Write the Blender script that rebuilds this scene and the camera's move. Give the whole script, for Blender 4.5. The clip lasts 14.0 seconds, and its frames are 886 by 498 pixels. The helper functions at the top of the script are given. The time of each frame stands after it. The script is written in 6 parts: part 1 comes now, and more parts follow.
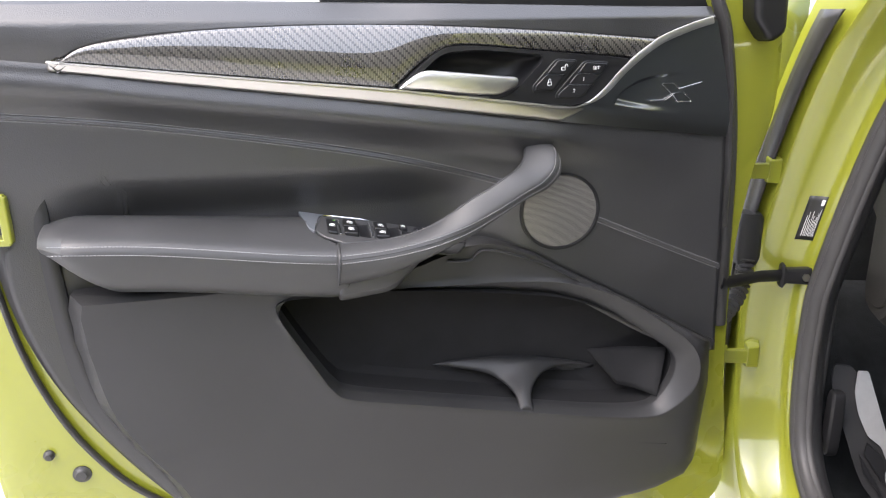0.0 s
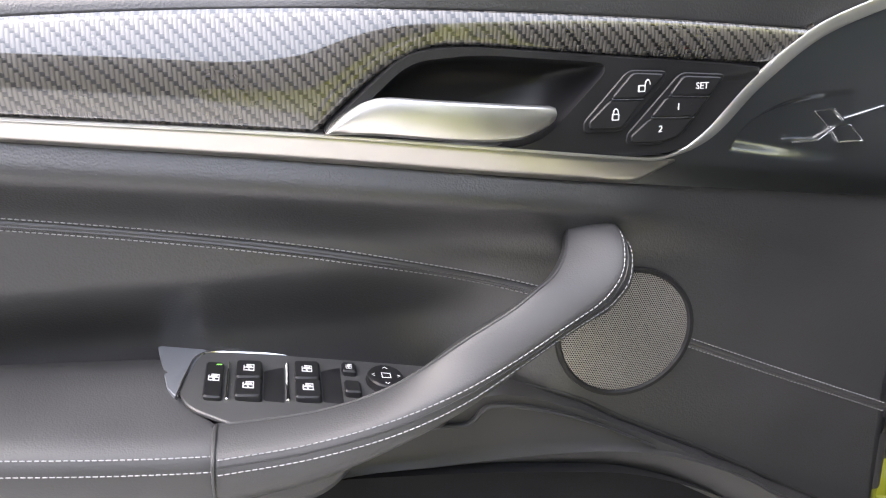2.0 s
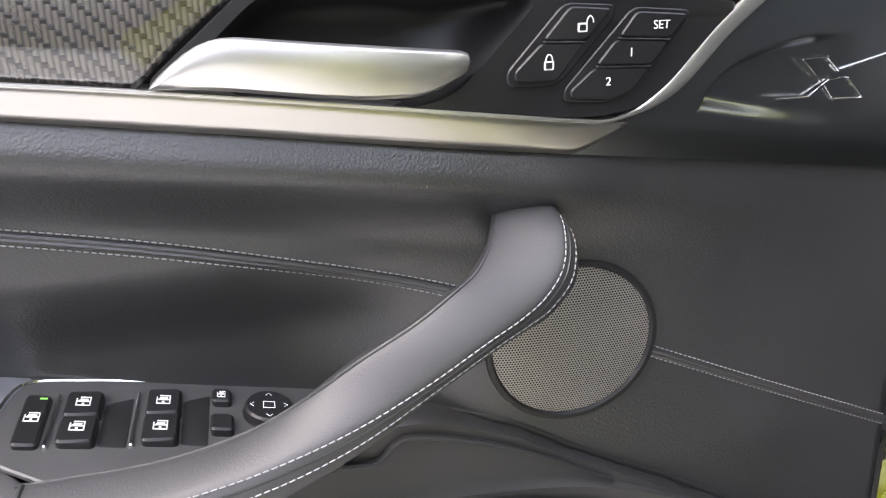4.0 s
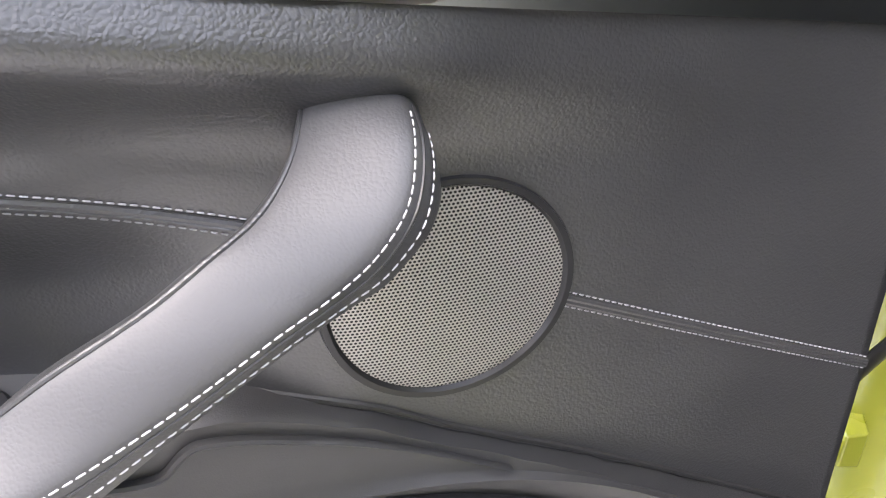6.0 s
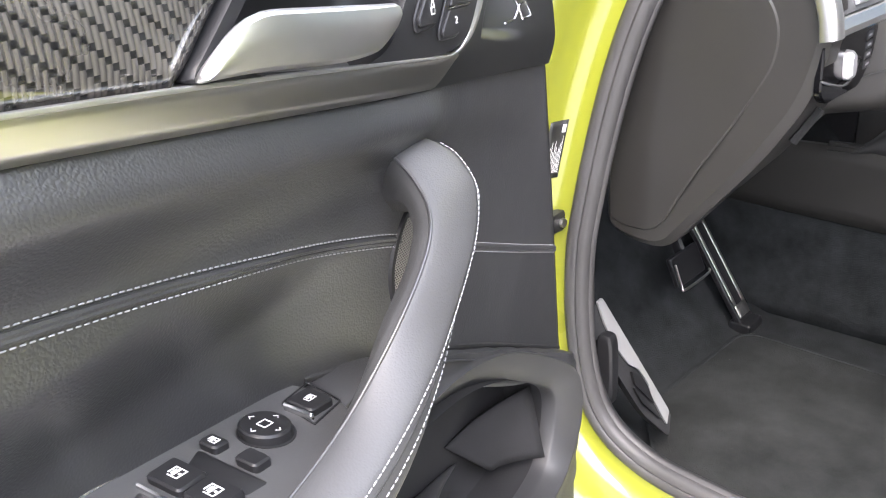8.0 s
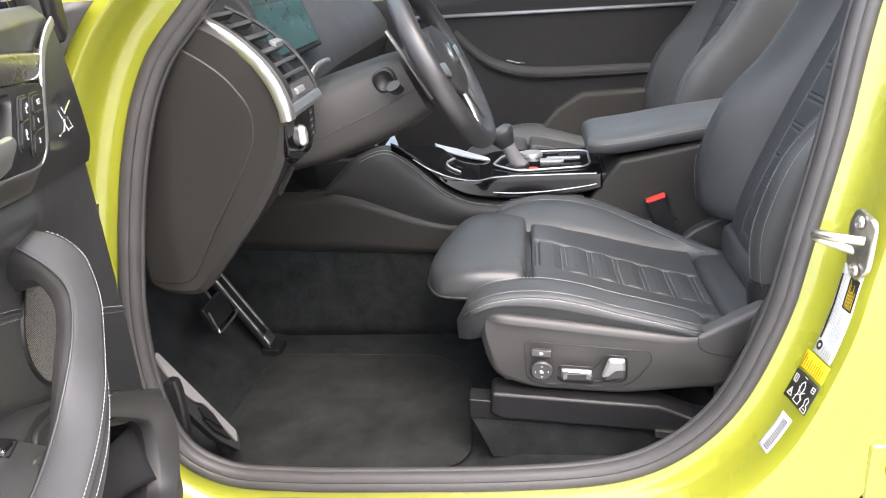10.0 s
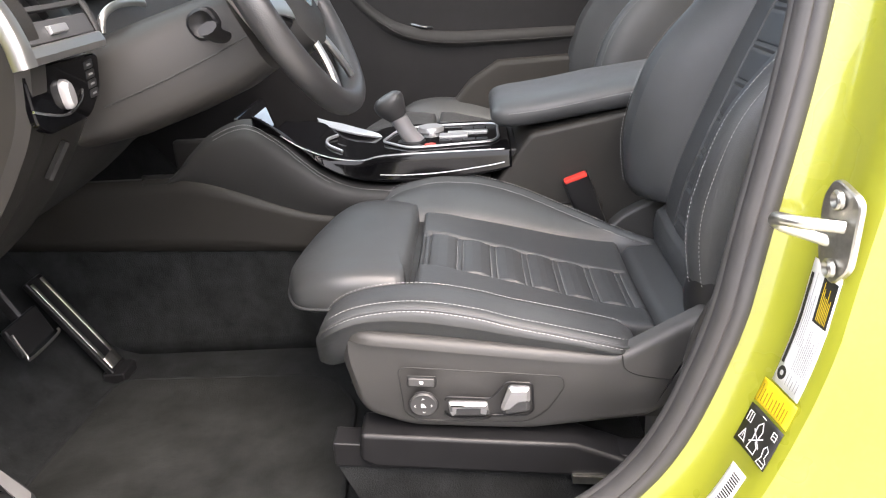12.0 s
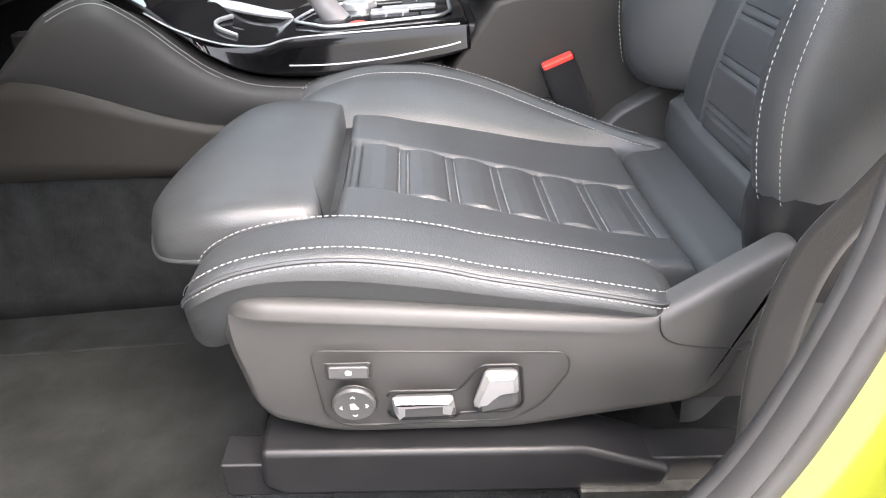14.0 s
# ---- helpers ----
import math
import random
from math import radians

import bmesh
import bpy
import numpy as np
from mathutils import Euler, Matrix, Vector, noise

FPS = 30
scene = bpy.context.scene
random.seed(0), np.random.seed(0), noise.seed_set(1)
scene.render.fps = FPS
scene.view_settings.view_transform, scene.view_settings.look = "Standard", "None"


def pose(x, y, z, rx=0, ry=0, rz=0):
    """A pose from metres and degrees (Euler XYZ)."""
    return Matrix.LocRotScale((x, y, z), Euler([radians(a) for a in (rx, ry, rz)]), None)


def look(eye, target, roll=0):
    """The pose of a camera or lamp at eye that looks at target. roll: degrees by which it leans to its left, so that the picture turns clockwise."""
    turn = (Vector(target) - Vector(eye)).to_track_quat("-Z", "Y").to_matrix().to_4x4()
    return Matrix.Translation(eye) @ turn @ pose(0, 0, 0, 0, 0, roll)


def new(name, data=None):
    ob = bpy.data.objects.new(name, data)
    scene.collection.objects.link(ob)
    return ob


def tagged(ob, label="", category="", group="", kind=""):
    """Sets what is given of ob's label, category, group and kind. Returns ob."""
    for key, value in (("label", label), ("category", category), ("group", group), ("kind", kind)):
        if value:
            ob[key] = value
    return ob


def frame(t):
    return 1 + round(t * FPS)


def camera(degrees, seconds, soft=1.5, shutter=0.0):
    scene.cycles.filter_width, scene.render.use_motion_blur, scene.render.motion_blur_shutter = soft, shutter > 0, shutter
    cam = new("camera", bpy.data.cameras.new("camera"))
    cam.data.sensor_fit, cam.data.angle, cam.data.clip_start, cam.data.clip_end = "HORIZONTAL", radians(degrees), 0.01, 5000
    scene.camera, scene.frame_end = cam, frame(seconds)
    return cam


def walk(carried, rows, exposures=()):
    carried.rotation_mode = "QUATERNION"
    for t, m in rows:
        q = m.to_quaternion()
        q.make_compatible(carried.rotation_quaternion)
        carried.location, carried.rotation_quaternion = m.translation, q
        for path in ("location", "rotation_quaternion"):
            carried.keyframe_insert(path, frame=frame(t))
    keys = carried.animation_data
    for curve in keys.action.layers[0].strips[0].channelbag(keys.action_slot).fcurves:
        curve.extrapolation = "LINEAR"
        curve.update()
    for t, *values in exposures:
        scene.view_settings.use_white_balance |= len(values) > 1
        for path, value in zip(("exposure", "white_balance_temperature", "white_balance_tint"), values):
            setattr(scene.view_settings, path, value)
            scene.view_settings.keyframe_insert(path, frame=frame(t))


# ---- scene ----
cam = camera(60.2, 14.0, soft=1.15)
PATH = [
    (0, (-0.085, -0.087, 1.232), (-0.253, 1.818, 0.645), -0.5),
    (0.5, (-0.083, 0.041, 1.231), (-0.265, 1.943, 0.638), -0.8),
    (1, (-0.089, 0.181, 1.227), (-0.274, 2.078, 0.619), -0.9),
    (1.5, (-0.096, 0.303, 1.221), (-0.273, 2.199, 0.609), -0.8),
    (2, (-0.1, 0.425, 1.226), (-0.296, 2.313, 0.596), -1.0),
    (2.5, (-0.092, 0.478, 1.21), (-0.288, 2.376, 0.609), -1.1),
    (3, (-0.091, 0.507, 1.212), (-0.285, 2.396, 0.583), -1.1),
    (3.5, (-0.088, 0.513, 1.211), (-0.281, 2.397, 0.567), -1.4),
    (4, (-0.063, 0.557, 1.186), (-0.19, 2.439, 0.522), -1.4),
    (4.2, (-0.04, 0.593, 1.176), (-0.139, 2.458, 0.461), -1.4),
    (6.3, (-0.01, 0.74, 1.128), (0.034, 2.472, 0.129), -0.3),
    (6.5, (-0.035, 0.721, 1.108), (0.139, 2.511, 0.234), -2.5),
    (7, (-0.111, 0.715, 1.115), (0.437, 2.428, 0.24), -2.6),
    (7.5, (-0.212, 0.676, 1.127), (0.706, 2.249, 0.301), -4.4),
    (8, (-0.382, 0.63, 1.192), (0.88, 1.967, 0.403), -5.2),
    (8.5, (-0.529, 0.584, 1.247), (0.994, 1.637, 0.491), -4.9),
    (9, (-0.635, 0.558, 1.262), (1.085, 1.267, 0.527), -4.4),
    (9.2, (-0.652, 0.56, 1.266), (1.119, 1.132, 0.534), -4.0),
    (11.3, (-0.51, 0.546, 1.23), (1.355, 0.63, 0.512), -3.2),
    (11.5, (-0.467, 0.532, 1.205), (1.397, 0.609, 0.483), -2.4),
    (12, (-0.301, 0.454, 1.139), (1.549, 0.557, 0.386), -3.8),
    (12.5, (-0.141, 0.436, 1.074), (1.692, 0.503, 0.277), -4.2),
    (13, (0.003, 0.447, 1.022), (1.798, 0.482, 0.139), -5.1),
    (13.5, (0.059, 0.455, 0.985), (1.832, 0.463, 0.06), -5.0),
    (14, (0.072, 0.458, 0.975), (1.835, 0.448, 0.03), -4.6),
]
walk(cam, [(t, look(eye, target, roll)) for t, eye, target, roll in PATH],
     exposures=[(t, stops + 0.45, kelvin, tint) for t, stops, kelvin, tint in ((0.0, 1.15, 6000, 13), (1.0, 1.35, 6000, 14), (2.0, 1.3, 6000, 14), (3.2, 1.3, 6000, 14), (4.2, 1.2, 6000, 14), (6.3, 1.9, 6000, 15), (7.5, 2.0, 5950, 14), (8.5, 2.2, 5900, 13), (9.2, 1.95, 6000, 13), (11.3, 1.5, 6500, 13), (12.0, 1.68, 6500, 14), (14.0, 2.26, 6300, 13))])

# ---- daylight: overcast sky over an open yard ----
world = bpy.data.worlds.new("sky")
scene.world = world
world.use_nodes = True
wn = world.node_tree.nodes
wl = world.node_tree.links
sky = wn.new("ShaderNodeTexSky")
sky.sky_type = 'NISHITA'
sky.sun_disc = False
sky.sun_elevation = radians(56)
sky.sun_rotation = radians(235)
sky.dust_density = 6.0
wn["Background"].inputs[1].default_value = 0.15
wl.new(sky.outputs[0], wn["Background"].inputs[0])
sun_data = bpy.data.lights.new("sun", 'SUN')
sun_data.energy = 2.3
sun_data.angle = radians(165)
sun_data.color = (1.0, 0.97, 0.92)
sun = new("sun", sun_data)
sun.matrix_world = look((-1.6, 0.0, 8.0), (0.5, 0.8, 0.8))


# ---- materials ----
def node(nt, kind, **values):
    n = nt.nodes.new(kind)
    for key, value in values.items():
        n.inputs[key.replace("_", " ")].default_value = value
    return n


def maths(nt, op, a, b=None):
    n = nt.nodes.new("ShaderNodeMath")
    n.operation = op
    for i, v in enumerate((a, b)):
        if v is None:
            continue
        if isinstance(v, (int, float)):
            n.inputs[i].default_value = v
        else:
            nt.links.new(v, n.inputs[i])
    return n.outputs[0]


def ramp(nt, source, stops):
    n = nt.nodes.new("ShaderNodeValToRGB")
    while len(n.color_ramp.elements) < len(stops):
        n.color_ramp.elements.new(0.5)
    for e, (p, c) in zip(n.color_ramp.elements, stops):
        e.position, e.color = p, (*c, 1.0) if len(c) == 3 else c
    nt.links.new(source, n.inputs[0])
    return n.outputs[0]


def surface(name, color, rough=0.5, metal=0.0, coat=0.0, grain=0.0, grain_size=0.001, grain_kind="noise",
            mottle=0.12, mottle_size=0.05, rough_var=0.08, spec=0.5, sheen=0.0, coat_rough=0.05, dust=0.0):
    """A node material with broad mottling, fine grain and optional dust specks, all in metres."""
    m = bpy.data.materials.new(name)
    m.use_nodes = True
    nt = m.node_tree
    p = nt.nodes["Principled BSDF"]
    tc = nt.nodes.new("ShaderNodeTexCoord").outputs["Object"]
    broad = node(nt, "ShaderNodeTexNoise", Scale=1.0 / mottle_size, Detail=4.0, Roughness=0.6)
    nt.links.new(tc, broad.inputs["Vector"])
    c0 = tuple(max(0.0, x * (1 - mottle)) for x in color)
    c1 = tuple(min(1.0, x * (1 + mottle)) for x in color)
    col = ramp(nt, broad.outputs[0], [(0.3, c0), (0.7, c1)])
    if dust > 0:
        speck = node(nt, "ShaderNodeTexNoise", Scale=260.0, Detail=2.0)
        nt.links.new(tc, speck.inputs["Vector"])
        f = ramp(nt, speck.outputs[0], [(0.79, (0, 0, 0)), (0.83, (dust, dust, dust))])
        mix = nt.nodes.new("ShaderNodeMix")
        mix.data_type = 'RGBA'
        nt.links.new(f, mix.inputs[0])
        nt.links.new(col, mix.inputs[6])
        mix.inputs[7].default_value = (0.35, 0.33, 0.3, 1)
        col = mix.outputs[2]
    nt.links.new(col, p.inputs["Base Color"])
    r = ramp(nt, broad.outputs[0], [(0.25, (max(0, rough - rough_var),) * 3), (0.75, (min(1, rough + rough_var),) * 3)])
    nt.links.new(r, p.inputs["Roughness"])
    p.inputs["Metallic"].default_value = metal
    p.inputs["Specular IOR Level"].default_value = spec
    p.inputs["Coat Weight"].default_value = coat
    p.inputs["Coat Roughness"].default_value = coat_rough
    p.inputs["Sheen Weight"].default_value = sheen
    if grain > 0:
        if grain_kind == "pebble":
            g = node(nt, "ShaderNodeTexVoronoi", Scale=1.0 / grain_size, Randomness=1.0)
            g.feature = 'SMOOTH_F1'
            g.inputs["Smoothness"].default_value = 0.45
            warp = node(nt, "ShaderNodeTexNoise", Scale=0.35 / grain_size, Detail=1.0)
            nt.links.new(tc, warp.inputs["Vector"])
            add = nt.nodes.new("ShaderNodeVectorMath")
            add.operation = 'MULTIPLY_ADD'
            add.inputs[1].default_value = (grain_size * 1.3,) * 3
            nt.links.new(warp.outputs["Color"], add.inputs[0])
            nt.links.new(tc, add.inputs[2])
            nt.links.new(add.outputs[0], g.inputs["Vector"])
            h = maths(nt, 'SUBTRACT', 1.0, g.outputs["Distance"])
        elif grain_kind == "cells":
            g = node(nt, "ShaderNodeTexVoronoi", Scale=1.0 / grain_size, Randomness=1.0)
            g.feature = 'DISTANCE_TO_EDGE'
            nt.links.new(tc, g.inputs["Vector"])
            h = ramp(nt, g.outputs["Distance"], [(0.0, (0, 0, 0)), (0.25, (1, 1, 1))])
        else:
            g = node(nt, "ShaderNodeTexNoise", Scale=1.0 / grain_size, Detail=3.0, Roughness=0.65)
            nt.links.new(tc, g.inputs["Vector"])
            h = g.outputs[0]
        b = nt.nodes.new("ShaderNodeBump")
        b.inputs["Strength"].default_value = 1.0
        b.inputs["Distance"].default_value = grain
        nt.links.new(h, b.inputs["Height"])
        nt.links.new(b.outputs[0], p.inputs["Normal"])
    return m


LEATHER = surface("black_leather", (0.026, 0.026, 0.0272), 0.42, grain=0.0002, grain_size=0.0017, grain_kind="pebble", mottle_size=0.12, dust=0.5, spec=0.85)
WRAP = surface("smooth_wrap_leather", (0.04, 0.04, 0.0412), 0.5, grain=0.00011, grain_size=0.0014, grain_kind="pebble", mottle_size=0.1, dust=0.3, spec=0.6)
SEAT_LEATHER = surface("seat_leather", (0.043, 0.0455, 0.0475), 0.42, grain=0.00018, grain_size=0.0015, grain_kind="pebble", mottle_size=0.1, spec=0.7)
SOFT = surface("soft_grained_plastic", (0.032, 0.032, 0.032), 0.5, grain=0.00016, grain_size=0.0012, mottle_size=0.15, spec=0.3)
HARD = surface("hard_grained_plastic", (0.027, 0.027, 0.028), 0.45, grain=0.00014, grain_size=0.0009, mottle_size=0.2, dust=0.5, spec=0.45)
SIDE = surface("brown_grey_plastic", (0.05, 0.049, 0.048), 0.44, grain=0.0001, grain_size=0.0009, mottle_size=0.2)
PANEL = surface("switch_panel_plastic", (0.06, 0.06, 0.061), 0.4, grain=0.00008, grain_size=0.0008, dust=0.5)
DASH = surface("dark_dash_plastic", (0.0205, 0.0195, 0.018), 0.46, grain=0.0001, grain_size=0.0009, mottle_size=0.2, spec=0.35)
CAP = surface("dark_brown_plastic", (0.029, 0.0275, 0.025), 0.46, grain=0.0001, grain_size=0.0009, mottle_size=0.2, spec=0.35)
FILLET = surface("grey_satin_fillet", (0.16, 0.17, 0.19), 0.42, metal=0.3, mottle=0.05)
BLACK = surface("satin_black_plastic", (0.014, 0.014, 0.015), 0.38, mottle_size=0.05, spec=0.35)
GLOSS = surface("piano_black", (0.003, 0.003, 0.0035), 0.06, rough_var=0.02, spec=0.28)
RUBBER = surface("rubber_seal", (0.043, 0.0415, 0.0415), 0.5, grain=0.0001, grain_size=0.002)
PAINT = surface("yellow_car_paint", (0.25, 0.264, 0.022), 0.3, coat=1.0, mottle=0.03, mottle_size=0.3, coat_rough=0.03, grain=0.00003, grain_size=0.004)
SILVER = surface("satin_silver", (0.7, 0.69, 0.67), 0.36, metal=1.0, mottle=0.03, mottle_size=0.03, rough_var=0.03)
TRIM = surface("satin_trim_metal", (0.54, 0.525, 0.50), 0.3, metal=1.0, mottle=0.03, mottle_size=0.08, rough_var=0.03)
CHROME = surface("pearl_chrome", (0.8, 0.8, 0.8), 0.14, metal=1.0, mottle=0.02, mottle_size=0.2, rough_var=0.01)
FABRIC = surface("woven_black_webbing", (0.02, 0.0195, 0.019), 0.75, grain=0.0004, grain_size=0.0025, mottle_size=0.02, sheen=0.2)
ALU = surface("satin_aluminium", (0.5, 0.5, 0.5), 0.42, metal=0.55, mottle=0.06, mottle_size=0.02)
STEEL = surface("zinc_steel", (0.55, 0.54, 0.5), 0.35, metal=1.0, mottle=0.15, mottle_size=0.01)
# Trim metal in a darker copy, for the dark cabin the corner would reflect.
DARKMETAL = surface("dark_brushed_trim", (0.21, 0.22, 0.23), 0.3, metal=1.0, mottle=0.02, mottle_size=0.3, rough_var=0.01)
CARPET = surface("carpet", (0.021, 0.0226, 0.0233), 0.95, grain=0.0015, grain_size=0.003, mottle=0.4, mottle_size=0.06, dust=0.35, spec=0.1)
MAT_C = surface("floor_mat_velour", (0.0225, 0.0237, 0.0233), 0.95, grain=0.0012, grain_size=0.004, mottle=0.35, mottle_size=0.09, dust=0.5, spec=0.1)
THREAD = surface("grey_thread", (0.3, 0.3, 0.31), 0.7, mottle_size=0.002)
SEAT_THREAD = surface("dark_grey_thread", (0.36, 0.36, 0.36), 0.75, mottle_size=0.002)
PEARL = surface("pearl_silver", (0.52, 0.52, 0.53), 0.34, metal=0.75, mottle=0.02, mottle_size=0.2, rough_var=0.01)
# Door leather in a darker copy; the far side's shade is in its colour.
LINING = surface("far_door_leather", (0.016, 0.016, 0.017), 0.55, grain=0.0003, grain_size=0.002, spec=0.2)
# Darker and duller than the panel plastic: the pocket's shade is in its colour.
POCKET_SHADE = surface("pocket_lining_felt", (0.022, 0.022, 0.023), 0.8, grain=0.0003, grain_size=0.002, spec=0.08)
WHITE = surface("white_print", (0.75, 0.75, 0.75), 0.5, mottle=0.02)
PAPER = surface("white_label", (0.72, 0.73, 0.74), 0.4, mottle=0.04)
# Black of print and joints, also filled in where a gap lies in shade.
INK_AND_GAPS = surface("black_print", (0.02, 0.02, 0.02), 0.45)
GREYINK = surface("grey_print", (0.3, 0.3, 0.31), 0.45)
OCHRE = surface("ochre_print", (0.3, 0.2, 0.01), 0.45)
LABELY = surface("yellow_label", (0.85, 0.6, 0.02), 0.4, mottle=0.03)
RED = surface("red_plastic", (0.75, 0.05, 0.035), 0.4, mottle=0.05)
BLUE = surface("blue_grey_print", (0.06, 0.085, 0.13), 0.4)
FLEECE = surface("soft_touch_roof", (0.3, 0.29, 0.28), 0.9, grain=0.0005, grain_size=0.002)
GROUND = surface("pale_concrete", (0.47, 0.46, 0.44), 0.85, grain=0.002, grain_size=0.01, mottle=0.2, mottle_size=0.6)
DARKWALL = surface("dark_brick_render", (0.11, 0.1, 0.085), 0.8, grain=0.001, grain_size=0.01, mottle=0.3, mottle_size=0.5)
WALLM = surface("pale_render", (0.62, 0.6, 0.56), 0.8, grain=0.001, grain_size=0.01, mottle=0.1, mottle_size=0.8)


def carbon():
    m = surface("carbon_fibre_twill", (0.03, 0.03, 0.03), 0.3, coat=1.0, coat_rough=0.02)
    nt = m.node_tree
    p = nt.nodes["Principled BSDF"]
    sep = nt.nodes.new("ShaderNodeSeparateXYZ")
    nt.links.new(nt.nodes.new("ShaderNodeTexCoord").outputs["Object"], sep.inputs[0])
    size = 0.0029
    a = maths(nt, 'DIVIDE', maths(nt, 'ADD', sep.outputs[0], 10.0), size)
    b = maths(nt, 'DIVIDE', maths(nt, 'ADD', sep.outputs[2], 10.0), size)
    i, j = maths(nt, 'FLOOR', a), maths(nt, 'FLOOR', b)
    k = maths(nt, 'MODULO', maths(nt, 'ADD', i, j), 4.0)
    warp = maths(nt, 'LESS_THAN', k, 2.5)
    fa = maths(nt, 'SINE', maths(nt, 'MULTIPLY', maths(nt, 'FRACT', a), math.pi))
    fb = maths(nt, 'SINE', maths(nt, 'MULTIPLY', maths(nt, 'FRACT', b), math.pi))
    h = maths(nt, 'ADD', maths(nt, 'MULTIPLY', warp, fa), maths(nt, 'MULTIPLY', maths(nt, 'SUBTRACT', 1.0, warp), fb))
    tone = maths(nt, 'MULTIPLY', maths(nt, 'ADD', 0.35, maths(nt, 'MULTIPLY', h, 0.65)), maths(nt, 'ADD', 0.08, maths(nt, 'MULTIPLY', warp, 0.92)))
    nt.links.new(ramp(nt, tone, [(0.0, (0.006, 0.006, 0.006)), (1.0, (0.12, 0.111, 0.099))]), p.inputs["Base Color"])
    p.inputs["Metallic"].default_value = 0.35
    p.inputs["Coat IOR"].default_value = 1.85
    bump = nt.nodes.new("ShaderNodeBump")
    bump.inputs["Distance"].default_value = 0.0003
    nt.links.new(h, bump.inputs["Height"])
    nt.links.new(bump.outputs[0], p.inputs["Normal"])
    return m


def mesh_grille():
    m = surface("perforated_grille", (0.28, 0.27, 0.255), 0.45, metal=0.6)
    nt = m.node_tree
    p = nt.nodes["Principled BSDF"]
    sep = nt.nodes.new("ShaderNodeSeparateXYZ")
    nt.links.new(nt.nodes.new("ShaderNodeTexCoord").outputs["Object"], sep.inputs[0])
    size = 0.0021
    a = maths(nt, 'DIVIDE', maths(nt, 'ADD', sep.outputs[0], 10.0), size)
    b = maths(nt, 'DIVIDE', maths(nt, 'ADD', sep.outputs[2], 10.0), size * 0.86)
    odd = maths(nt, 'MULTIPLY', maths(nt, 'MODULO', maths(nt, 'FLOOR', b), 2.0), 0.5)
    u = maths(nt, 'SUBTRACT', maths(nt, 'FRACT', maths(nt, 'ADD', a, odd)), 0.5)
    v = maths(nt, 'SUBTRACT', maths(nt, 'FRACT', b), 0.5)
    d = maths(nt, 'SQRT', maths(nt, 'ADD', maths(nt, 'MULTIPLY', u, u), maths(nt, 'MULTIPLY', v, v)))
    nt.links.new(ramp(nt, d, [(0.27, (0.008, 0.008, 0.008)), (0.4, (0.34, 0.325, 0.305))]), p.inputs["Base Color"])
    bump = nt.nodes.new("ShaderNodeBump")
    bump.inputs["Distance"].default_value = 0.0006
    nt.links.new(ramp(nt, d, [(0.27, (0, 0, 0)), (0.4, (1, 1, 1))]), bump.inputs["Height"])
    nt.links.new(bump.outputs[0], p.inputs["Normal"])
    return m


def glass(name, tint):
    m = bpy.data.materials.new(name)
    m.use_nodes = True
    nt = m.node_tree
    nt.nodes.remove(nt.nodes["Principled BSDF"])
    out = nt.nodes["Material Output"]
    tr = node(nt, "ShaderNodeBsdfTransparent", Color=(*tint, 1))
    gl = node(nt, "ShaderNodeBsdfGlossy", Roughness=0.02)
    fr = node(nt, "ShaderNodeFresnel", IOR=1.45)
    mix = nt.nodes.new("ShaderNodeMixShader")
    nt.links.new(fr.outputs[0], mix.inputs[0])
    nt.links.new(tr.outputs[0], mix.inputs[1])
    nt.links.new(gl.outputs[0], mix.inputs[2])
    nt.links.new(mix.outputs[0], out.inputs[0])
    return m


CARBON, GRILLE = carbon(), mesh_grille()
GLASS = glass("window_glass", (0.9, 0.95, 0.93))
# Tint chosen to dim the daylight entering by the added roof panel and far window.
TINTED = glass("tinted_glass", (0.62, 0.66, 0.66))


# ---- mesh helpers ----
def empty(name, m=None):
    ob = new(name)
    ob.empty_display_size = 0.05
    if m is not None:
        ob.matrix_world = m
    return ob


def part(name, bm, material, parent=None, label="", smooth=True, bevel=0.0, thick=0.0, subsurf=0):
    """Links a bmesh, or (points, faces), as one mesh object under a thing or a part."""
    me = bpy.data.meshes.new(name)
    if isinstance(bm, tuple):
        me.from_pydata([tuple(p) for p in bm[0]], [], bm[1])
        fix = bmesh.new()
        fix.from_mesh(me)
        bmesh.ops.recalc_face_normals(fix, faces=fix.faces) if thick == 0 else None
        fix.to_mesh(me)
        fix.free()
    else:
        bmesh.ops.recalc_face_normals(bm, faces=bm.faces)
        bm.to_mesh(me)
        bm.free()
    me.materials.append(material)
    if smooth:
        me.polygons.foreach_set("use_smooth", [True] * len(me.polygons))
        me.set_sharp_from_angle(angle=radians(38))
    ob = new(name, me)
    if parent is not None:
        ob.parent = parent
    if thick:
        s = ob.modifiers.new("thickness", 'SOLIDIFY')
        s.thickness, s.offset = abs(thick), -1.0 if thick > 0 else 1.0
    if bevel:
        b = ob.modifiers.new("bevel", 'BEVEL')
        b.width, b.segments, b.limit_method, b.angle_limit = bevel, 2, 'ANGLE', radians(40)
        b.harden_normals = True
    if subsurf:
        s = ob.modifiers.new("round", 'SUBSURF')
        s.levels = s.render_levels = subsurf
    if label:
        tagged(ob, label)
    return ob


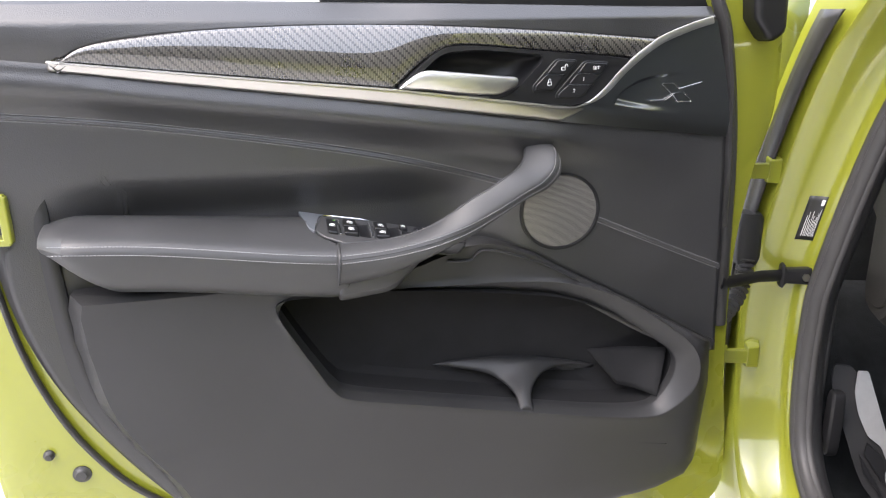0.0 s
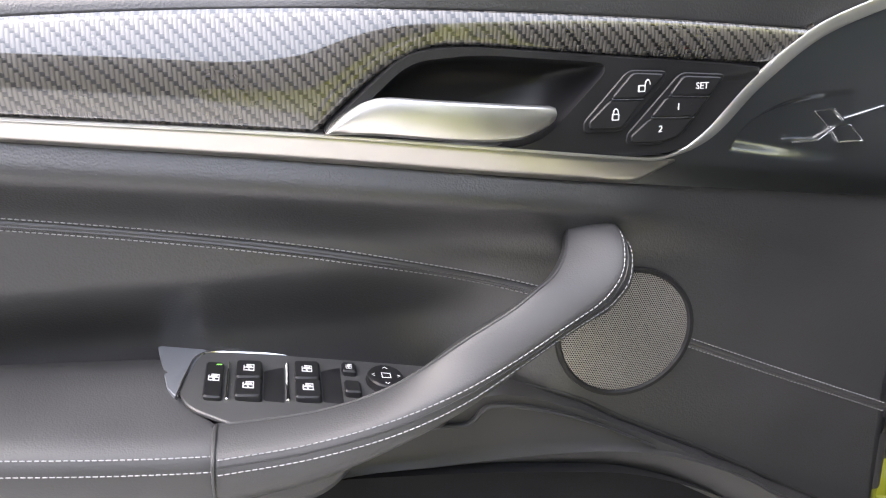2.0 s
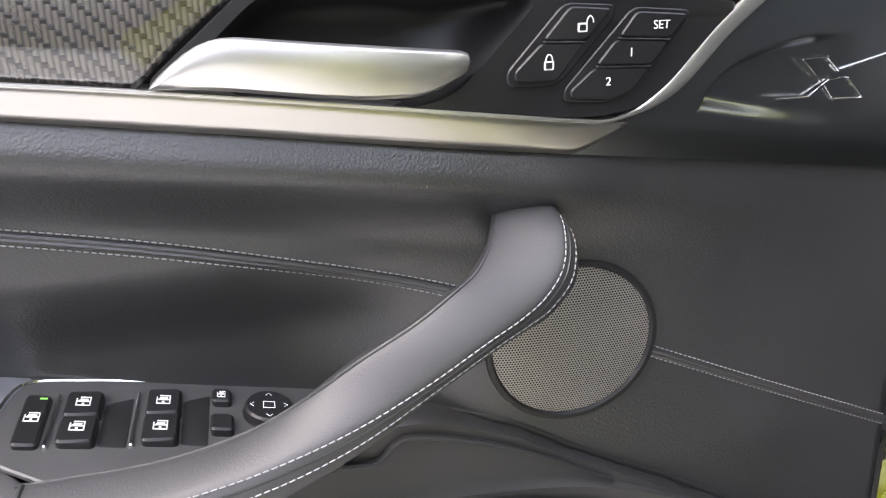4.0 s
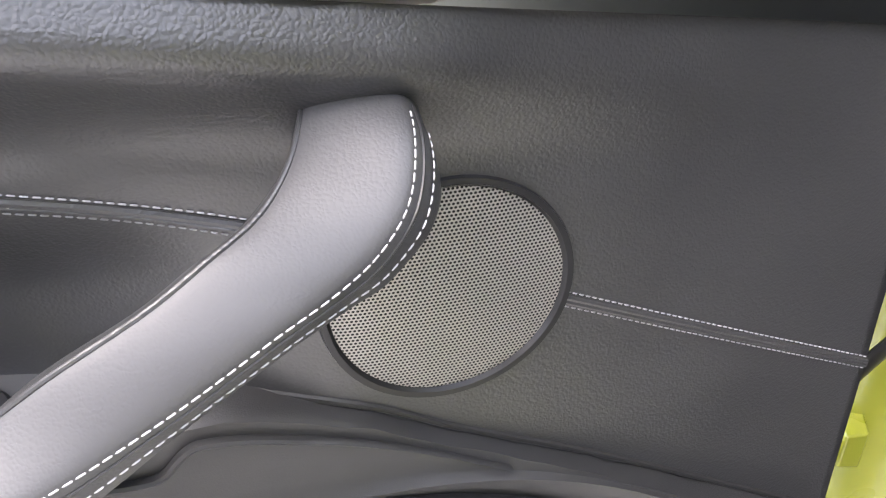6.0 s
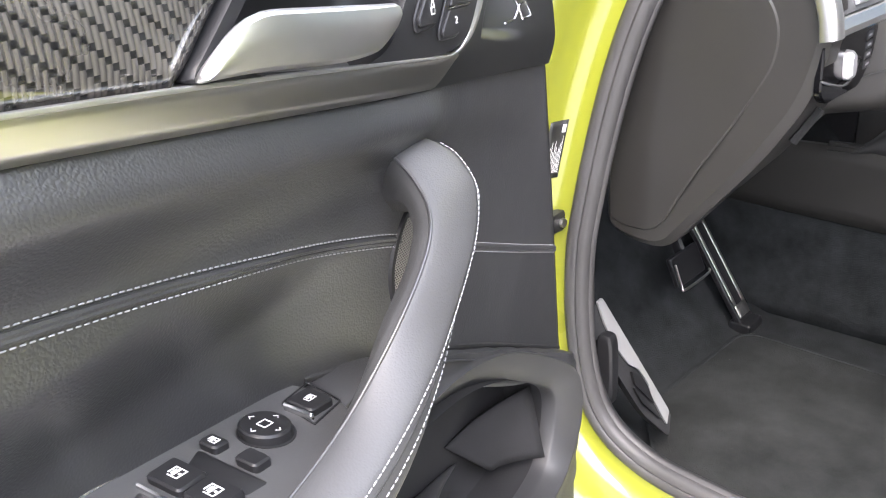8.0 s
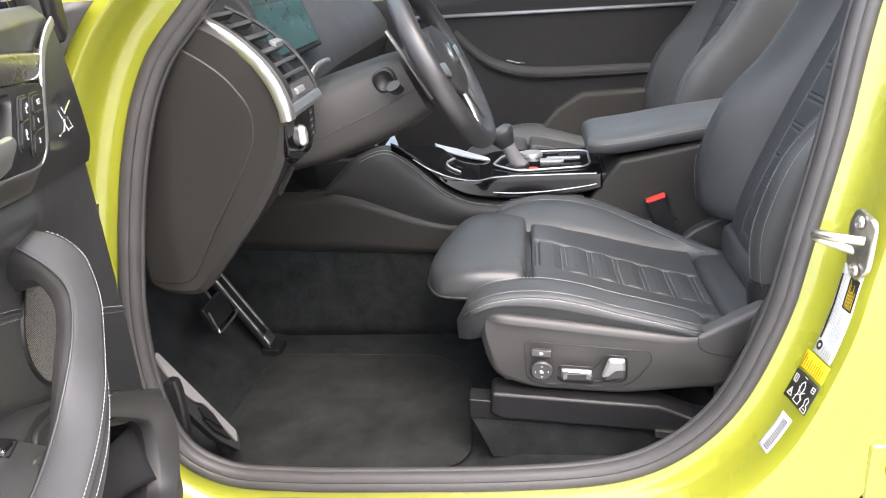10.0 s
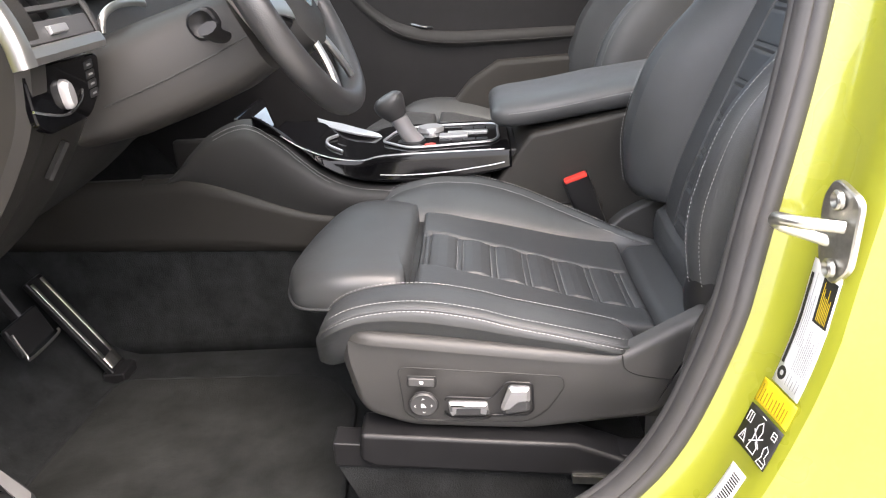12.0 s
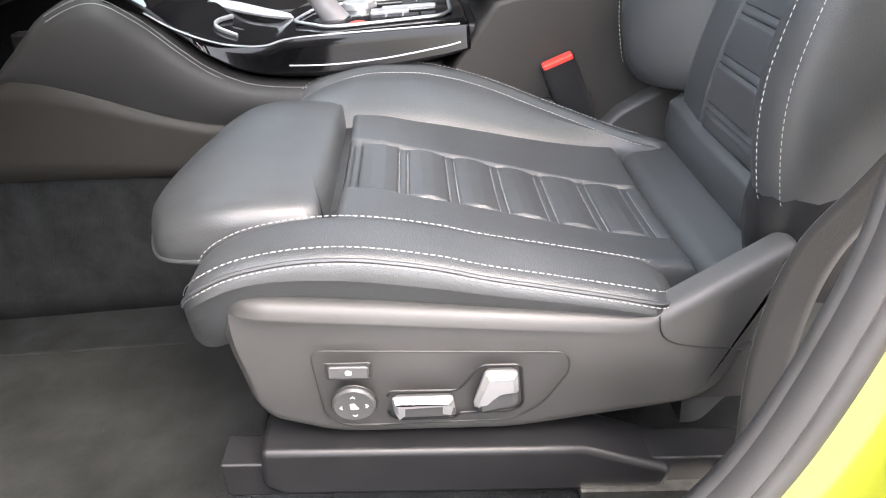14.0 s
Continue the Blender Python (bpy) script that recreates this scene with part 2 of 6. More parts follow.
def spline(points, n, closed=False):
    """Catmull-Rom through the points, n samples, as numpy rows."""
    p = np.array(points, float)
    k = len(p)
    if closed:
        q = np.vstack([p[-1], p, p[0], p[1]])
        spans = k
    else:
        q = np.vstack([2 * p[0] - p[1], p, 2 * p[-1] - p[-2]])
        spans = k - 1
    out = []
    for t in np.linspace(0, spans, n, endpoint=not closed):
        i = min(int(t), spans - 1)
        f = t - i
        a, b, c, d = q[i], q[i + 1], q[i + 2], q[i + 3]
        out.append(0.5 * (2 * b + (c - a) * f + (2 * a - 5 * b + 4 * c - d) * f * f + (3 * b - a - 3 * c + d) * f ** 3))
    return np.array(out)


def curve_fn(points):
    """y as a smooth function of x through points sorted by x."""
    xs = np.array([p[0] for p in points])
    s = spline(points, 40 * len(points))
    sx, sy = s[:, 0], s[:, 1]
    order = np.argsort(sx)
    return lambda x: float(np.interp(x, sx[order], sy[order]))


def sheet(fn, nu, nv):
    pts = [fn(i / (nu - 1), j / (nv - 1)) for i in range(nu) for j in range(nv)]
    faces = [(i * nv + j, (i + 1) * nv + j, (i + 1) * nv + j + 1, i * nv + j + 1) for i in range(nu - 1) for j in range(nv - 1)]
    return pts, faces


def loft(rings, caps=True, closed=False):
    n = len(rings[0])
    pts = [tuple(p) for r in rings for p in r]
    faces = []
    m = len(rings)
    for i in range(m if closed else m - 1):
        k = (i + 1) % m
        for j in range(n):
            faces.append((i * n + j, i * n + (j + 1) % n, k * n + (j + 1) % n, k * n + j))
    if caps and not closed:
        faces.append(tuple(range(n))[::-1])
        faces.append(tuple((m - 1) * n + j for j in range(n)))
    return pts, faces


def ring(c, ax, ay, a, b, power=2.0, n=24):
    """A superellipse ring round c in the plane of ax and ay."""
    c, ax, ay = Vector(c), Vector(ax), Vector(ay)
    out = []
    for i in range(n):
        t = 2 * math.pi * i / n
        ct, st = math.cos(t), math.sin(t)
        out.append(c + ax * (a * math.copysign(abs(ct) ** (2 / power), ct)) + ay * (b * math.copysign(abs(st) ** (2 / power), st)))
    return out


def sweep(path, size, up=(0, 0, 1), power=2.0, n=16, caps=True):
    """A tube along path; size: (a, b) or a function of 0..1 that gives (a, b): half widths sideways and along up."""
    p = [Vector(q) for q in path]
    rings = []
    for i, c in enumerate(p):
        d = (p[min(i + 1, len(p) - 1)] - p[max(i - 1, 0)]).normalized()
        side = d.cross(Vector(up)).normalized()
        v = side.cross(d).normalized()
        a, b = size(i / (len(p) - 1)) if callable(size) else size
        rings.append(ring(c, side, v, a, b, power, n))
    return loft(rings, caps)


def box(x0, x1, y0, y1, z0, z1):
    v = [(x, y, z) for x in (x0, x1) for y in (y0, y1) for z in (z0, z1)]
    return v, [(0, 1, 3, 2), (4, 6, 7, 5), (0, 4, 5, 1), (2, 3, 7, 6), (0, 2, 6, 4), (1, 5, 7, 3)]


def rounded(points, radius, n=5):
    """A 2-D polygon with rounded corners."""
    out = []
    k = len(points)
    for i in range(k):
        a, b, c = (Vector(points[(i + d) % k]) for d in (-1, 0, 1))
        r = min(radius, (a - b).length * 0.49, (c - b).length * 0.49)
        p, q = b + (a - b).normalized() * r, b + (c - b).normalized() * r
        for j in range(n + 1):
            t = j / n
            out.append(p * (1 - t) ** 2 + b * 2 * t * (1 - t) + q * t * t)
    return out


def plate(outline, to3, depth, inset=0.0015):
    """A closed outline raised by depth with a chamfered rim. to3(u, v, h) gives the place h above the base surface."""
    c = sum((Vector(p) for p in outline), Vector((0, 0))) / len(outline)
    def shrunk(d):
        out = []
        k = len(outline)
        for i in range(k):
            a, b = Vector(outline[i - 1]), Vector(outline[(i + 1) % k])
            t = (b - a)
            nrm = Vector((-t.y, t.x)).normalized() if t.length > 1e-9 else Vector((0, 0))
            p = Vector(outline[i])
            if nrm.dot(c - p) < 0:
                nrm = -nrm
            out.append(p + nrm * d)
        return out
    rings = [[to3(p[0], p[1], 0.0) for p in outline], [to3(p[0], p[1], depth - inset) for p in outline],
             [to3(p[0], p[1], depth) for p in shrunk(inset)]]
    return loft(rings)


def joined(pieces):
    pts, faces = [], []
    for p, f in pieces:
        k = len(pts)
        pts += [tuple(q) for q in p]
        faces += [tuple(i + k for i in g) for g in f]
    return pts, faces


def stitches(path, normal, gap=0.0044, length=0.0034, wide=0.00045):
    """A run of small raised threads along a path; normal: one vector, or a function of the index."""
    p = [Vector(q) for q in path]
    cum = [0.0]
    for a, b in zip(p, p[1:]):
        cum.append(cum[-1] + (b - a).length)
    def at(s):
        i = int(np.searchsorted(cum, s)) - 1
        i = min(max(i, 0), len(p) - 2)
        f = (s - cum[i]) / max(1e-9, cum[i + 1] - cum[i])
        return p[i].lerp(p[i + 1], f), i
    out = []
    s = gap / 2
    while s < cum[-1] - length:
        a, i = at(s)
        b, _ = at(s + length)
        n = Vector(normal(i) if callable(normal) else normal).normalized()
        d = (b - a).normalized()
        w = d.cross(n).normalized() * wide
        up = n * wide * 1.2
        mid = (a + b) / 2 + up
        out.append(([a - d * 0.0002, a + w + d * 0.0004, b + w - d * 0.0004, b, b - w - d * 0.0004, a - w + d * 0.0004, mid + d * length * 0.25, mid - d * length * 0.25],
                    [(0, 1, 7), (1, 2, 6, 7), (2, 3, 6), (3, 4, 6), (4, 5, 7, 6), (5, 0, 7)]))
        s += gap
    return joined(out)


def lettering(name, text, size, m, material, parent):
    c = bpy.data.curves.new(name, 'FONT')
    c.body, c.size, c.align_x, c.align_y, c.extrude = text, size, 'CENTER', 'CENTER', 0.0002
    tmp = new(name, c)
    bpy.context.view_layer.update()
    me = bpy.data.meshes.new_from_object(tmp.evaluated_get(bpy.context.evaluated_depsgraph_get()))
    bpy.data.objects.remove(tmp)
    me.transform(m)
    me.materials.clear()
    me.materials.append(material)
    ob = new(name, me)
    ob.parent = parent
    return ob


def smoothstep(a, b, x):
    t = min(1.0, max(0.0, (x - a) / (b - a)))
    return t * t * (3 - 2 * t)


def pillow(outline, to3, steps):
    """A closed outline raised in steps of (inset, height): a plate with a softly rounded rim."""
    k = len(outline)
    area = sum(outline[i - 1][0] * outline[i][1] - outline[i][0] * outline[i - 1][1] for i in range(k))
    turn = 1.0 if area > 0 else -1.0
    rings = []
    for d, h in steps:
        r = []
        for i in range(k):
            t = Vector(outline[(i + 2) % k]) - Vector(outline[i - 2])
            n = Vector((-t.y, t.x)).normalized() * turn
            p = Vector(outline[i]) + n * d
            r.append(to3(p.x, p.y, h))
        rings.append(r)
    return loft(rings)


# ---- ground and yard ----
def build_ground():
    pts, faces = sheet(lambda u, v: (-400 + 800 * u, -400 + 800 * v, 0.0), 9, 9)
    g = part("ground", (pts, faces), GROUND, smooth=False)
    tagged(g, "pale sunlit concrete yard around the car", "ground", kind="structure")
    def wall(name, x0, x1, y0, y1, h, material, label):
        w = part(name, box(x0, x1, y0, y1, -0.05, h), material, smooth=False, bevel=0.02)
        tagged(w, label, "wall", kind="structure")
    # Unseen wall, added so that the door trim reflects something dark.
    wall("wall_south", -16, 16, -6.3, -6.0, 4.0, DARKWALL, "unseen dark wall added behind the open door for its trim to reflect")
    wall("wall_north", -14, 22, 13.0, 13.3, 3.2, WALLM, "plain pale rendered yard wall far ahead of the car")


build_ground()

# ---- the open front door, in its own frame: x along it to the hinges, y through it, z up ----
DOOR = pose(0.263, 1.118, 0.0, 0, 0, 17.0)
body = empty("car")
tagged(body, "yellow car with its driver's door standing open", "car")


def door_outlines():
    # pressed steel shell with folded edge
    out = spline([(-1.16, 1.26), (-1.15, 1.0), (-1.135, 0.75), (-1.13, 0.55), (-1.10, 0.40), (-0.98, 0.35), (-0.6, 0.335), (-0.2, 0.34), (0.0, 0.338), (0.072, 0.37), (0.078, 0.47), (0.062, 0.62), (0.055, 0.85), (0.075, 0.98), (0.10, 1.08), (0.10, 1.2), (0.085, 1.26)], 90)
    inn = spline([(-1.08, 1.25), (-1.075, 1.0), (-1.06, 0.85), (-1.02, 0.73), (-0.955, 0.62), (-0.885, 0.53), (-0.8, 0.455), (-0.55, 0.425), (-0.2, 0.42), (-0.05, 0.44), (0.0, 0.52), (0.012, 0.62), (0.005, 0.85), (-0.005, 1.05), (-0.03, 1.2), (-0.05, 1.25)], 90)
    return out, inn


def build_door_shell():
    out, inn = door_outlines()
    def r(path, y, s=0.0):
        return [(x + s * (0.0 if abs(x + 0.55) < 0.4 else math.copysign(1, -0.55 - x)), y, z) for x, z in path]
    rows = [r(inn, 0.04), r(inn * 0.75 + out * 0.25, 0.045), r(inn * 0.5 + out * 0.5, 0.05), r(inn * 0.12 + out * 0.88, 0.052), r(out, 0.06), r(out, 0.085), r(out * 1.0 + np.array([0.0, 0.0]), 0.14)]
    pts = [tuple(q) for row in rows for q in row]
    n = len(out)
    faces = [(i * n + j, i * n + j + 1, (i + 1) * n + j + 1, (i + 1) * n + j) for i in range(len(rows) - 1) for j in range(n - 1)]
    ob = part("door", (pts, faces), PAINT, body, "open yellow door with leather, carbon fibre and silver trim")
    ob.matrix_world = DOOR
    return ob


door = build_door_shell()

strip_low = curve_fn([(-1.15, 1.19), (-0.952, 1.170), (-0.817, 1.152), (-0.576, 1.122), (-0.288, 1.084), (-0.029, 1.051), (0.03, 1.044)])
strip_top = curve_fn([(-1.15, 1.2), (-0.932, 1.179), (-0.747, 1.159), (-0.515, 1.135), (-0.28, 1.105), (-0.1, 1.083)])
carbon_top = curve_fn([(-0.952, 1.171), (-0.913, 1.197), (-0.843, 1.209), (-0.742, 1.217), (-0.601, 1.22), (-0.452, 1.217), (-0.293, 1.208), (-0.147, 1.196)])
sweep_edge = curve_fn([(-0.30, 1.106), (-0.268, 1.108), (-0.238, 1.121), (-0.198, 1.158), (-0.149, 1.192), (-0.10, 1.211), (-0.062, 1.222)])
front_edge = curve_fn([(0.42, -0.05), (0.48, -0.02), (0.53, 0.008), (0.606, 0.016), (0.705, 0.002), (0.842, -0.004), (1.047, -0.016), (1.128, -0.028), (1.222, -0.052), (1.26, -0.06)])


rear_edge = curve_fn([(0.55, -0.895), (0.62, -0.95), (0.73, -1.010), (0.85, -1.046), (0.93, -1.05), (0.95, -1.040), (1.015, -1.040), (1.04, -1.06), (1.26, -1.074)])


def door_y(x, z):
    """How deep the trim's face lies; smaller is nearer to the cabin."""
    zs = strip_low(x)
    h = z - zs
    base = -0.018 + 0.024 * smoothstep(-0.4, -0.05, x)
    if h >= 0:
        y = base - 0.009 * math.sin(min(1.0, h / 0.035) * math.pi * 0.5) + (3.0 * max(0.0, min(h, 0.11) - 0.03) ** 2 + 0.5 * max(0.0, h - 0.11)) * (1 - 0.92 * smoothstep(-0.60, -0.45, x))
        return y + 0.9 * max(0.0, z - 1.226)
    deep = 0.004 + 0.002 * smoothstep(-0.42, -0.2, x)
    bulge = -0.008 * math.exp(-((h + 0.02) / 0.016) ** 2) * (1 - smoothstep(-0.31, -0.24, x))
    well = 0.03 * smoothstep(1.035, 0.965, z) * (1 - smoothstep(-0.46, -0.32, x)) * smoothstep(-1.08, -0.86, x)
    return base + (deep - base) * smoothstep(-0.022, -0.07, h) + bulge + well


def on_door(x, z, up=0.0):
    return (x, door_y(x, z) - up, z)


def band(name, x0, x1, low, top, material, nu=80, nv=14, up=0.0, thick=0.006, parent=None, label="", crown=0.0, skew=0.0):
    def fn(u, v):
        x = x0 + (x1 - x0) * u
        a, b = low(x), top(x)
        z = a + (b - a) * v
        return on_door(x, z, up + crown * math.sin(math.pi * v) ** 0.7)
    return part(name, sheet(fn, nu, nv), material, parent or door, label, thick=thick, smooth=True)


surround_top = curve_fn([(-0.56, 1.12), (-0.534, 1.139), (-0.50, 1.169), (-0.465, 1.189), (-0.43, 1.193), (-0.33, 1.184), (-0.2, 1.173), (-0.13, 1.166)])


def carbon_low(x):
    z = strip_top(x)
    if x > -0.534:
        z = max(z, surround_top(x))
    if x > -0.2:
        z = max(z, sweep_edge(x))
    return z


def build_door_trim():
    # padded leather above the trim, rolling over to the window
    band("belt_pad", -1.12, -0.055, lambda x: (max(carbon_top(x), 1.168) if x < -0.15 else sweep_edge(x)) if x > -0.952 else strip_low(x),
         lambda x: 1.252 - 0.012 * smoothstep(-0.9, 0.0, x), LEATHER, 100, 16, 0.0, 0.02, label="soft grained black pad under the window")
    # carbon fibre panel
    band("carbon_panel", -0.948, -0.145, lambda x: min(carbon_low(x), carbon_top(x) - 0.001), lambda x: min(carbon_top(x), 1.3), CARBON, 120, 16, 0.004, 0.008, crown=0.004,
         label="glossy carbon fibre twill inlay")
    # silver strip that sweeps up to the mirror corner
    band("silver_strip", -0.955, -0.262, lambda x: strip_low(x) + (strip_top(x) - strip_low(x)) * smoothstep(-0.30, -0.255, x), strip_top, TRIM, 110, 5, 0.0052, 0.01, label="satin metal trim strip")
    line = spline([(x, strip_top(x)) for x in (-0.94, -0.75, -0.55, -0.42, -0.34, -0.30)] + [(-0.272, 1.1065), (-0.238, 1.121), (-0.198, 1.158), (-0.149, 1.192), (-0.10, 1.211), (-0.062, 1.2215)], 110)
    part("bright_edge", sweep([on_door(x, z, 0.0072) for x, z in line], lambda s: (0.0013 + 0.0042 * smoothstep(0.55, 0.68, s), 0.0022), up=(0, -1, 0), power=3.0, n=12), SILVER, door, "bright silver edge of the trim")
    arc = curve_fn([(-0.23, 1.09), (-0.215, 1.108), (-0.194, 1.131), (-0.155, 1.145), (-0.10, 1.150), (-0.02, 1.15)])
    low = curve_fn([(-0.23, 1.108), (-0.215, 1.1055), (-0.161, 1.095), (-0.073, 1.081), (0.0, 1.07)])
    def badge_side(u, v):
        r = front_edge(1.049 + 0.173 * v) - 0.002
        x = -0.41 + (r + 0.41) * u
        lo, hi = strip_low(x), strip_top(x) if x < -0.28 else sweep_edge(min(x, -0.062))
        z = lo + (hi - lo) * v
        inside = smoothstep(0.0, 0.006, arc(x) - z) * smoothstep(0.0, 0.011, z - low(x))
        dip = 0.009 * inside * (1 - smoothstep(-0.19, -0.09, x))
        return on_door(x, z, 0.0045 - dip)
    # The corner's dark reflection is put into the metal's colour here.
    part("corner_panel", sheet(badge_side, 240, 120), DARKMETAL, door, "metallic corner panel with a scooped recess, its dark reflection put into the colour")
    # outlined emblem
    for a, b, r in (((-0.156, 1.109), (-0.131, 1.109), .0009), ((-0.131, 1.109), (-0.116, 1.119), .0007), ((-0.116, 1.119), (-0.104, 1.1205), .0005), ((-0.138, 1.133), (-0.119, 1.134), .0005),
                    ((-0.138, 1.133), (-0.122, 1.119), .0005), ((-0.119, 1.134), (-0.109, 1.125), .0009), ((-0.109, 1.125), (-0.072, 1.1335), .0011), ((-0.101, 1.12), (-0.087, 1.106), .0005), ((-0.087, 1.106), (-0.11, 1.106), .0009), ((-0.11, 1.106), (-0.119, 1.117), .0009)):
        p = [on_door(a[0] + (b[0] - a[0]) * t, a[1] + (b[1] - a[1]) * t, 0.0050) for t in np.linspace(0, 1, 6)]
        part("emblem_line", sweep(p, (r, 0.001), up=(0, -1, 0), n=6), CHROME, door)

    # leather centre with its rolled upper edge
    def leather(u, v):
        x = -1.12 + 1.125 * u
        z0 = 0.86 - 0.17 * smoothstep(-0.43, 0.0, x) - 0.27 * smoothstep(-0.95, -0.99, x)
        z1 = strip_low(x) + 0.004
        z = z0 + (z1 - z0) * v
        re, fe = rear_edge(z), front_edge(z)
        return on_door(re + (fe - re) * u, z)
    part("leather_panel", sheet(leather, 150, 70), LEATHER, door, "black leather centre panel with a rolled edge", thick=0.004)
    # paired seam
    for x0, x1, pts in ((-1.12, -0.37, [(-1.12, 1.121), (-1.024, 1.114), (-0.894, 1.101), (-0.755, 1.081), (-0.607, 1.0555), (-0.489, 1.0295), (-0.36, 0.992), (-0.325, 0.98)]),
                        (-0.222, -0.004, [(-0.222, 0.932), (-0.133, 0.893), (-0.07, 0.866), (-0.004, 0.838)])):
        path = spline(pts, 90)
        for off, r in ((0.0012, 0.0022), (-0.0016, 0.0018)):
            part("seam_fold", sweep([on_door(x, z + off, 0.0002) for x, z in path], (r, 0.0019), up=(0, -1, 0), n=8), LEATHER, door)
        part("seam_groove", sweep([on_door(x, z + 0.0032, 0.0) for x, z in path], (0.0008, 0.0006), up=(0, -1, 0), n=6), INK_AND_GAPS, door)
        wide = 0.0049 if x0 < -0.5 else 0.0044
        for off in (wide, -wide):
            part("stitching", stitches([on_door(x, z + off, 0.0006) for x, z in path], (0, -1, 0), 0.0042, 0.0031, 0.00045), THREAD, door, "pale grey stitching")


def build_release():
    surround = rounded([(-0.532, 1.139), (-0.47, 1.191), (-0.43, 1.193), (-0.184, 1.170), (-0.246, 1.113), (-0.288, 1.107), (-0.515, 1.134)], 0.018)
    inner = rounded([(-0.508, 1.149), (-0.468, 1.184), (-0.42, 1.187), (-0.32, 1.178), (-0.372, 1.126), (-0.40, 1.120), (-0.49, 1.133)], 0.016)
    def even(o, n=72):
        p = np.array([tuple(q) for q in o] + [tuple(o[0])])
        d = np.concatenate([[0], np.cumsum(np.linalg.norm(np.diff(p, axis=0), axis=1))])
        s = np.linspace(0, d[-1], n, endpoint=False)
        return [(float(np.interp(t, d, p[:, 0])), float(np.interp(t, d, p[:, 1]))) for t in s]
    c = (-0.42, 1.152)
    def polar(o, n=96):
        p = even(o, 720)
        out = []
        for t in np.linspace(-math.pi, math.pi, n, endpoint=False):
            out.append(min(p, key=lambda q: abs(math.remainder(math.atan2(q[1] - c[1], (q[0] - c[0]) * 0.4) - t, 2 * math.pi))))
        return out
    a, b = polar(surround), polar(inner)
    rows = [[on_door(x, z, -0.004) for x, z in a], [on_door(x, z, 0.006) for x, z in a],
            [on_door(x * .985 + c[0] * .015, z * .985 + c[1] * .015, 0.0085) for x, z in a], [on_door(x, z, 0.0085) for x, z in b]]
    part("surround", loft(rows, caps=False), BLACK, door, "satin black surround of the door release")
    rows = [[on_door(c[0] + (x - c[0]) * s, c[1] + (z - c[1]) * s, d) for x, z in b] for s, d in ((1.0, 0.0085), (0.985, 0.006), (0.95, -0.004), (0.85, -0.018), (0.6, -0.027), (0.3, -0.03), (0.02, -0.03))]
    part("finger_hollow", loft(rows, caps=False), BLACK, door, "hollow behind the release lever")
    lever = []
    for u in np.linspace(0, 1, 14):
        x = -0.529 + 0.166 * u
        zt = 1.140 + 0.029 * math.sin(min(1, u * 4) * math.pi / 2) - 0.017 * u
        zb = 1.137 - 0.011 * smoothstep(0.0, 0.75, u) + 0.012 * smoothstep(0.85, 1.0, u)
        y = door_y(x, 1.145) - 0.010 - 0.006 * math.sin(math.pi * min(1, u * 1.1))
        lever.append([(x, y, zt), (x, y - 0.006, zt - 0.003), (x, y - 0.007, (zt + zb) / 2), (x, y - 0.004, zb + 0.002), (x, y + 0.002, zb), (x, y + 0.006, (zt + zb) / 2)])
    part("release_lever", loft(lever), SILVER, door, "satin silver release lever", subsurf=1)
    place = lambda x, z, h: on_door(x, z, 0.0085 + h)
    rims = [rounded([(-0.309, 1.173), (-0.277, 1.171), (-0.279, 1.163), (-0.311, 1.129), (-0.342, 1.129), (-0.343, 1.137)], 0.006),
            rounded([(-0.266, 1.1695), (-0.226, 1.1665), (-0.262, 1.122), (-0.28, 1.117), (-0.308, 1.119), (-0.308, 1.126)], 0.006)]
    for r in rims:
        part("button_frame", plate(r, place, 0.0014, 0.0007), BLACK, door)
    lift = lambda x, z, h: on_door(x, z, 0.0095 + h)
    for name, o in (("unlock_button", [(-0.306, 1.171), (-0.280, 1.169), (-0.296, 1.1525), (-0.322, 1.1535)]), ("lock_button", [(-0.323, 1.152), (-0.297, 1.151), (-0.313, 1.1315), (-0.338, 1.132), (-0.339, 1.137)]),
                    ("memory_button", [(-0.264, 1.167), (-0.230, 1.1645), (-0.241, 1.1515), (-0.275, 1.1535)]), ("memory_button", [(-0.277, 1.152), (-0.242, 1.15), (-0.253, 1.137), (-0.289, 1.1385)]), ("memory_button", [(-0.290, 1.137), (-0.254, 1.1355), (-0.265, 1.123), (-0.28, 1.119), (-0.304, 1.121), (-0.305, 1.125)])):
        part(name, plate(rounded(o, 0.0035), lift, 0.0022, 0.0008), BLACK, door)
    for a, b in (((-0.3225, 1.1528), (-0.2965, 1.1518)), ((-0.276, 1.1528), (-0.2415, 1.1508)), ((-0.2895, 1.1378), (-0.2535, 1.1363))):
        part("chrome_divider", sweep([on_door(a[0], a[1], 0.0116), on_door(b[0], b[1], 0.0116)], (0.0006, 0.0006), up=(0, -1, 0), n=6), CHROME, door)
    def put(x, z):
        return Matrix.Translation(on_door(x, z, 0.0121)) @ pose(0, 0, 0, 90, 0, 0)
    for txt, x, z, s in (("SET", -0.248, 1.159, 0.0068), ("1", -0.267, 1.1445, 0.0068), ("2", -0.281, 1.129, 0.0068)):
        lettering("lettering", txt, s, put(x, z), WHITE, door)
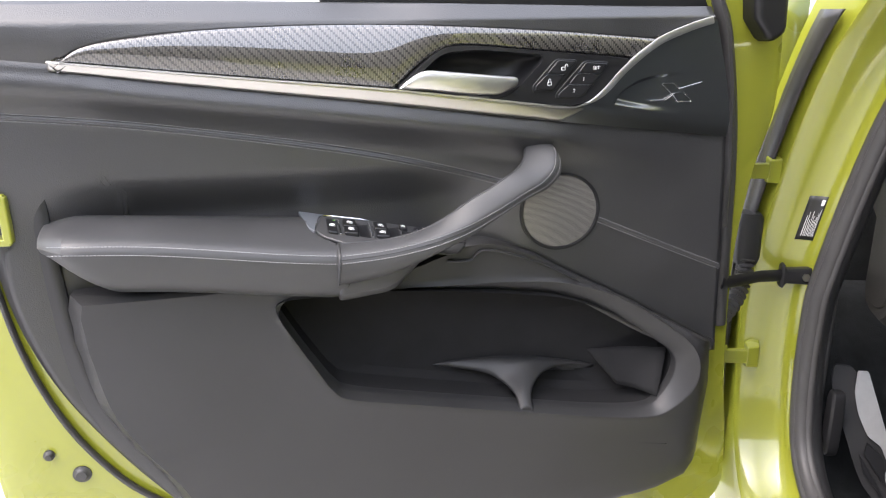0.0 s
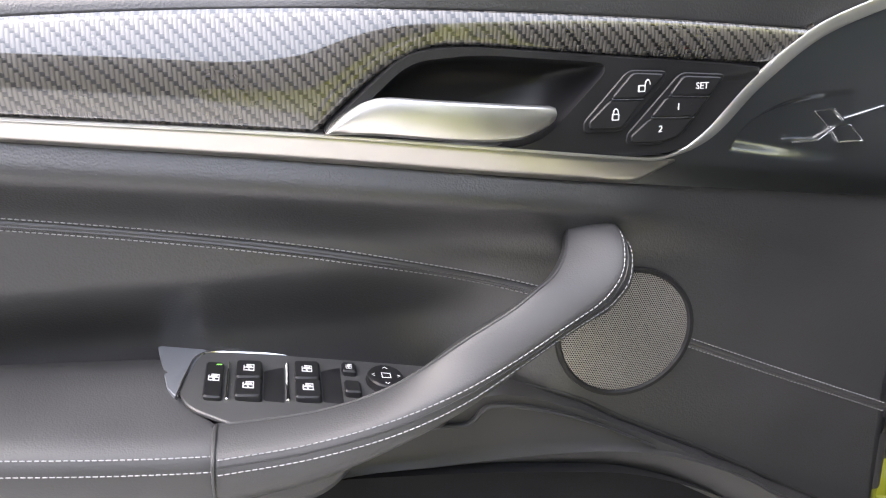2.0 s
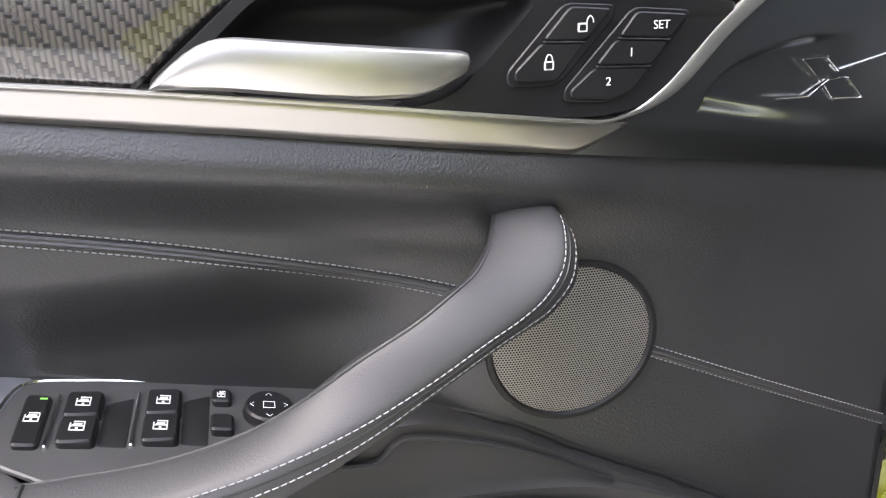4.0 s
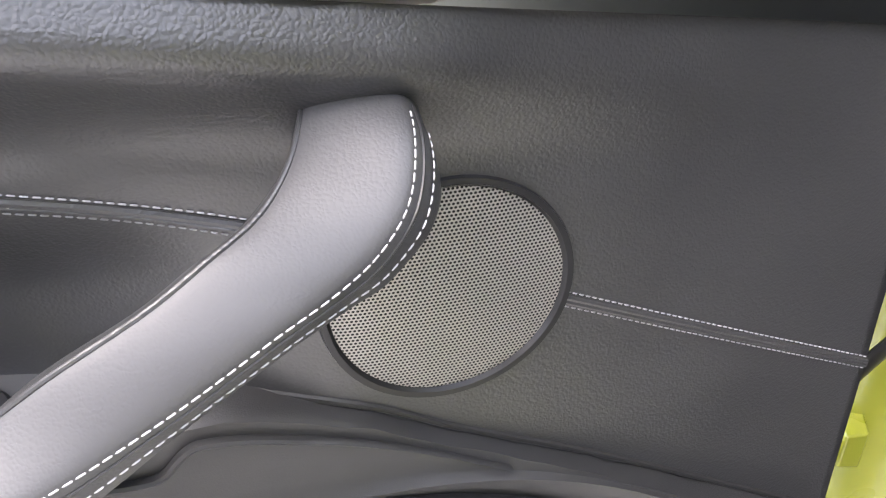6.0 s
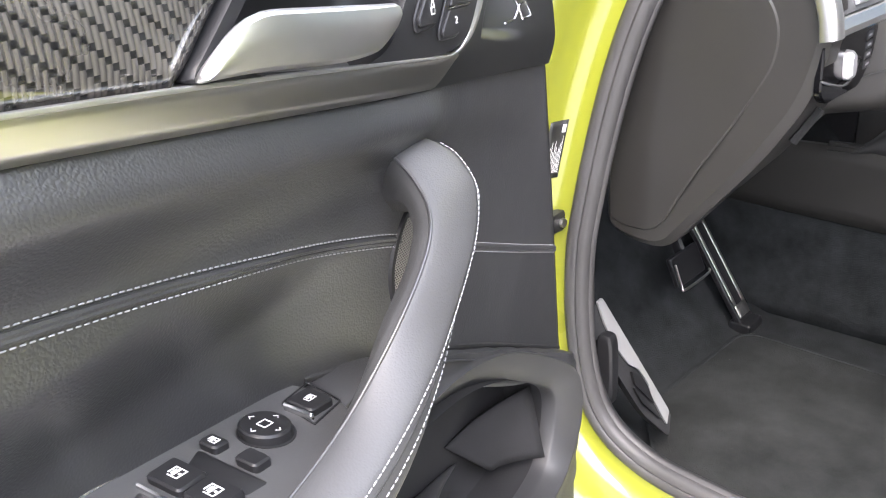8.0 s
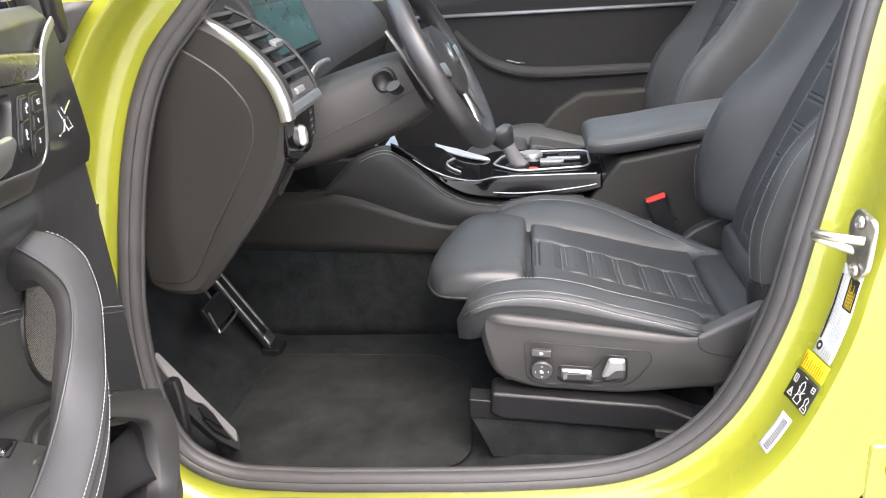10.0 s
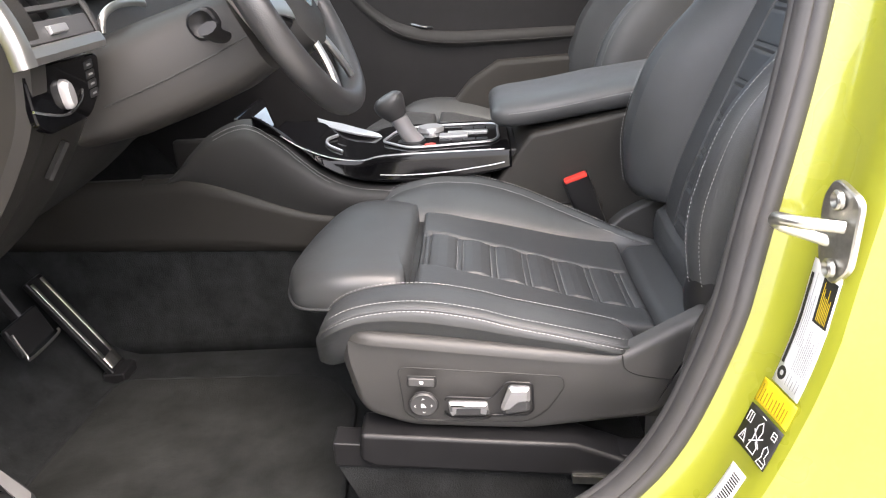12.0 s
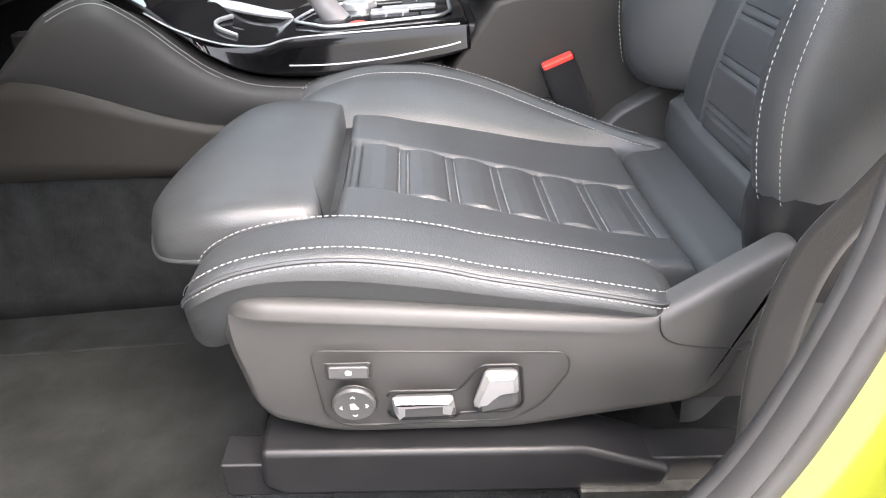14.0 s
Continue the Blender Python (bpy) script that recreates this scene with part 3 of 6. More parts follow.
    for x, z, lean in ((-0.298, 1.1605, True), (-0.318, 1.141, False)):
        m = on_door(x, z, 0.0119)
        part("padlock_sign", joined([plate(rounded([(x - .0035, z - .0035), (x + .0025, z - .0035), (x + .0025, z + .0015), (x - .0035, z + .0015)], 0.0008), lambda a, b, h: on_door(a, b, 0.0118 + h), 0.0003, 0.0001),
                                     sweep([on_door(x + (0.004 if lean else -0.0005) + 0.002 * math.cos(t), z + 0.0015 + 0.0035 * math.sin(t), 0.0121) for t in np.linspace(0, math.pi, 9)], (0.0004, 0.0003), up=(0, -1, 0), n=5)]), WHITE, door)
        part("padlock_eye", plate(rounded([(x - .0024, z - .0026), (x + .0014, z - .0026), (x + .0014, z + .0006), (x - .0024, z + .0006)], 0.0005), lambda a, b, h: on_door(a, b, 0.0121 + h), 0.0003, 0.0001), BLACK, door)


def build_speaker():
    c, ru, rv = (-0.2805, 0.947), 0.0585, 0.0555
    def ringpts(s, up):
        return [on_door(c[0] + s * ru * math.cos(t), c[1] + s * rv * math.sin(t), up) for t in np.linspace(0, 2 * math.pi, 64, endpoint=False)]
    part("speaker_ring", loft([ringpts(1.09, -0.001), ringpts(1.075, 0.0025), ringpts(1.02, 0.0025), ringpts(0.985, -0.001)], caps=False), BLACK, door, "black ring round the loudspeaker")
    rings = [ringpts(s, 0.0002 + 0.003 * (1 - s * s)) for s in (0.99, 0.9, 0.75, 0.55, 0.3, 0.08)]
    part("speaker_grille", loft(rings), GRILLE, door, "grey perforated metal loudspeaker grille")


def sw_z(x, y):
    return 0.93 - 0.2 * (x + 0.53) + 0.15 * (y - 0.015)


def build_armrest():
    # padded rest behind the switches
    prof = [(0.034, 0.0), (0.0, -0.002), (-0.04, -0.007), (-0.064, -0.012), (-0.077, -0.019), (-0.0825, -0.030), (-0.0795, -0.05), (-0.069, -0.074), (-0.06, -0.083), (-0.045, -0.089), (-0.02, -0.104), (0.034, -0.106)]
    rings = []
    xs = [-1.0, -0.996, -0.985, -0.96] + list(np.linspace(-0.93, -0.62, 16)) + [-0.608, -0.602]
    for x in xs:
        zt = 0.966 - 0.06 * (x + 0.667)
        end = smoothstep(-1.003, -0.955, x)
        end2 = 1 - 0.03 * smoothstep(-0.62, -0.604, x)
        r = []
        for y, dz in prof:
            yy = 0.03 + (y - 0.03) * (0.55 + 0.45 * end) * end2
            xe = float(np.interp(-yy, [-0.034, 0.0, 0.028, 0.041, 0.05, 0.058], [-0.668, -0.657, -0.646, -0.634, -0.610, -0.602]))
            r.append((min(x, xe), yy, zt - 0.012 * (1 - end) + dz * (0.40 + 0.60 * smoothstep(-1.003, -0.91, x) if dz < -0.04 else 0.85 + 0.15 * end) - 0.016 * smoothstep(-0.9, -0.61, x) * smoothstep(0.02, -0.04, y)))
        rings.append(r)
    part("armrest", loft(rings), WRAP, door, "padded black leather armrest", subsurf=1)
    for y, dz in ((-0.0795, -0.0195), (-0.0835, -0.0295)):
        path = [(x, y, 0.966 - 0.06 * (x + 0.667) + dz - 0.016 * smoothstep(-0.9, -0.61, x)) for x in np.linspace(-0.975, -0.612, 60)]
        part("stitching", stitches(path, (0, -1, 0.3)), THREAD, door, "pale grey stitching")
    # pull handle rising from the rest to the panel: a flat wrapped face between two rails
    rail_in = spline([(-0.622, -0.056, 0.9375), (-0.606, -0.056, 0.937), (-0.547, -0.0585, 0.9405), (-0.50, -0.0605, 0.952), (-0.466, -0.0635, 0.970), (-0.4355, -0.0655, 0.990), (-0.404, -0.062, 1.0055), (-0.3832, -0.0565, 1.017), (-0.3634, -0.0447, 1.0256), (-0.3496, -0.028, 1.037), (-0.3415, -0.008, 1.0495), (-0.339, 0.006, 1.056)], 60)
    rail_out = spline([(-0.622, -0.088, 0.9295), (-0.608, -0.088, 0.930), (-0.555, -0.0895, 0.934), (-0.499, -0.0895, 0.944), (-0.4476, -0.0865, 0.959), (-0.403, -0.0805, 0.9775), (-0.366, -0.0745, 0.996), (-0.3435, -0.068, 1.005), (-0.327, -0.0615, 1.014), (-0.3138, -0.053, 1.028), (-0.3065, -0.034, 1.045), (-0.304, -0.004, 1.0555)], 60)
    rings, rows_ = [], ([], [], [])
    for i in range(60):
        s = i / 59
        a, b = Vector(rail_in[i]), Vector(rail_out[i])
        d = Vector(rail_in[min(i + 1, 59)] + rail_out[min(i + 1, 59)] - rail_in[max(i - 1, 0)] - rail_out[max(i - 1, 0)]).normalized()
        w = b - a
        n = w.cross(d).normalized()
        deep = 0.023 + 0.029 * smoothstep(0.4, 0.05, s) + 0.045 * smoothstep(0.76, 0.95, s)
        u = w.normalized()
        sec = [(-0.0015, -0.0012), (0.0002, 0.0012), (0.004, 0.0022), (0.5 * w.length, 0.0034), (w.length - 0.004, 0.0018), (w.length, 0.0), (w.length + 0.0028, -0.0034), (w.length + 0.0036, -0.0046), (w.length + 0.0062, -0.0085), (w.length + 0.0085, -0.016), (w.length + 0.0075, -0.6 * deep), (w.length - 0.002, -0.9 * deep), (0.55 * w.length, -deep), (0.1 * w.length, -0.9 * deep), (-0.002, -0.55 * deep), (-0.003, -0.006)]
        rings.append([a + u * p + n * q for p, q in sec])
        rows_[0].append((a + u * (w.length + 0.0006) + n * 0.0004, (n + u * 0.5).normalized()))
        rows_[1].append((a + u * (w.length + 0.0066) + n * -0.0078, (n * 0.5 + u).normalized()))
        rows_[2].append((a + u * -0.0006 + n * 0.0003, n))
    part("pull_handle", loft(rings), WRAP, door, "curved leather-wrapped pull handle", subsurf=1)
    for row in rows_[:2]:
        line, nr = [q for q, _ in row][2:-3], [m for _, m in row][2:-3]
        part("stitching", stitches(line, lambda i, nr=nr: nr[i], gap=0.0046, length=0.0036, wide=0.00042), THREAD, door, "pale grey stitching")
    part("handle_fold", sweep([r[6].lerp(r[7], 0.5) for r in rings[1:-2]], (0.0007, 0.0007), n=6), INK_AND_GAPS, door)
    # Strip over the handle's inner side; a darker material stands in for its shade.
    side_ = []
    for r, i in zip(rings, range(60)):
        a, u = r[1], (r[5] - r[1]).normalized()
        n = (r[1] - r[14]) - u * (r[1] - r[14]).dot(u)
        dp, n = n.length / 0.55, n.normalized()
        side_.append([a - u * 0.0006 - n * 0.0014, a - u * 0.0038 - n * 0.005, a - u * 0.0052 - n * (0.3 * dp), a - u * 0.0045 - n * (0.65 * dp), a + u * 0.006 - n * (0.98 * dp), a + u * 0.006 - n * (0.5 * dp)])
    part("handle_side", loft(side_), SOFT, door, "side of the pull handle, its shade put in by a darker material")
    part("handle_welt", sweep([q for q, _ in rows_[2]][1:-1], (0.0012, 0.0012), n=8), LEATHER, door, "narrow leather welt")
    part("handle_joint", sweep([rings[2][k] for k in range(1, 12)], (0.001, 0.001), up=(1, 0, 0), n=6), INK_AND_GAPS, door)
    under = []
    for t in np.linspace(0, 1, 20):
        x = -0.624 + 0.15 * t
        zb = float(np.interp(x, [-0.608, -0.54, -0.494, -0.461, -0.415], [0.852, 0.857, 0.876, 0.895, 0.921]))
        zh = float(np.interp(x, [-0.606, -0.56, -0.518, -0.469, -0.411], [0.925, 0.922, 0.927, 0.94, 0.963])) - 0.002
        zt = min(zh, sw_z(x, 0.0) - 0.008)
        yf = -0.066 + 0.022 * t
        d = 1 - smoothstep(0.3, 0.75, t)
        ym, yb = yf + 0.013 + 0.017 * d, yf + 0.016 + (0.018 - yf) * d
        zb += 0.6 * (zh - zb) * smoothstep(0.45, 1.0, t)
        under.append([(x, yf - 0.005, zh), (x, yf - 0.009, (zb + zh) / 2 + 0.01), (x, yf - 0.003, zb + 0.012), (x, yf + 0.01, zb + 0.002), (x, ym, zb), (x, yb, zb + 0.004), (x, yb, zt - 0.004), (x, ym, zt)])
    part("handle_base", loft(under), WRAP, door, "leather underside of the pull handle", subsurf=1)


def build_switches():
    to = lambda x, y, h: (x, y, sw_z(x, y) + h)
    base = rounded([(-0.668, 0.033), (-0.47, 0.041), (-0.432, 0.036), (-0.428, 0.0), (-0.452, -0.046), (-0.60, -0.06), (-0.64, -0.04)], 0.012)
    part("switch_panel", plate(base, to, 0.003, 0.001), PANEL, door, "black window switch panel")
    part("switch_trim", joined([sweep([to(x, y, 0.0035) for x, y in spline([(-0.648, -0.034), (-0.643, 0.0), (-0.634, 0.027), (-0.60, 0.0335), (-0.52, 0.0365), (-0.43, 0.04)], 30)], (0.0011, 0.0012), n=6)]), CHROME, door, "thin chrome edge")
    part("trim_fillet", plate(rounded([(-0.668, 0.034), (-0.63, 0.034), (-0.637, 0.02), (-0.648, -0.03), (-0.655, -0.02)], 0.004), to, 0.0036, 0.0005), FILLET, door)
    def key(name, x0, x1, y0, y1, h=0.006, tilt=0.0):
        o = rounded([(x0, y0), (x1, y0), (x1, y1), (x0, y1)], 0.0035)
        return part(name, plate(o, lambda x, y, k: to(x, y, 0.0025 + k * (1 + tilt * (x - x0) / (x1 - x0))), h, 0.0012), BLACK, door)
    key("child_lock_button", -0.6295, -0.6158, -0.0315, 0.0135, 0.0042)
    for x0, x1, y0, y1 in ((-0.6072, -0.587, -0.0298, 0.0165), (-0.5628, -0.5425, -0.027, 0.0215)):
        m = (y0 + y1) / 2
        key("window_switch", x0, x1, m + 0.0005, y1, 0.0052, 0.25)
        key("window_switch", x0, x1, y0, m - 0.0005, 0.0052, 0.25)
        key("chrome_divider", x0 - 0.0062, x0 - 0.0042, y0 - 0.001, y1, 0.0035).data.materials[0] = CHROME
        # dark flush plate beside the pair of switches: the sunken grip's shade as colour
        o = [(x1 + 0.0008, y0 + 0.002), (x1 + 0.0165, y0 + 0.001), (x1 + 0.0165, y1 + 0.001), (x1 + 0.0008, y1 - 0.006)]
        part("grip_well", plate(rounded(o, 0.0025), lambda x, y, k: to(x, y, 0.0028 + k * 0.5), 0.0008, 0.0004), BLACK, door)
    key("mirror_fold_button", -0.5245, -0.5125, 0.0112, 0.0245, 0.0055)
    key("mirror_side_switch", -0.5245, -0.511, -0.017, -0.0015, 0.0062)
    kr = [[to(-0.489 + r * math.cos(t), 0.0065 + r * math.sin(t), h) for t in np.linspace(0, 2 * math.pi, 32, endpoint=False)] for r, h in ((0.0172, 0.003), (0.0172, 0.0035), (0.0157, 0.0036), (0.0153, 0.0085), (0.0138, 0.0098), (0.001, 0.0092))]
    part("mirror_knob", loft(kr), BLACK, door, "round mirror adjuster")
    key("tailgate_button", -0.4585, -0.436, -0.0035, 0.0175, 0.006)
    key("tailgate_bar", -0.4625, -0.459, -0.006, 0.0165, 0.0055).data.materials[0] = CHROME
    part("tailgate_frame", sweep([to(x, y, 0.0032) for x, y in rounded([(-0.464, -0.009), (-0.43, -0.004), (-0.424, 0.027), (-0.458, 0.0215), (-0.464, -0.009)], 0.004)], (0.0009, 0.0008), n=6), BLACK, door)
    def sign(x, y, w, d, h):
        a, b, t = w / 2, d / 2, min(w, d) * 0.09
        flat = lambda x0, x1, y0, y1: plate([(x + a * x0, y + b * y0), (x + a * x1, y + b * y0), (x + a * x1, y + b * y1), (x + a * x0, y + b * y1)], lambda u, v, k: to(u, v, h + k), 0.0004, 0.0001)
        k = t / a
        q = [flat(-1, 1, -1, -1 + k), flat(-1, -1 + k, -1, 0.6), flat(1 - k, 1, -1, 1), flat(-0.5, 1, 1 - k, 1), flat(-1, 1, -0.1, -0.1 + k), flat(-0.62, 0.62, 0.12, 0.26), flat(-0.5, 0.62, 0.42, 0.56), flat(-0.2, 0.15, -0.7, -0.35)]
        part("switch_sign", joined(q), WHITE, door)
    for x, y, h in ((-0.6225, -0.008, 0.0068), (-0.597, 0.0055, 0.0085), (-0.597, -0.017, 0.0085), (-0.5525, 0.0095, 0.0085), (-0.5525, -0.0145, 0.0085)):
        sign(x, y, 0.0082, 0.0082, h)
    sign(-0.5185, 0.0175, 0.005, 0.006, 0.0081)
    sign(-0.447, 0.007, 0.008, 0.005, 0.0086)
    part("mirror_sign", sweep([to(x, y, 0.0096) for x, y in ((-0.4925, 0.0035), (-0.4855, 0.0035), (-0.4855, 0.0095), (-0.4925, 0.0095), (-0.4925, 0.0035))], (0.0004, 0.0003), n=5), WHITE, door)
    for dx, dy in ((0.0095, 0), (-0.0095, 0), (0, 0.0095), (0, -0.0095)):
        c = Vector((-0.489 + dx * 1.1, 0.0065 + dy * 1.1))
        d = Vector((dx, dy)).normalized()
        n = Vector((-d.y, d.x))
        q = [c - d * .001 + n * .0018, c + d * .0012, c - d * .001 - n * .0018]
        part("arrow_sign", sweep([to(v.x, v.y, 0.0096) for v in q], (0.0003, 0.0003), n=5), WHITE, door)
    part("pilot_light", plate([(-0.6215, 0.0085), (-0.6175, 0.0088), (-0.6175, 0.0102), (-0.6215, 0.0099)], lambda u, v, k: to(u, v, 0.0067 + k), 0.0003, 0.0001), surface("green_light", (0.25, 0.7, 0.1), 0.4), door)


def build_pocket():
    # opening: x, z and the width of its rolled lip
    rim = spline([(-0.706, 0.846, 0.002), (-0.685, 0.799, 0.002), (-0.656, 0.751, 0.003), (-0.633, 0.717, 0.005), (-0.609, 0.700, 0.006), (-0.525, 0.681, 0.005), (-0.345, 0.646, 0.005), (-0.211, 0.621, 0.006), (-0.131, 0.614, 0.009), (-0.103, 0.631, 0.02), (-0.083, 0.667, 0.032), (-0.085, 0.70, 0.03), (-0.12, 0.731, 0.03), (-0.19, 0.777, 0.03), (-0.27, 0.81, 0.026), (-0.36, 0.826, 0.02), (-0.46, 0.838, 0.01), (-0.60, 0.85, 0.004), (-0.67, 0.855, 0.002)], 120, closed=True)
    outer_left = curve_fn([(0.40, -0.80), (0.50, -0.85), (0.569, -0.878), (0.639, -0.923), (0.706, -0.957), (0.793, -0.975), (0.88, -0.983)])
    gap_z = curve_fn([(-0.46, 0.90), (-0.43, 0.907), (-0.397, 0.910), (-0.335, 0.889), (-0.271, 0.854), (-0.174, 0.802), (-0.001, 0.703), (0.03, 0.685)])
    foot = curve_fn([(-0.95, 0.435), (-0.45, 0.435), (-0.295, 0.438), (-0.172, 0.445), (-0.099, 0.457), (-0.048, 0.477), (-0.013, 0.506), (0.006, 0.540), (0.016, 0.60)])
    def face_y(x, z):
        y = -0.036 + 0.012 * smoothstep(0.66, 0.45, z) + 0.03 * smoothstep(0.68, 0.86, z) * smoothstep(-0.64, -0.5, x)
        y += 0.07 * smoothstep(-0.06, 0.022, x) ** 1.6
        y += 0.03 * smoothstep(0.03, 0.0, (x - outer_left(z)))
        return y
    n = len(rim)
    def border(i):
        x, z, _ = rim[i]
        a = math.atan2(z - 0.745, (x + 0.40) * 0.55)
        dx, dz = math.cos(a), math.sin(a)
        t = 0.0
        while t < 1.4:
            t += 0.004
            px, pz = -0.40 + dx * t, 0.745 + dz * t * 0.85
            zt = 0.876 + (gap_z(max(px, -0.46)) - 0.876) * smoothstep(-0.52, -0.44, px)
            if px > front_edge(max(0.53, pz)) or px < outer_left(max(0.41, min(0.88, pz))) or pz > zt or pz < foot(px):
                return px, pz
        return px, pz
    edge = [border(i) for i in range(n)]
    lips = []
    for i in range(n):
        t = rim[(i + 2) % n] - rim[i - 2]
        nr = np.array([t[1], -t[0]]) / math.hypot(t[0], t[1])
        if nr @ (rim[i][:2] - np.array([-0.40, 0.745])) < 0:
            nr = -nr
        lips.append(rim[i][:2] + nr * rim[i][2])
    rows = []
    for k, dy in ((0.0, 0.034), (0.0, 0.0185), (0.04, 0.016), (0.5, 0.006), (0.96, -0.0035), (1.0, -0.004)):
        rows.append([(q[0], face_y(q[0], q[1]) + dy, q[1]) for q in (rim[i][:2] * (1 - k) + lips[i] * k for i in range(n))])
    for f, dy in ((0.012, -0.0045), (0.04, -0.004), (0.12, -0.0015), (0.25, 0.0), (0.5, 0.0), (0.75, 0.0), (0.93, 0.0), (1.0, 0.006)):
        r = []
        for i in range(n):
            x = lips[i][0] + (edge[i][0] - lips[i][0]) * f
            z = lips[i][1] + (edge[i][1] - lips[i][1]) * f
            r.append((x, face_y(x, z) + dy, z))
        rows.append(r)
    rows.append([(q[0], q[1] + 0.05, q[2]) for q in rows[-1]])
    part("lower_panel", loft(rows, caps=False), HARD, door, "grained black lower panel with an open map pocket")
    # the pocket's inside
    c = (-0.40, 0.76)
    ins = []
    for s, y in ((1.0, -0.006), (1.02, 0.02), (1.0, 0.045), (0.9, 0.056), (0.5, 0.06), (0.05, 0.06), (0.0005, 0.06)):
        ins.append([(c[0] + (q[0] - c[0]) * s, y, c[1] + (q[1] - c[1]) * s) for q in rim])
    part("pocket_liner", loft(ins, caps=False), POCKET_SHADE, door, "inside of the map pocket, with its shade in the dark colour")
    # ramp at the pocket's front end, and the moulded step over its upper edge
    a, b, d, e = (Vector(q) for q in ((-0.205, 0.058, 0.690), (-0.082, 0.012, 0.70), (-0.16, 0.03, 0.634), (-0.105, -0.012, 0.625)))
    part("bottle_rest", sheet(lambda u, v: tuple(a.lerp(b, u).lerp(d.lerp(e, u), v) + Vector((0, 0.008 * math.sin(math.pi * u), 0))), 10, 8), POCKET_SHADE, door, "sloped dark bottle rest", thick=0.003)
    step = spline([(-0.458, 0.886), (-0.43, 0.8835), (-0.42, 0.886), (-0.411, 0.895), (-0.40, 0.8985), (-0.368, 0.892), (-0.315, 0.872), (-0.251, 0.838)], 40)
    part("moulded_step", sweep([(x, face_y(x, z) - 0.002, z) for x, z in step], lambda s: (0.0022 * (1 - 0.8 * smoothstep(0.6, 1.0, s)), 0.003), up=(0, -1, 0), n=8), HARD, door)
    # saddle between the two bottle wells
    left = spline([(-0.350, -0.036, 0.645), (-0.351, -0.01, 0.663), (-0.366, 0.02, 0.674), (-0.395, 0.035, 0.686), (-0.47, 0.052, 0.699)], 20)
    right = spline([(-0.328, -0.036, 0.645), (-0.323, -0.01, 0.665), (-0.297, 0.02, 0.678), (-0.255, 0.038, 0.681), (-0.19, 0.052, 0.668)], 20)
    def saddle(u, v):
        k = v * 18.999
        i, f = int(k), k - int(k)
        a, b = left[i] * (1 - f) + left[i + 1] * f, right[i] * (1 - f) + right[i + 1] * f
        p = a * (1 - u) + b * u
        e = 0.006 * (1 - math.sin(math.pi * min(1.0, max(0.0, u))) ** 0.5)
        return (p[0], p[1], p[2] - e + 0.010 * math.sin(math.pi * u) * smoothstep(0.25, 0.7, v))
    part("bottle_divider", sheet(saddle, 18, 24), HARD, door, "moulded bottle divider", thick=0.02)
    part("pocket_floor", sheet(lambda u, v: (-0.62 + 0.53 * u, -0.03 + 0.09 * v, 0.66 - 0.085 * u - 0.03), 20, 4), POCKET_SHADE, door)
    path = spline([(-0.425, 0.915), (-0.335, 0.894), (-0.271, 0.859), (-0.174, 0.807), (-0.001, 0.706)], 50)
    part("panel_gap", sweep([on_door(x, z, 0.0005) for x, z in path], (0.0022, 0.0015), up=(0, -1, 0), n=6), INK_AND_GAPS, door)


def build_shell():
    out, inn = door_outlines()
    part("skin", box(-1.15, 0.03, 0.14, 0.15, 0.34, 1.25), PAINT, door, "yellow outer skin", bevel=0.005)
    part("core", box(-1.04, 0.0, 0.068, 0.135, 0.42, 1.235), BLACK, door)
    # weatherstrip on the shell
    seal = [(x, 0.036, z) for x, z in (inn * 0.86 + out * 0.14)][:58]
    part("weatherstrip", sweep(seal, (0.0045, 0.006), up=(0, -1, 0), n=10), RUBBER, door, "black rubber weatherstrip")
    part("front_seal", sweep([(x + 0.02, 0.045, z) for x, z in inn][68:], (0.012, 0.012), up=(0, -1, 0), n=10), RUBBER, door)
    for x, z, a in ((-1.053, 0.611, 0.008), (-1.012, 0.574, 0.0135)):
        part("rubber_plug", loft([ring((x, 0.049, z), (1, 0, 0), (0, 0, 1), a, a), ring((x, 0.043, z), (1, 0, 0), (0, 0, 1), a, a), ring((x, 0.041, z), (1, 0, 0), (0, 0, 1), a * .7, a * .7), ring((x, 0.037, z), (1, 0, 0), (0, 0, 1), a * .55, a * .55)]), RUBBER, door)
    # latch opening on the free edge
    part("latch_frame", joined([box(-1.10, -1.036, -0.004, 0.03, 0.948, 0.958), box(-1.10, -1.036, -0.004, 0.03, 1.005, 1.017), box(-1.046, -1.034, -0.004, 0.03, 0.95, 1.015)]), PAINT, door, bevel=0.003)
    part("window_frame", box(-0.62, -0.03, 0.05, 0.075, 1.236, 1.32), BLACK, door, "black window frame edge", bevel=0.004)
    # edge trim of the lining towards the latch
    left = curve_fn([(0.45, -0.83), (0.50, -0.85), (0.569, -0.878), (0.639, -0.923), (0.706, -0.957), (0.793, -0.975), (0.88, -0.983), (1.0, -0.99), (1.3, -0.99)])
    def side(u, v):
        z = 0.50 + 0.75 * u
        il = float(np.interp(z, inn[:50, 1][::-1], inn[:50, 0][::-1]))
        x1 = max(left(z), il + 0.002)
        return (il + (x1 - il) * v, 0.034 - 0.022 * v ** 0.5, z)
    part("edge_lining", sheet(side, 40, 6), HARD, door, "black plastic lining at the door's rear edge", thick=0.004)


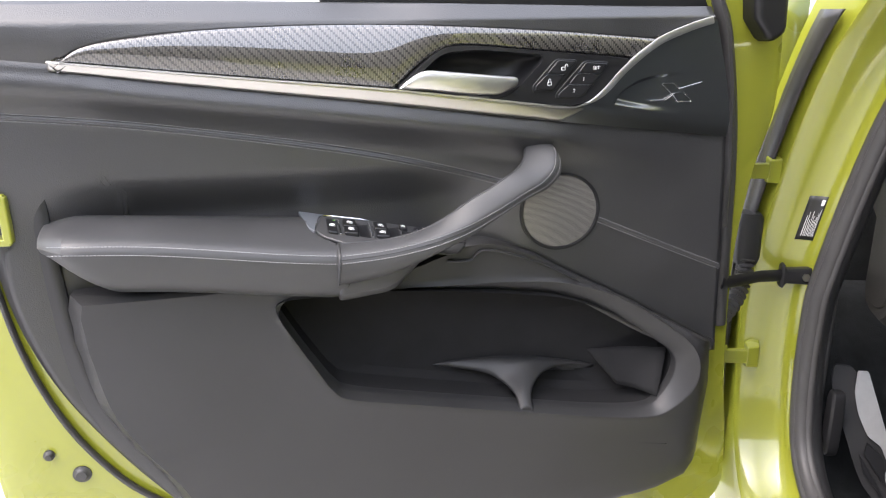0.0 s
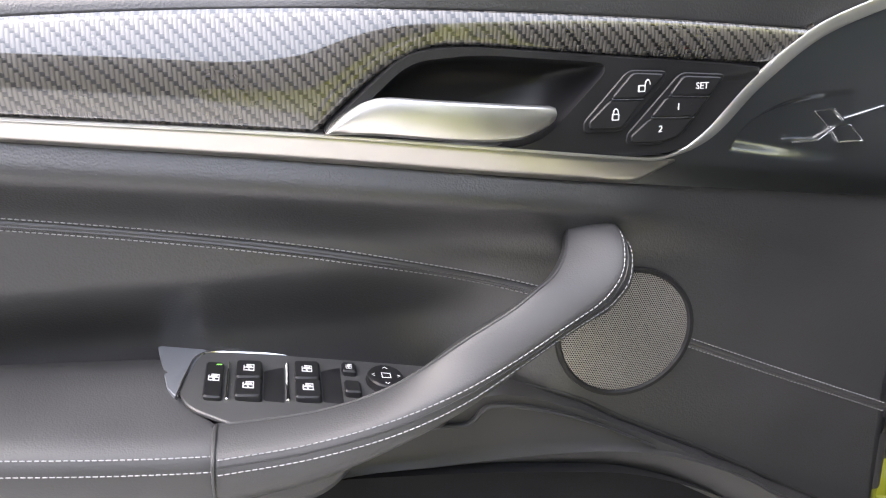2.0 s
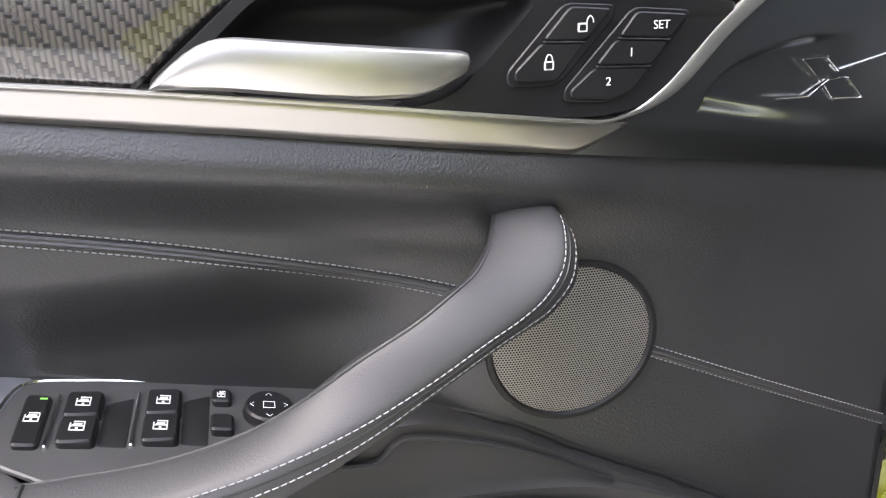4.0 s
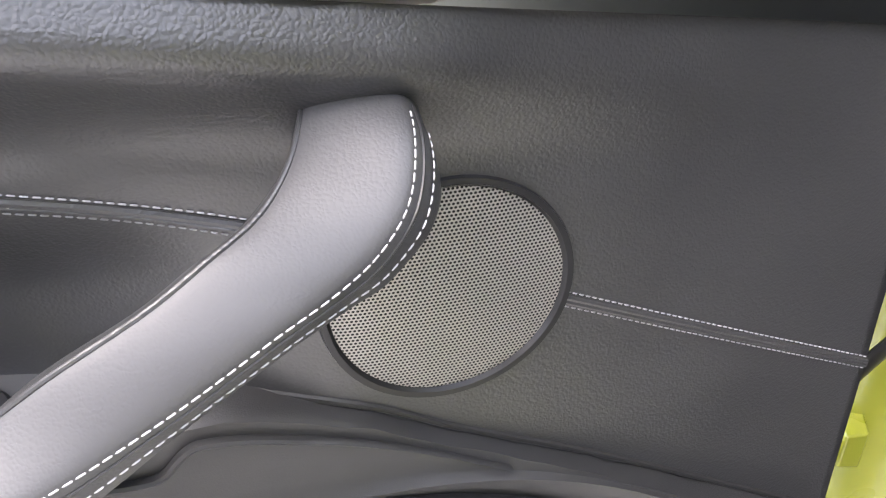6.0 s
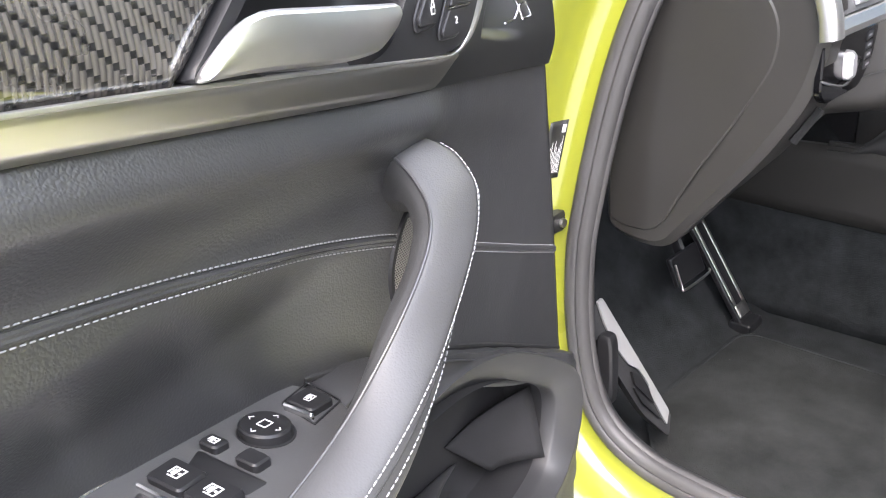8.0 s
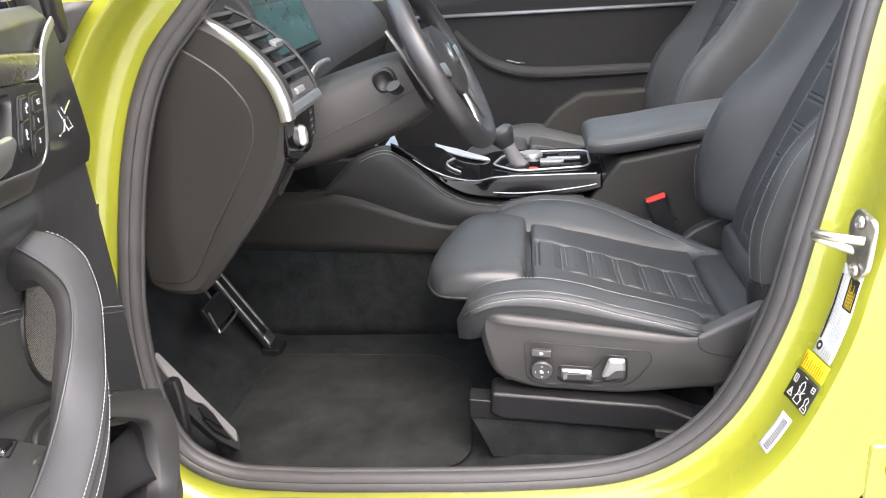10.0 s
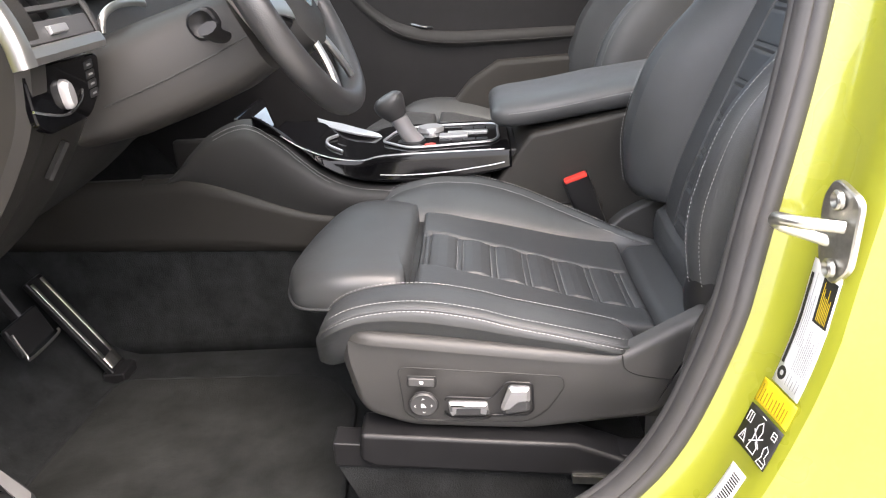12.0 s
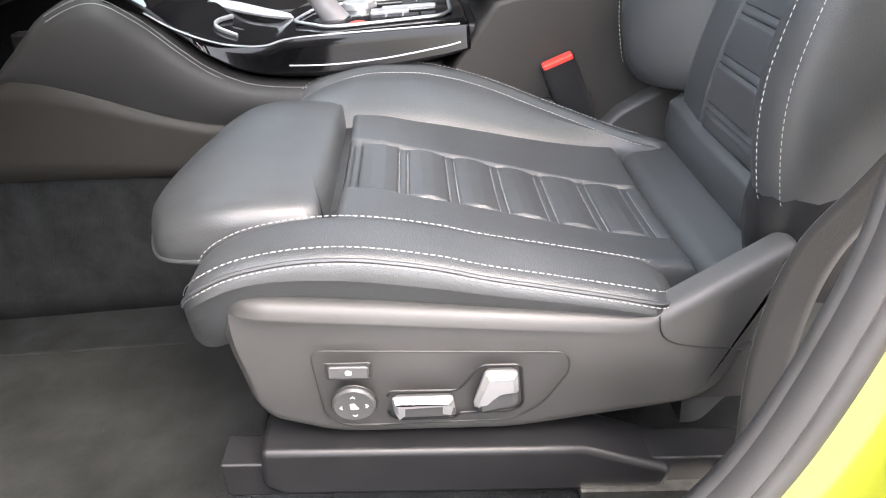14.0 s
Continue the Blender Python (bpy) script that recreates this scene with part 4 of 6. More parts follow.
def build_mirror_foot():
    # black foot of the outside mirror beyond the shell's upper corner
    rings = [[(0.012, c, 1.30), (0.05, c, 1.30), (0.074, c, 1.25), (0.076, c, 1.20), (0.05, c, 1.184), (0.02, c, 1.222)] for c in (0.01, 0.06)]
    part("mirror_foot", loft(rings), BLACK, door, "black plastic foot of the outside mirror", bevel=0.012)
    part("frame_seal", sweep([(-0.045, 0.02, 1.26), (-0.022, 0.022, 1.2), (-0.008, 0.024, 1.12), (0.002, 0.026, 1.0), (0.006, 0.03, 0.9)], (0.009, 0.012), up=(0, -1, 0), n=10), RUBBER, door)


build_door_trim()
build_mirror_foot()
build_release()
build_speaker()
build_armrest()
build_switches()
build_pocket()
build_shell()


# ---- car body round the driver's door opening ----
APERTURE = spline([(0.72, 1.50), (0.90, 1.36), (1.06, 1.203), (1.135, 1.115), (1.185, 0.98), (1.22, 0.778), (1.228, 0.607), (1.2, 0.475), (1.125, 0.416), (1.0, 0.403), (0.8, 0.405), (0.6, 0.412), (0.44, 0.43), (0.34, 0.475),
                   (0.262, 0.56), (0.208, 0.691), (0.173, 0.836), (0.138, 0.988), (0.108, 1.156), (0.06, 1.35), (0.07, 1.50), (0.2, 1.565), (0.45, 1.56)], 170, closed=True)


def ap_x(z):
    return 0.458 + 0.14 * max(0.0, z - 0.75)


def around(n, dx):
    """The doorway's outline moved n outwards in its plane and dx sideways."""
    k = len(APERTURE)
    out = []
    for i in range(k):
        a, b = APERTURE[i - 3], APERTURE[(i + 3) % k]
        t = b - a
        nr = np.array([t[1], -t[0]])
        nr = nr / np.linalg.norm(nr)
        if nr @ (APERTURE[i] - np.array([0.68, 0.9])) < 0:
            nr = -nr
        y, z = APERTURE[i] + nr * n
        out.append((ap_x(z) + dx, y, z))
    return out


def build_body():
    rows = [around(*q) for q in ((0.004, 0.02), (0.012, 0.0), (0.04, -0.006), (0.054, -0.014), (0.062, -0.03), (0.067, -0.06), (0.071, -0.088), (0.078, -0.098), (0.1, -0.104), (0.2, -0.112))]
    part("door_jamb", loft(rows, caps=False, closed=False), PAINT, body, "yellow painted door jamb and sill")
    part("door_seal", joined([sweep(r + r[:2], (a, b), up=(1, 0, 0), n=12, caps=False) for r, a, b in ((around(0.004, 0.006), 0.012, 0.016), (around(0.016, -0.004), 0.011, 0.01))]), RUBBER, body, "thick black rubber door seal")
    part("seal_lip", sweep(around(-0.005, 0.012) + around(-0.005, 0.012)[:2], (0.006, 0.007), up=(1, 0, 0), n=10, caps=False), RUBBER, body)
    # inner lining behind the seal, all round
    rows = [around(*q) for q in ((-0.003, 0.008), (-0.004, 0.02), (0.004, 0.034), (0.02, 0.045))]
    part("inner_lining", loft(rows, caps=False), HARD, body, "black inner trim along the doorway")
    # outer skins: front wing with its rear edge, and the side behind the doorway
    part("front_wing", joined([box(0.36, 0.375, 1.62, 2.6, 0.35, 1.12)]), PAINT, body, bevel=0.01)
    part("rear_side", joined([box(0.335, 0.36, -2.4, -0.14, 0.32, 1.12)]), PAINT, body, bevel=0.01)
    part("far_side", joined([box(2.32, 2.36, -2.4, 2.6, 0.32, 1.12)]), PAINT, body, bevel=0.01)
    # unseen roof, framed round a glass panel added to let skylight in
    def roof_z(x, y):
        return 1.60 + 0.06 * math.sin(math.pi * (x - 0.6) / 1.52) + 0.05 * math.sin(math.pi * (y + 2.1) / 2.85)
    for x0, x1, y0, y1 in ((0.60, 0.86, -2.1, 0.75), (1.86, 2.12, -2.1, 0.75), (0.86, 1.86, 0.52, 0.75), (0.86, 1.86, -2.1, -1.1)):
        part("roof_frame", sheet(lambda u, v: (x0 + (x1 - x0) * u, y0 + (y1 - y0) * v, roof_z(x0 + (x1 - x0) * u, y0 + (y1 - y0) * v)), 8, 12), PAINT, body, thick=0.03)
        part("roof_lining", sheet(lambda u, v: (x0 + (x1 - x0) * u, y0 + (y1 - y0) * v, roof_z(x0 + (x1 - x0) * u, y0 + (y1 - y0) * v) - 0.045), 8, 12), FLEECE, body, thick=0.01)
    pane = part("glass_roof", sheet(lambda u, v: (0.86 + u, -1.1 + 1.62 * v, roof_z(0.86 + u, -1.1 + 1.62 * v)), 10, 10), TINTED, body, thick=0.005)
    pane.visible_shadow = False
    for sx in (0.0, 1.0):
        x = 2.24 if sx else 0.52
        part("window_pillar", sweep([(x, 1.35, 1.1), (x - (0.06 if sx else -0.06), 0.72, 1.52)], (0.035, 0.035), n=10), BLACK, body)
    part("window_pillar", sweep([(2.26, 0.1, 1.1), (2.14, 0.06, 1.55)], (0.05, 0.05), n=10), BLACK, body)
    part("rear_bulkhead", box(0.5, 2.3, -2.3, -2.25, 0.3, 1.1), HARD, body)
    ws = part("windscreen", sheet(lambda u, v: (0.62 + 1.5 * u, 1.75 - 1.0 * v, 1.12 + 0.43 * v), 8, 8), GLASS, body, thick=0.004)
    ws.visible_shadow = False
    pw = part("far_window", sheet(lambda u, v: (2.26 - 0.1 * v, -1.6 + 2.9 * u, 1.1 + 0.44 * v), 8, 4), TINTED, body, thick=0.004)
    pw.visible_shadow = False
    # floor, toe board and the far wall of the cabin
    def floor_z(x, y):
        z = 0.285 + 0.35 * smoothstep(1.26, 1.62, y) + 0.05 * smoothstep(0.62, 0.5, x)
        z += 0.03 * smoothstep(0.70, 0.60, y)
        return z
    part("carpet", sheet(lambda u, v: (0.475 + 1.8 * u, -0.9 + 2.6 * v, floor_z(0.475 + 1.8 * u, -0.9 + 2.6 * v)), 40, 60), CARPET, body, "dark grey carpet floor", thick=0.02)
    part("firewall", box(0.5, 2.3, 1.66, 1.7, 0.3, 1.15), CARPET, body)
    part("sill_trim", sheet(lambda u, v: (0.468 + 0.055 * v, 1.16 - 0.85 * u, 0.412 - 0.012 * math.sin(math.pi * v) - 0.105 * v * v), 40, 8), HARD, body, "black inner sill cover", thick=0.006)
    # kick panel beside the pedals
    part("kick_panel", sheet(lambda u, v: (0.50 + 0.03 * u, 1.235 + 0.35 * u, 0.30 + 0.46 * v), 10, 10), HARD, body, "black kick panel", thick=0.01)


def build_sill_plate():
    sp = empty("sill_plate")
    tagged(sp, "black and silver scuff plate on the door sill", "sill plate")
    to = lambda y, x, h: (x, y, 0.347 + h + 0.22 * (x - 0.41))
    o = rounded([(1.105, 0.425), (1.095, 0.448), (1.05, 0.455), (0.36, 0.455), (0.36, 0.352), (1.03, 0.352), (1.065, 0.375)], 0.02)
    part("base", plate(o, to, 0.006, 0.003), HARD, sp)
    o2 = rounded([(1.035, 0.425), (1.02, 0.44), (0.40, 0.44), (0.40, 0.368), (0.985, 0.368)], 0.012)
    part("inlay", plate(o2, lambda a, b, h: to(a, b, 0.005 + h), 0.0025, 0.0008), ALU, sp, "brushed metal inlay")
    for i in range(4):
        y = 0.95 - i * 0.026
        part("stripe", plate([(y + 0.03, 0.385), (y + 0.008, 0.385), (y - 0.008, 0.428), (y + 0.014, 0.428)], lambda a, b, h: to(a, b, 0.0075 + h), 0.0006, 0.0002), BLUE if i else DARKMETAL, sp)


def build_jamb_fittings():
    # striker on the rear pillar
    st = empty("door_striker", Matrix.Translation((0.393, 0.104, 0.853)))
    tagged(st, "steel door striker bolted to the yellow pillar", "door striker")
    to = lambda a, b, h: (a, 0.006 + h + 0.2 * (a), b)
    o = rounded([(-0.028, 0.042), (0.012, 0.055), (0.026, 0.03), (0.024, -0.03), (0.0, -0.055), (-0.024, -0.03)], 0.012)
    part("base_plate", plate(o, to, 0.006, 0.0015), STEEL, st)
    part("loop", sweep(spline([(-0.012, 0.01, 0.012), (0.0, 0.045, 0.014), (0.02, 0.062, 0.012), (0.03, 0.05, 0.0), (0.012, 0.01, -0.012)], 24), (0.006, 0.0065), n=10), STEEL, st, "polished striker loop")
    for z in (0.035, -0.035):
        part("bolt", loft([ring((0.0, y, z), (1, 0, 0), (0, 0, 1), a, a, n=12) for y, a in ((0.012, 0.010), (0.016, 0.010), (0.018, 0.008), (0.0145, 0.004))]), STEEL, st)


    pl = empty("hinge_plate", Matrix.Translation((0.352, 0.045, 0.525)))
    tagged(pl, "yellow painted hinge plate bolted to the pillar", "hinge plate")
    part("plate", plate(rounded([(-0.06, 0.035), (0.035, 0.035), (0.035, -0.06), (-0.06, -0.06)], 0.006), lambda a, b, h: (0.01 - h, a, b), 0.018, 0.003), PAINT, pl)
    part("bolt", loft([ring((-y, 0.0, -0.005), (0, 1, 0), (0, 0, 1), a, a, n=12) for y, a in ((0.004, 0.011), (0.013, 0.011), (0.015, 0.008), (0.0145, 0.001))]), PAINT, pl)


PROFILE = spline([(0.04, -0.006), (0.054, -0.014), (0.062, -0.03), (0.067, -0.06), (0.071, -0.088)], 21)


def jamb_at(rear, z, q, up=0.0):
    """A place on the jamb's face at height z, q from 0 at the seal to 1 at the outer corner."""
    n, dx = (float(np.interp(q, np.linspace(0, 1, 21), PROFILE[:, k])) for k in (0, 1))
    r = around(n, dx)
    side = [p for p in r if (p[1] < 0.4 if rear else p[1] > 0.95)]
    side.sort(key=lambda p: p[2])
    zs = [p[2] for p in side]
    x, y = (float(np.interp(z, zs, [p[k] for p in side])) for k in (0, 1))
    return (x - 0.35 * up, y + (up if rear else -up), z)


def jamb_sheet(rear, z0, z1, q0, q1, up, slope=0.0, nu=8, nv=6):
    return sheet(lambda u, v: jamb_at(rear, z0 + (z1 - z0) * u + slope * (v - 0.5), q0 + (q1 - q0) * v, up), nu, nv)


def jamb_label(name, rear, z0, z1, q0, q1, material, text, slope=0.0):
    ob = part(name, jamb_sheet(rear, z0, z1, q0, q1, 0.0012, slope), material, thick=0.0006)
    return tagged(ob, text, "label")


def bars(parent, rear, z0, z1, q0, q1, count, material, slope=0.0, fill=0.5, ragged=True):
    rnd = random.Random(count * 7 + int(z0 * 1000))
    out = []
    for i in range(count):
        if ragged:
            a = q0 + (q1 - q0) * i / count
            e = z1 - (z1 - z0) * rnd.random() * 0.45
            out.append(jamb_sheet(rear, z0, e, a, a + (q1 - q0) / count * fill, 0.0022, slope, 6, 2))
        else:
            a = z0 + (z1 - z0) * i / count
            out.append(jamb_sheet(rear, a, a + (z1 - z0) / count * fill, q0, q1, 0.0022, slope, 2, 4))
    return part("print", joined(out), material, parent)


def build_labels():
    a = jamb_label("pillar_label", True, 0.676, 0.814, 0.56, 0.97, PAPER, "white printed data label on the yellow door pillar")
    part("print", jamb_sheet(True, 0.70, 0.80, 0.575, 0.61, 0.0022), INK_AND_GAPS, a)
    bars(a, True, 0.725, 0.805, 0.63, 0.72, 4, GREYINK, 0.0, 0.3)
    bars(a, True, 0.70, 0.75, 0.72, 0.94, 9, GREYINK, 0.0, 0.3)
    bars(a, True, 0.682, 0.697, 0.72, 0.93, 5, GREYINK, 0.0, 0.2)
    part("warning_field", jamb_sheet(True, 0.757, 0.803, 0.74, 0.95, 0.0022), INK_AND_GAPS, a)
    bars(a, True, 0.76, 0.80, 0.77, 0.92, 7, LABELY, 0.0, 0.4).location.x -= 0.0006
    part("roundel", loft([[jamb_at(True, 0.690 + 0.0075 * k * math.sin(t), 0.635 + 0.055 * k * math.cos(t), 0.0022) for t in np.linspace(0, 2 * math.pi, 20, endpoint=False)] for k in (1.0, 0.7, 0.4)], caps=False), INK_AND_GAPS, a)
    b = jamb_label("pillar_label", True, 0.645, 0.673, 0.46, 1.0, LABELY, "yellow warning label on the yellow door pillar")
    bars(b, True, 0.648, 0.67, 0.50, 0.95, 10, OCHRE, 0.0, 0.3)
    c = jamb_label("pillar_label", True, 0.594, 0.641, 0.46, 1.0, INK_AND_GAPS, "black pictogram label on the yellow door pillar")
    def at(u, v):
        return jamb_at(True, 0.641 - 0.047 * v, 0.46 + 0.54 * u, 0.0024)
    def loop(points):
        pts = [at(p[0] + (q[0] - p[0]) * k / 3, p[1] + (q[1] - p[1]) * k / 3) for p, q in zip(points, points[1:]) for k in range(3)] + [at(*points[-1])]
        return sweep(pts, (0.0007, 0.0004), up=(0, 1, 0), n=5)
    signs = (("book_sign", [[(0.08, 0.16), (0.21, 0.16), (0.21, 0.40), (0.08, 0.40), (0.08, 0.16)], [(0.145, 0.16), (0.145, 0.40)]]),
             ("triangle_sign", [[(0.10, 0.86), (0.27, 0.86), (0.18, 0.60), (0.10, 0.86)], [(0.18, 0.70), (0.18, 0.80)]]),
             ("bar_sign", [[(0.40, 0.06), (0.50, 0.06)]]),
             ("seat_sign", [[(0.38, 0.90), (0.60, 0.90), (0.60, 0.72), (0.52, 0.66), (0.56, 0.34), (0.48, 0.16), (0.40, 0.30), (0.42, 0.62), (0.38, 0.90)], [(0.36, 0.42), (0.64, 0.72)], [(0.64, 0.46), (0.36, 0.74)]]),
             ("square_sign", [[(0.79, 0.12), (0.91, 0.12), (0.91, 0.28), (0.79, 0.28), (0.79, 0.12)], [(0.79, 0.20), (0.91, 0.20)]]),
             ("seat_sign", [[(0.74, 0.95), (0.96, 0.95), (0.96, 0.80), (0.88, 0.74), (0.90, 0.56), (0.82, 0.48), (0.76, 0.60), (0.80, 0.76), (0.74, 0.95)], [(0.78, 0.86), (0.94, 0.86)]]))
    for name, loops in signs:
        part(name, joined([loop(p) for p in loops]), WHITE, c)
    d = jamb_label("barcode_label", True, 0.515, 0.575, 0.62, 0.86, PAPER, "white bar code label low on the door pillar")
    bars(d, True, 0.52, 0.57, 0.70, 0.82, 16, INK_AND_GAPS, 0.0, 0.55, False)
    e = jamb_label("tyre_label", False, 0.842, 0.925, 0.28, 0.62, INK_AND_GAPS, "black tyre pressure label on the front door pillar")
    bars(e, False, 0.85, 0.905, 0.33, 0.58, 9, WHITE, 0.0, 0.35)
    part("print", jamb_sheet(False, 0.908, 0.919, 0.32, 0.40, 0.0022, 0, 3, 3), WHITE, e)


def build_hinge_side():
    # dark recess between door and wing, with hinges, check strap and wiring boot
    part("hinge_recess", sheet(lambda u, v: (0.20 + 0.265 * u, 1.40 + 0.05 * u, 0.25 + 1.05 * v), 6, 12), PAINT, body, thick=0.01)
    gap = spline([(0.47, 1.22, 1.25), (0.455, 1.28, 1.19), (0.425, 1.345, 1.10), (0.395, 1.37, 1.02), (0.37, 1.36, 0.93), (0.345, 1.34, 0.80), (0.335, 1.33, 0.65), (0.33, 1.32, 0.50), (0.33, 1.31, 0.36)], 40)
    part("gap_seal", sweep(gap, (0.014, 0.02), up=(0, -1, 0), n=10), RUBBER, body, "black rubber strip in the hinge gap")
    for z in (0.965, 0.61):
        h = part("hinge", box(-0.045, 0.03, -0.012, 0.0, -0.014, 0.014), PAINT, body, "yellow painted steel hinge", bevel=0.003)
        h.location = (0.345, 1.285, z)
        part("bracket", loft([[(0.022, 0.01, -0.024), (0.055, 0.035, -0.03), (0.055, 0.035, 0.03), (0.022, 0.01, 0.024)], [(0.022, -0.014, -0.02), (0.045, -0.012, -0.022), (0.045, -0.012, 0.022), (0.022, -0.014, 0.02)]]), PAINT, h, bevel=0.003)
        part("pin", loft([ring((-0.03, -0.004, q), (1, 0, 0), (0, 1, 0), 0.009, 0.009, n=12) for q in (-0.026, 0.03)]), PAINT, h, bevel=0.002)
        part("bolt", loft([ring((-0.02, -0.014 - 0.004 * k, 0.02), (1, 0, 0), (0, 0, 1), 0.006, 0.006, n=6) for k in (0, 1)]), PAINT, h)
    k = empty("door_check", Matrix.Translation((0.44, 1.272, 0.777)))
    tagged(k, "black door check strap bolted to the pillar", "door check strap")
    part("strap", sweep([(-0.165, -0.115, 0.02), (-0.08, -0.04, 0.008), (-0.03, -0.008, 0.0)], (0.004, 0.011), n=8), BLACK, k)
    part("bracket", loft([ring((x, -0.006, 0.0), (0, 1, 0), (0, 0, 1), a, b, 4, 12) for x, a, b in ((-0.035, 0.008, 0.02), (-0.03, 0.012, 0.024), (-0.024, 0.012, 0.014), (0.024, 0.01, 0.017), (0.028, 0.006, 0.014))]), BLACK, k, bevel=0.001)
    part("bolt", loft([ring((0.008, q, 0.0), (1, 0, 0), (0, 0, 1), 0.007, 0.007, n=6) for q in (-0.016, -0.022)]), STEEL, k)
    w = empty("wiring_boot")
    tagged(w, "black corrugated wiring boot between door and pillar", "cable")
    part("socket", loft([ring((0.352, 1.30, z), (1, 0, 0), (0, 1, 0), a, 0.02, 3, 16) for z, a in ((0.79, 0.02), (0.80, 0.024), (0.875, 0.024), (0.885, 0.018))]), HARD, w)
    path = spline([(0.352, 1.29, 0.80), (0.348, 1.285, 0.765), (0.335, 1.265, 0.735), (0.305, 1.23, 0.712), (0.27, 1.19, 0.70)], 90)
    part("bellows", sweep(path, lambda s: (0.0135 + 0.0028 * math.sin(s * 2 * math.pi * 15), 0.0135 + 0.0028 * math.sin(s * 2 * math.pi * 15)), n=14), RUBBER, w)


def build_gap_strip():
    lo, hi = ([p for p in around(n, -0.114) if p[1] > 0.95 and 0.42 < p[2] < 1.24] for n in (0.09, 0.155))
    k = min(len(lo), len(hi))
    rows = [lo[:k], [(x - 0.006, y, z) for x, y, z in ((np.array(a) + np.array(b)) / 2 for a, b in zip(lo, hi))], hi[:k]]
    pts = [tuple(p) for r in rows for p in r]
    faces = [(i * k + j, i * k + j + 1, (i + 1) * k + j + 1, (i + 1) * k + j) for i in range(2) for j in range(k - 1)]
    part("gap_seal", (pts, faces), RUBBER, body, "black rubber strip along the front pillar", thick=0.004)


build_labels()
build_hinge_side()
build_gap_strip()
build_body()
build_sill_plate()
build_jamb_fittings()


# ---- dashboard ----
def build_dash():
    dash = empty("dashboard")
    tagged(dash, "black and brown-grey dashboard with vents and a silver trim line", "dashboard")
    cap = rounded([(1.25, 0.738), (1.19, 0.724), (1.14, 0.728), (1.013, 0.878), (0.957, 0.966), (0.941, 1.047), (0.948, 1.093), (0.99, 1.146), (1.05, 1.192), (1.16, 1.22), (1.24, 1.02)], 0.04, 6)
    part("end_cap", plate(cap, lambda y, z, h: (0.575 - h * 1.0 + 0.10 * max(0, y - 1.1), y, z), 0.045, 0.012), DASH, dash, "dark brown-grey side cover of the dashboard")
    cap2 = rounded([(1.238, 0.752), (1.154, 0.752), (1.10, 0.8465), (1.036, 0.942), (1.0, 1.005), (0.998, 1.055), (1.035, 1.11), (1.10, 1.156), (1.19, 1.19), (1.232, 1.0)], 0.03, 6)
    part("cover_panel", plate(cap2, lambda y, z, h: (0.531 - h + 0.10 * max(0, y - 1.1), y, z), 0.003, 0.002), DASH, dash)
    prof = [(1.24, 0.74), (1.14, 0.745), (1.05, 0.84), (1.0, 0.93), (0.985, 1.03), (1.03, 1.1), (1.1, 1.19), (1.2, 1.215), (1.5, 1.2), (1.6, 0.9)]
    rings = []
    for x in (0.57, 0.7, 0.9, 1.15, 1.3, 1.5, 1.9, 2.25):
        k = 0.03 * smoothstep(0.57, 0.7, x)
        rings.append([(x, y + k + (0.06 * smoothstep(1.1, 1.3, x) if z < 1.0 else 0), z) for y, z in prof])
    part("body", loft(rings), SOFT, dash, "soft black dashboard moulding", subsurf=1)
    # lower knee cover
    knee = []
    for x in (0.576, 0.60, 0.66, 0.71, 0.74, 0.78, 0.85, 1.0, 1.2):
        k = smoothstep(0.71, 0.85, x)
        d, e = 0.06 * k, 0.09 * k
        knee.append([(x, 1.22 + d, 0.722 + e), (x, 1.15 + d, 0.738 + e), (x, 1.045 + d, 0.84 + 0.6 * e), (x, 0.975 + d, 0.95 + 0.2 * e), (x, 0.957 + d, 1.0), (x, 0.965 + d, 1.035), (x, 1.1 + d, 1.04)])
    part("knee_cover", loft(knee), DASH, dash, subsurf=1)
    # silver frame round the side vent
    rise = spline([(0.943, 1.034), (0.948, 1.062), (0.962, 1.095), (0.990, 1.131), (1.035, 1.168), (1.09, 1.198)], 30)
    def vent(x, v, up=0.0):
        k = min(28.999, max(0.0, v) * 29)
        a, b = rise[int(k)], rise[int(k) + 1]
        p, t = a + (b - a) * (k - int(k)), (b - a) / np.linalg.norm(b - a)
        return (x, p[0] - t[1] * up, p[1] + t[0] * up)
    part("silver_line", sweep([vent(0.527 + 0.03 * v * v, v, 0.003) for v in np.linspace(0, 1, 30)], lambda t: (0.011, 0.014 - 0.004 * t), up=(-1, 0, 0), power=3.5, n=14), SILVER, dash, "satin silver trim line")
    part("vent_sill", loft([[vent(x, 0.0, -0.004), vent(x, 0.0, 0.010), vent(x, 0.06, 0.013), vent(x, 0.14, 0.009), vent(x, 0.15, -0.01)] for x in (0.530, 0.58, 0.64, 0.69, 0.712)]), SILVER, dash, "satin silver vent sill", bevel=0.002)
    part("vent_housing", sheet(lambda u, v: vent(0.532 + 0.185 * u, 0.14 + 0.86 * v, -0.022), 10, 20), INK_AND_GAPS, dash, thick=-0.004)
    part("vent_plate", loft([[vent(x, 0.15, -0.012), vent(x, 0.15, 0.005), vent(x, 0.30, 0.003), vent(x, 0.31, -0.012)] for x in (0.54, 0.60, 0.66, 0.708)]), PANEL, dash, "grey plate below the vent slats", bevel=0.002)
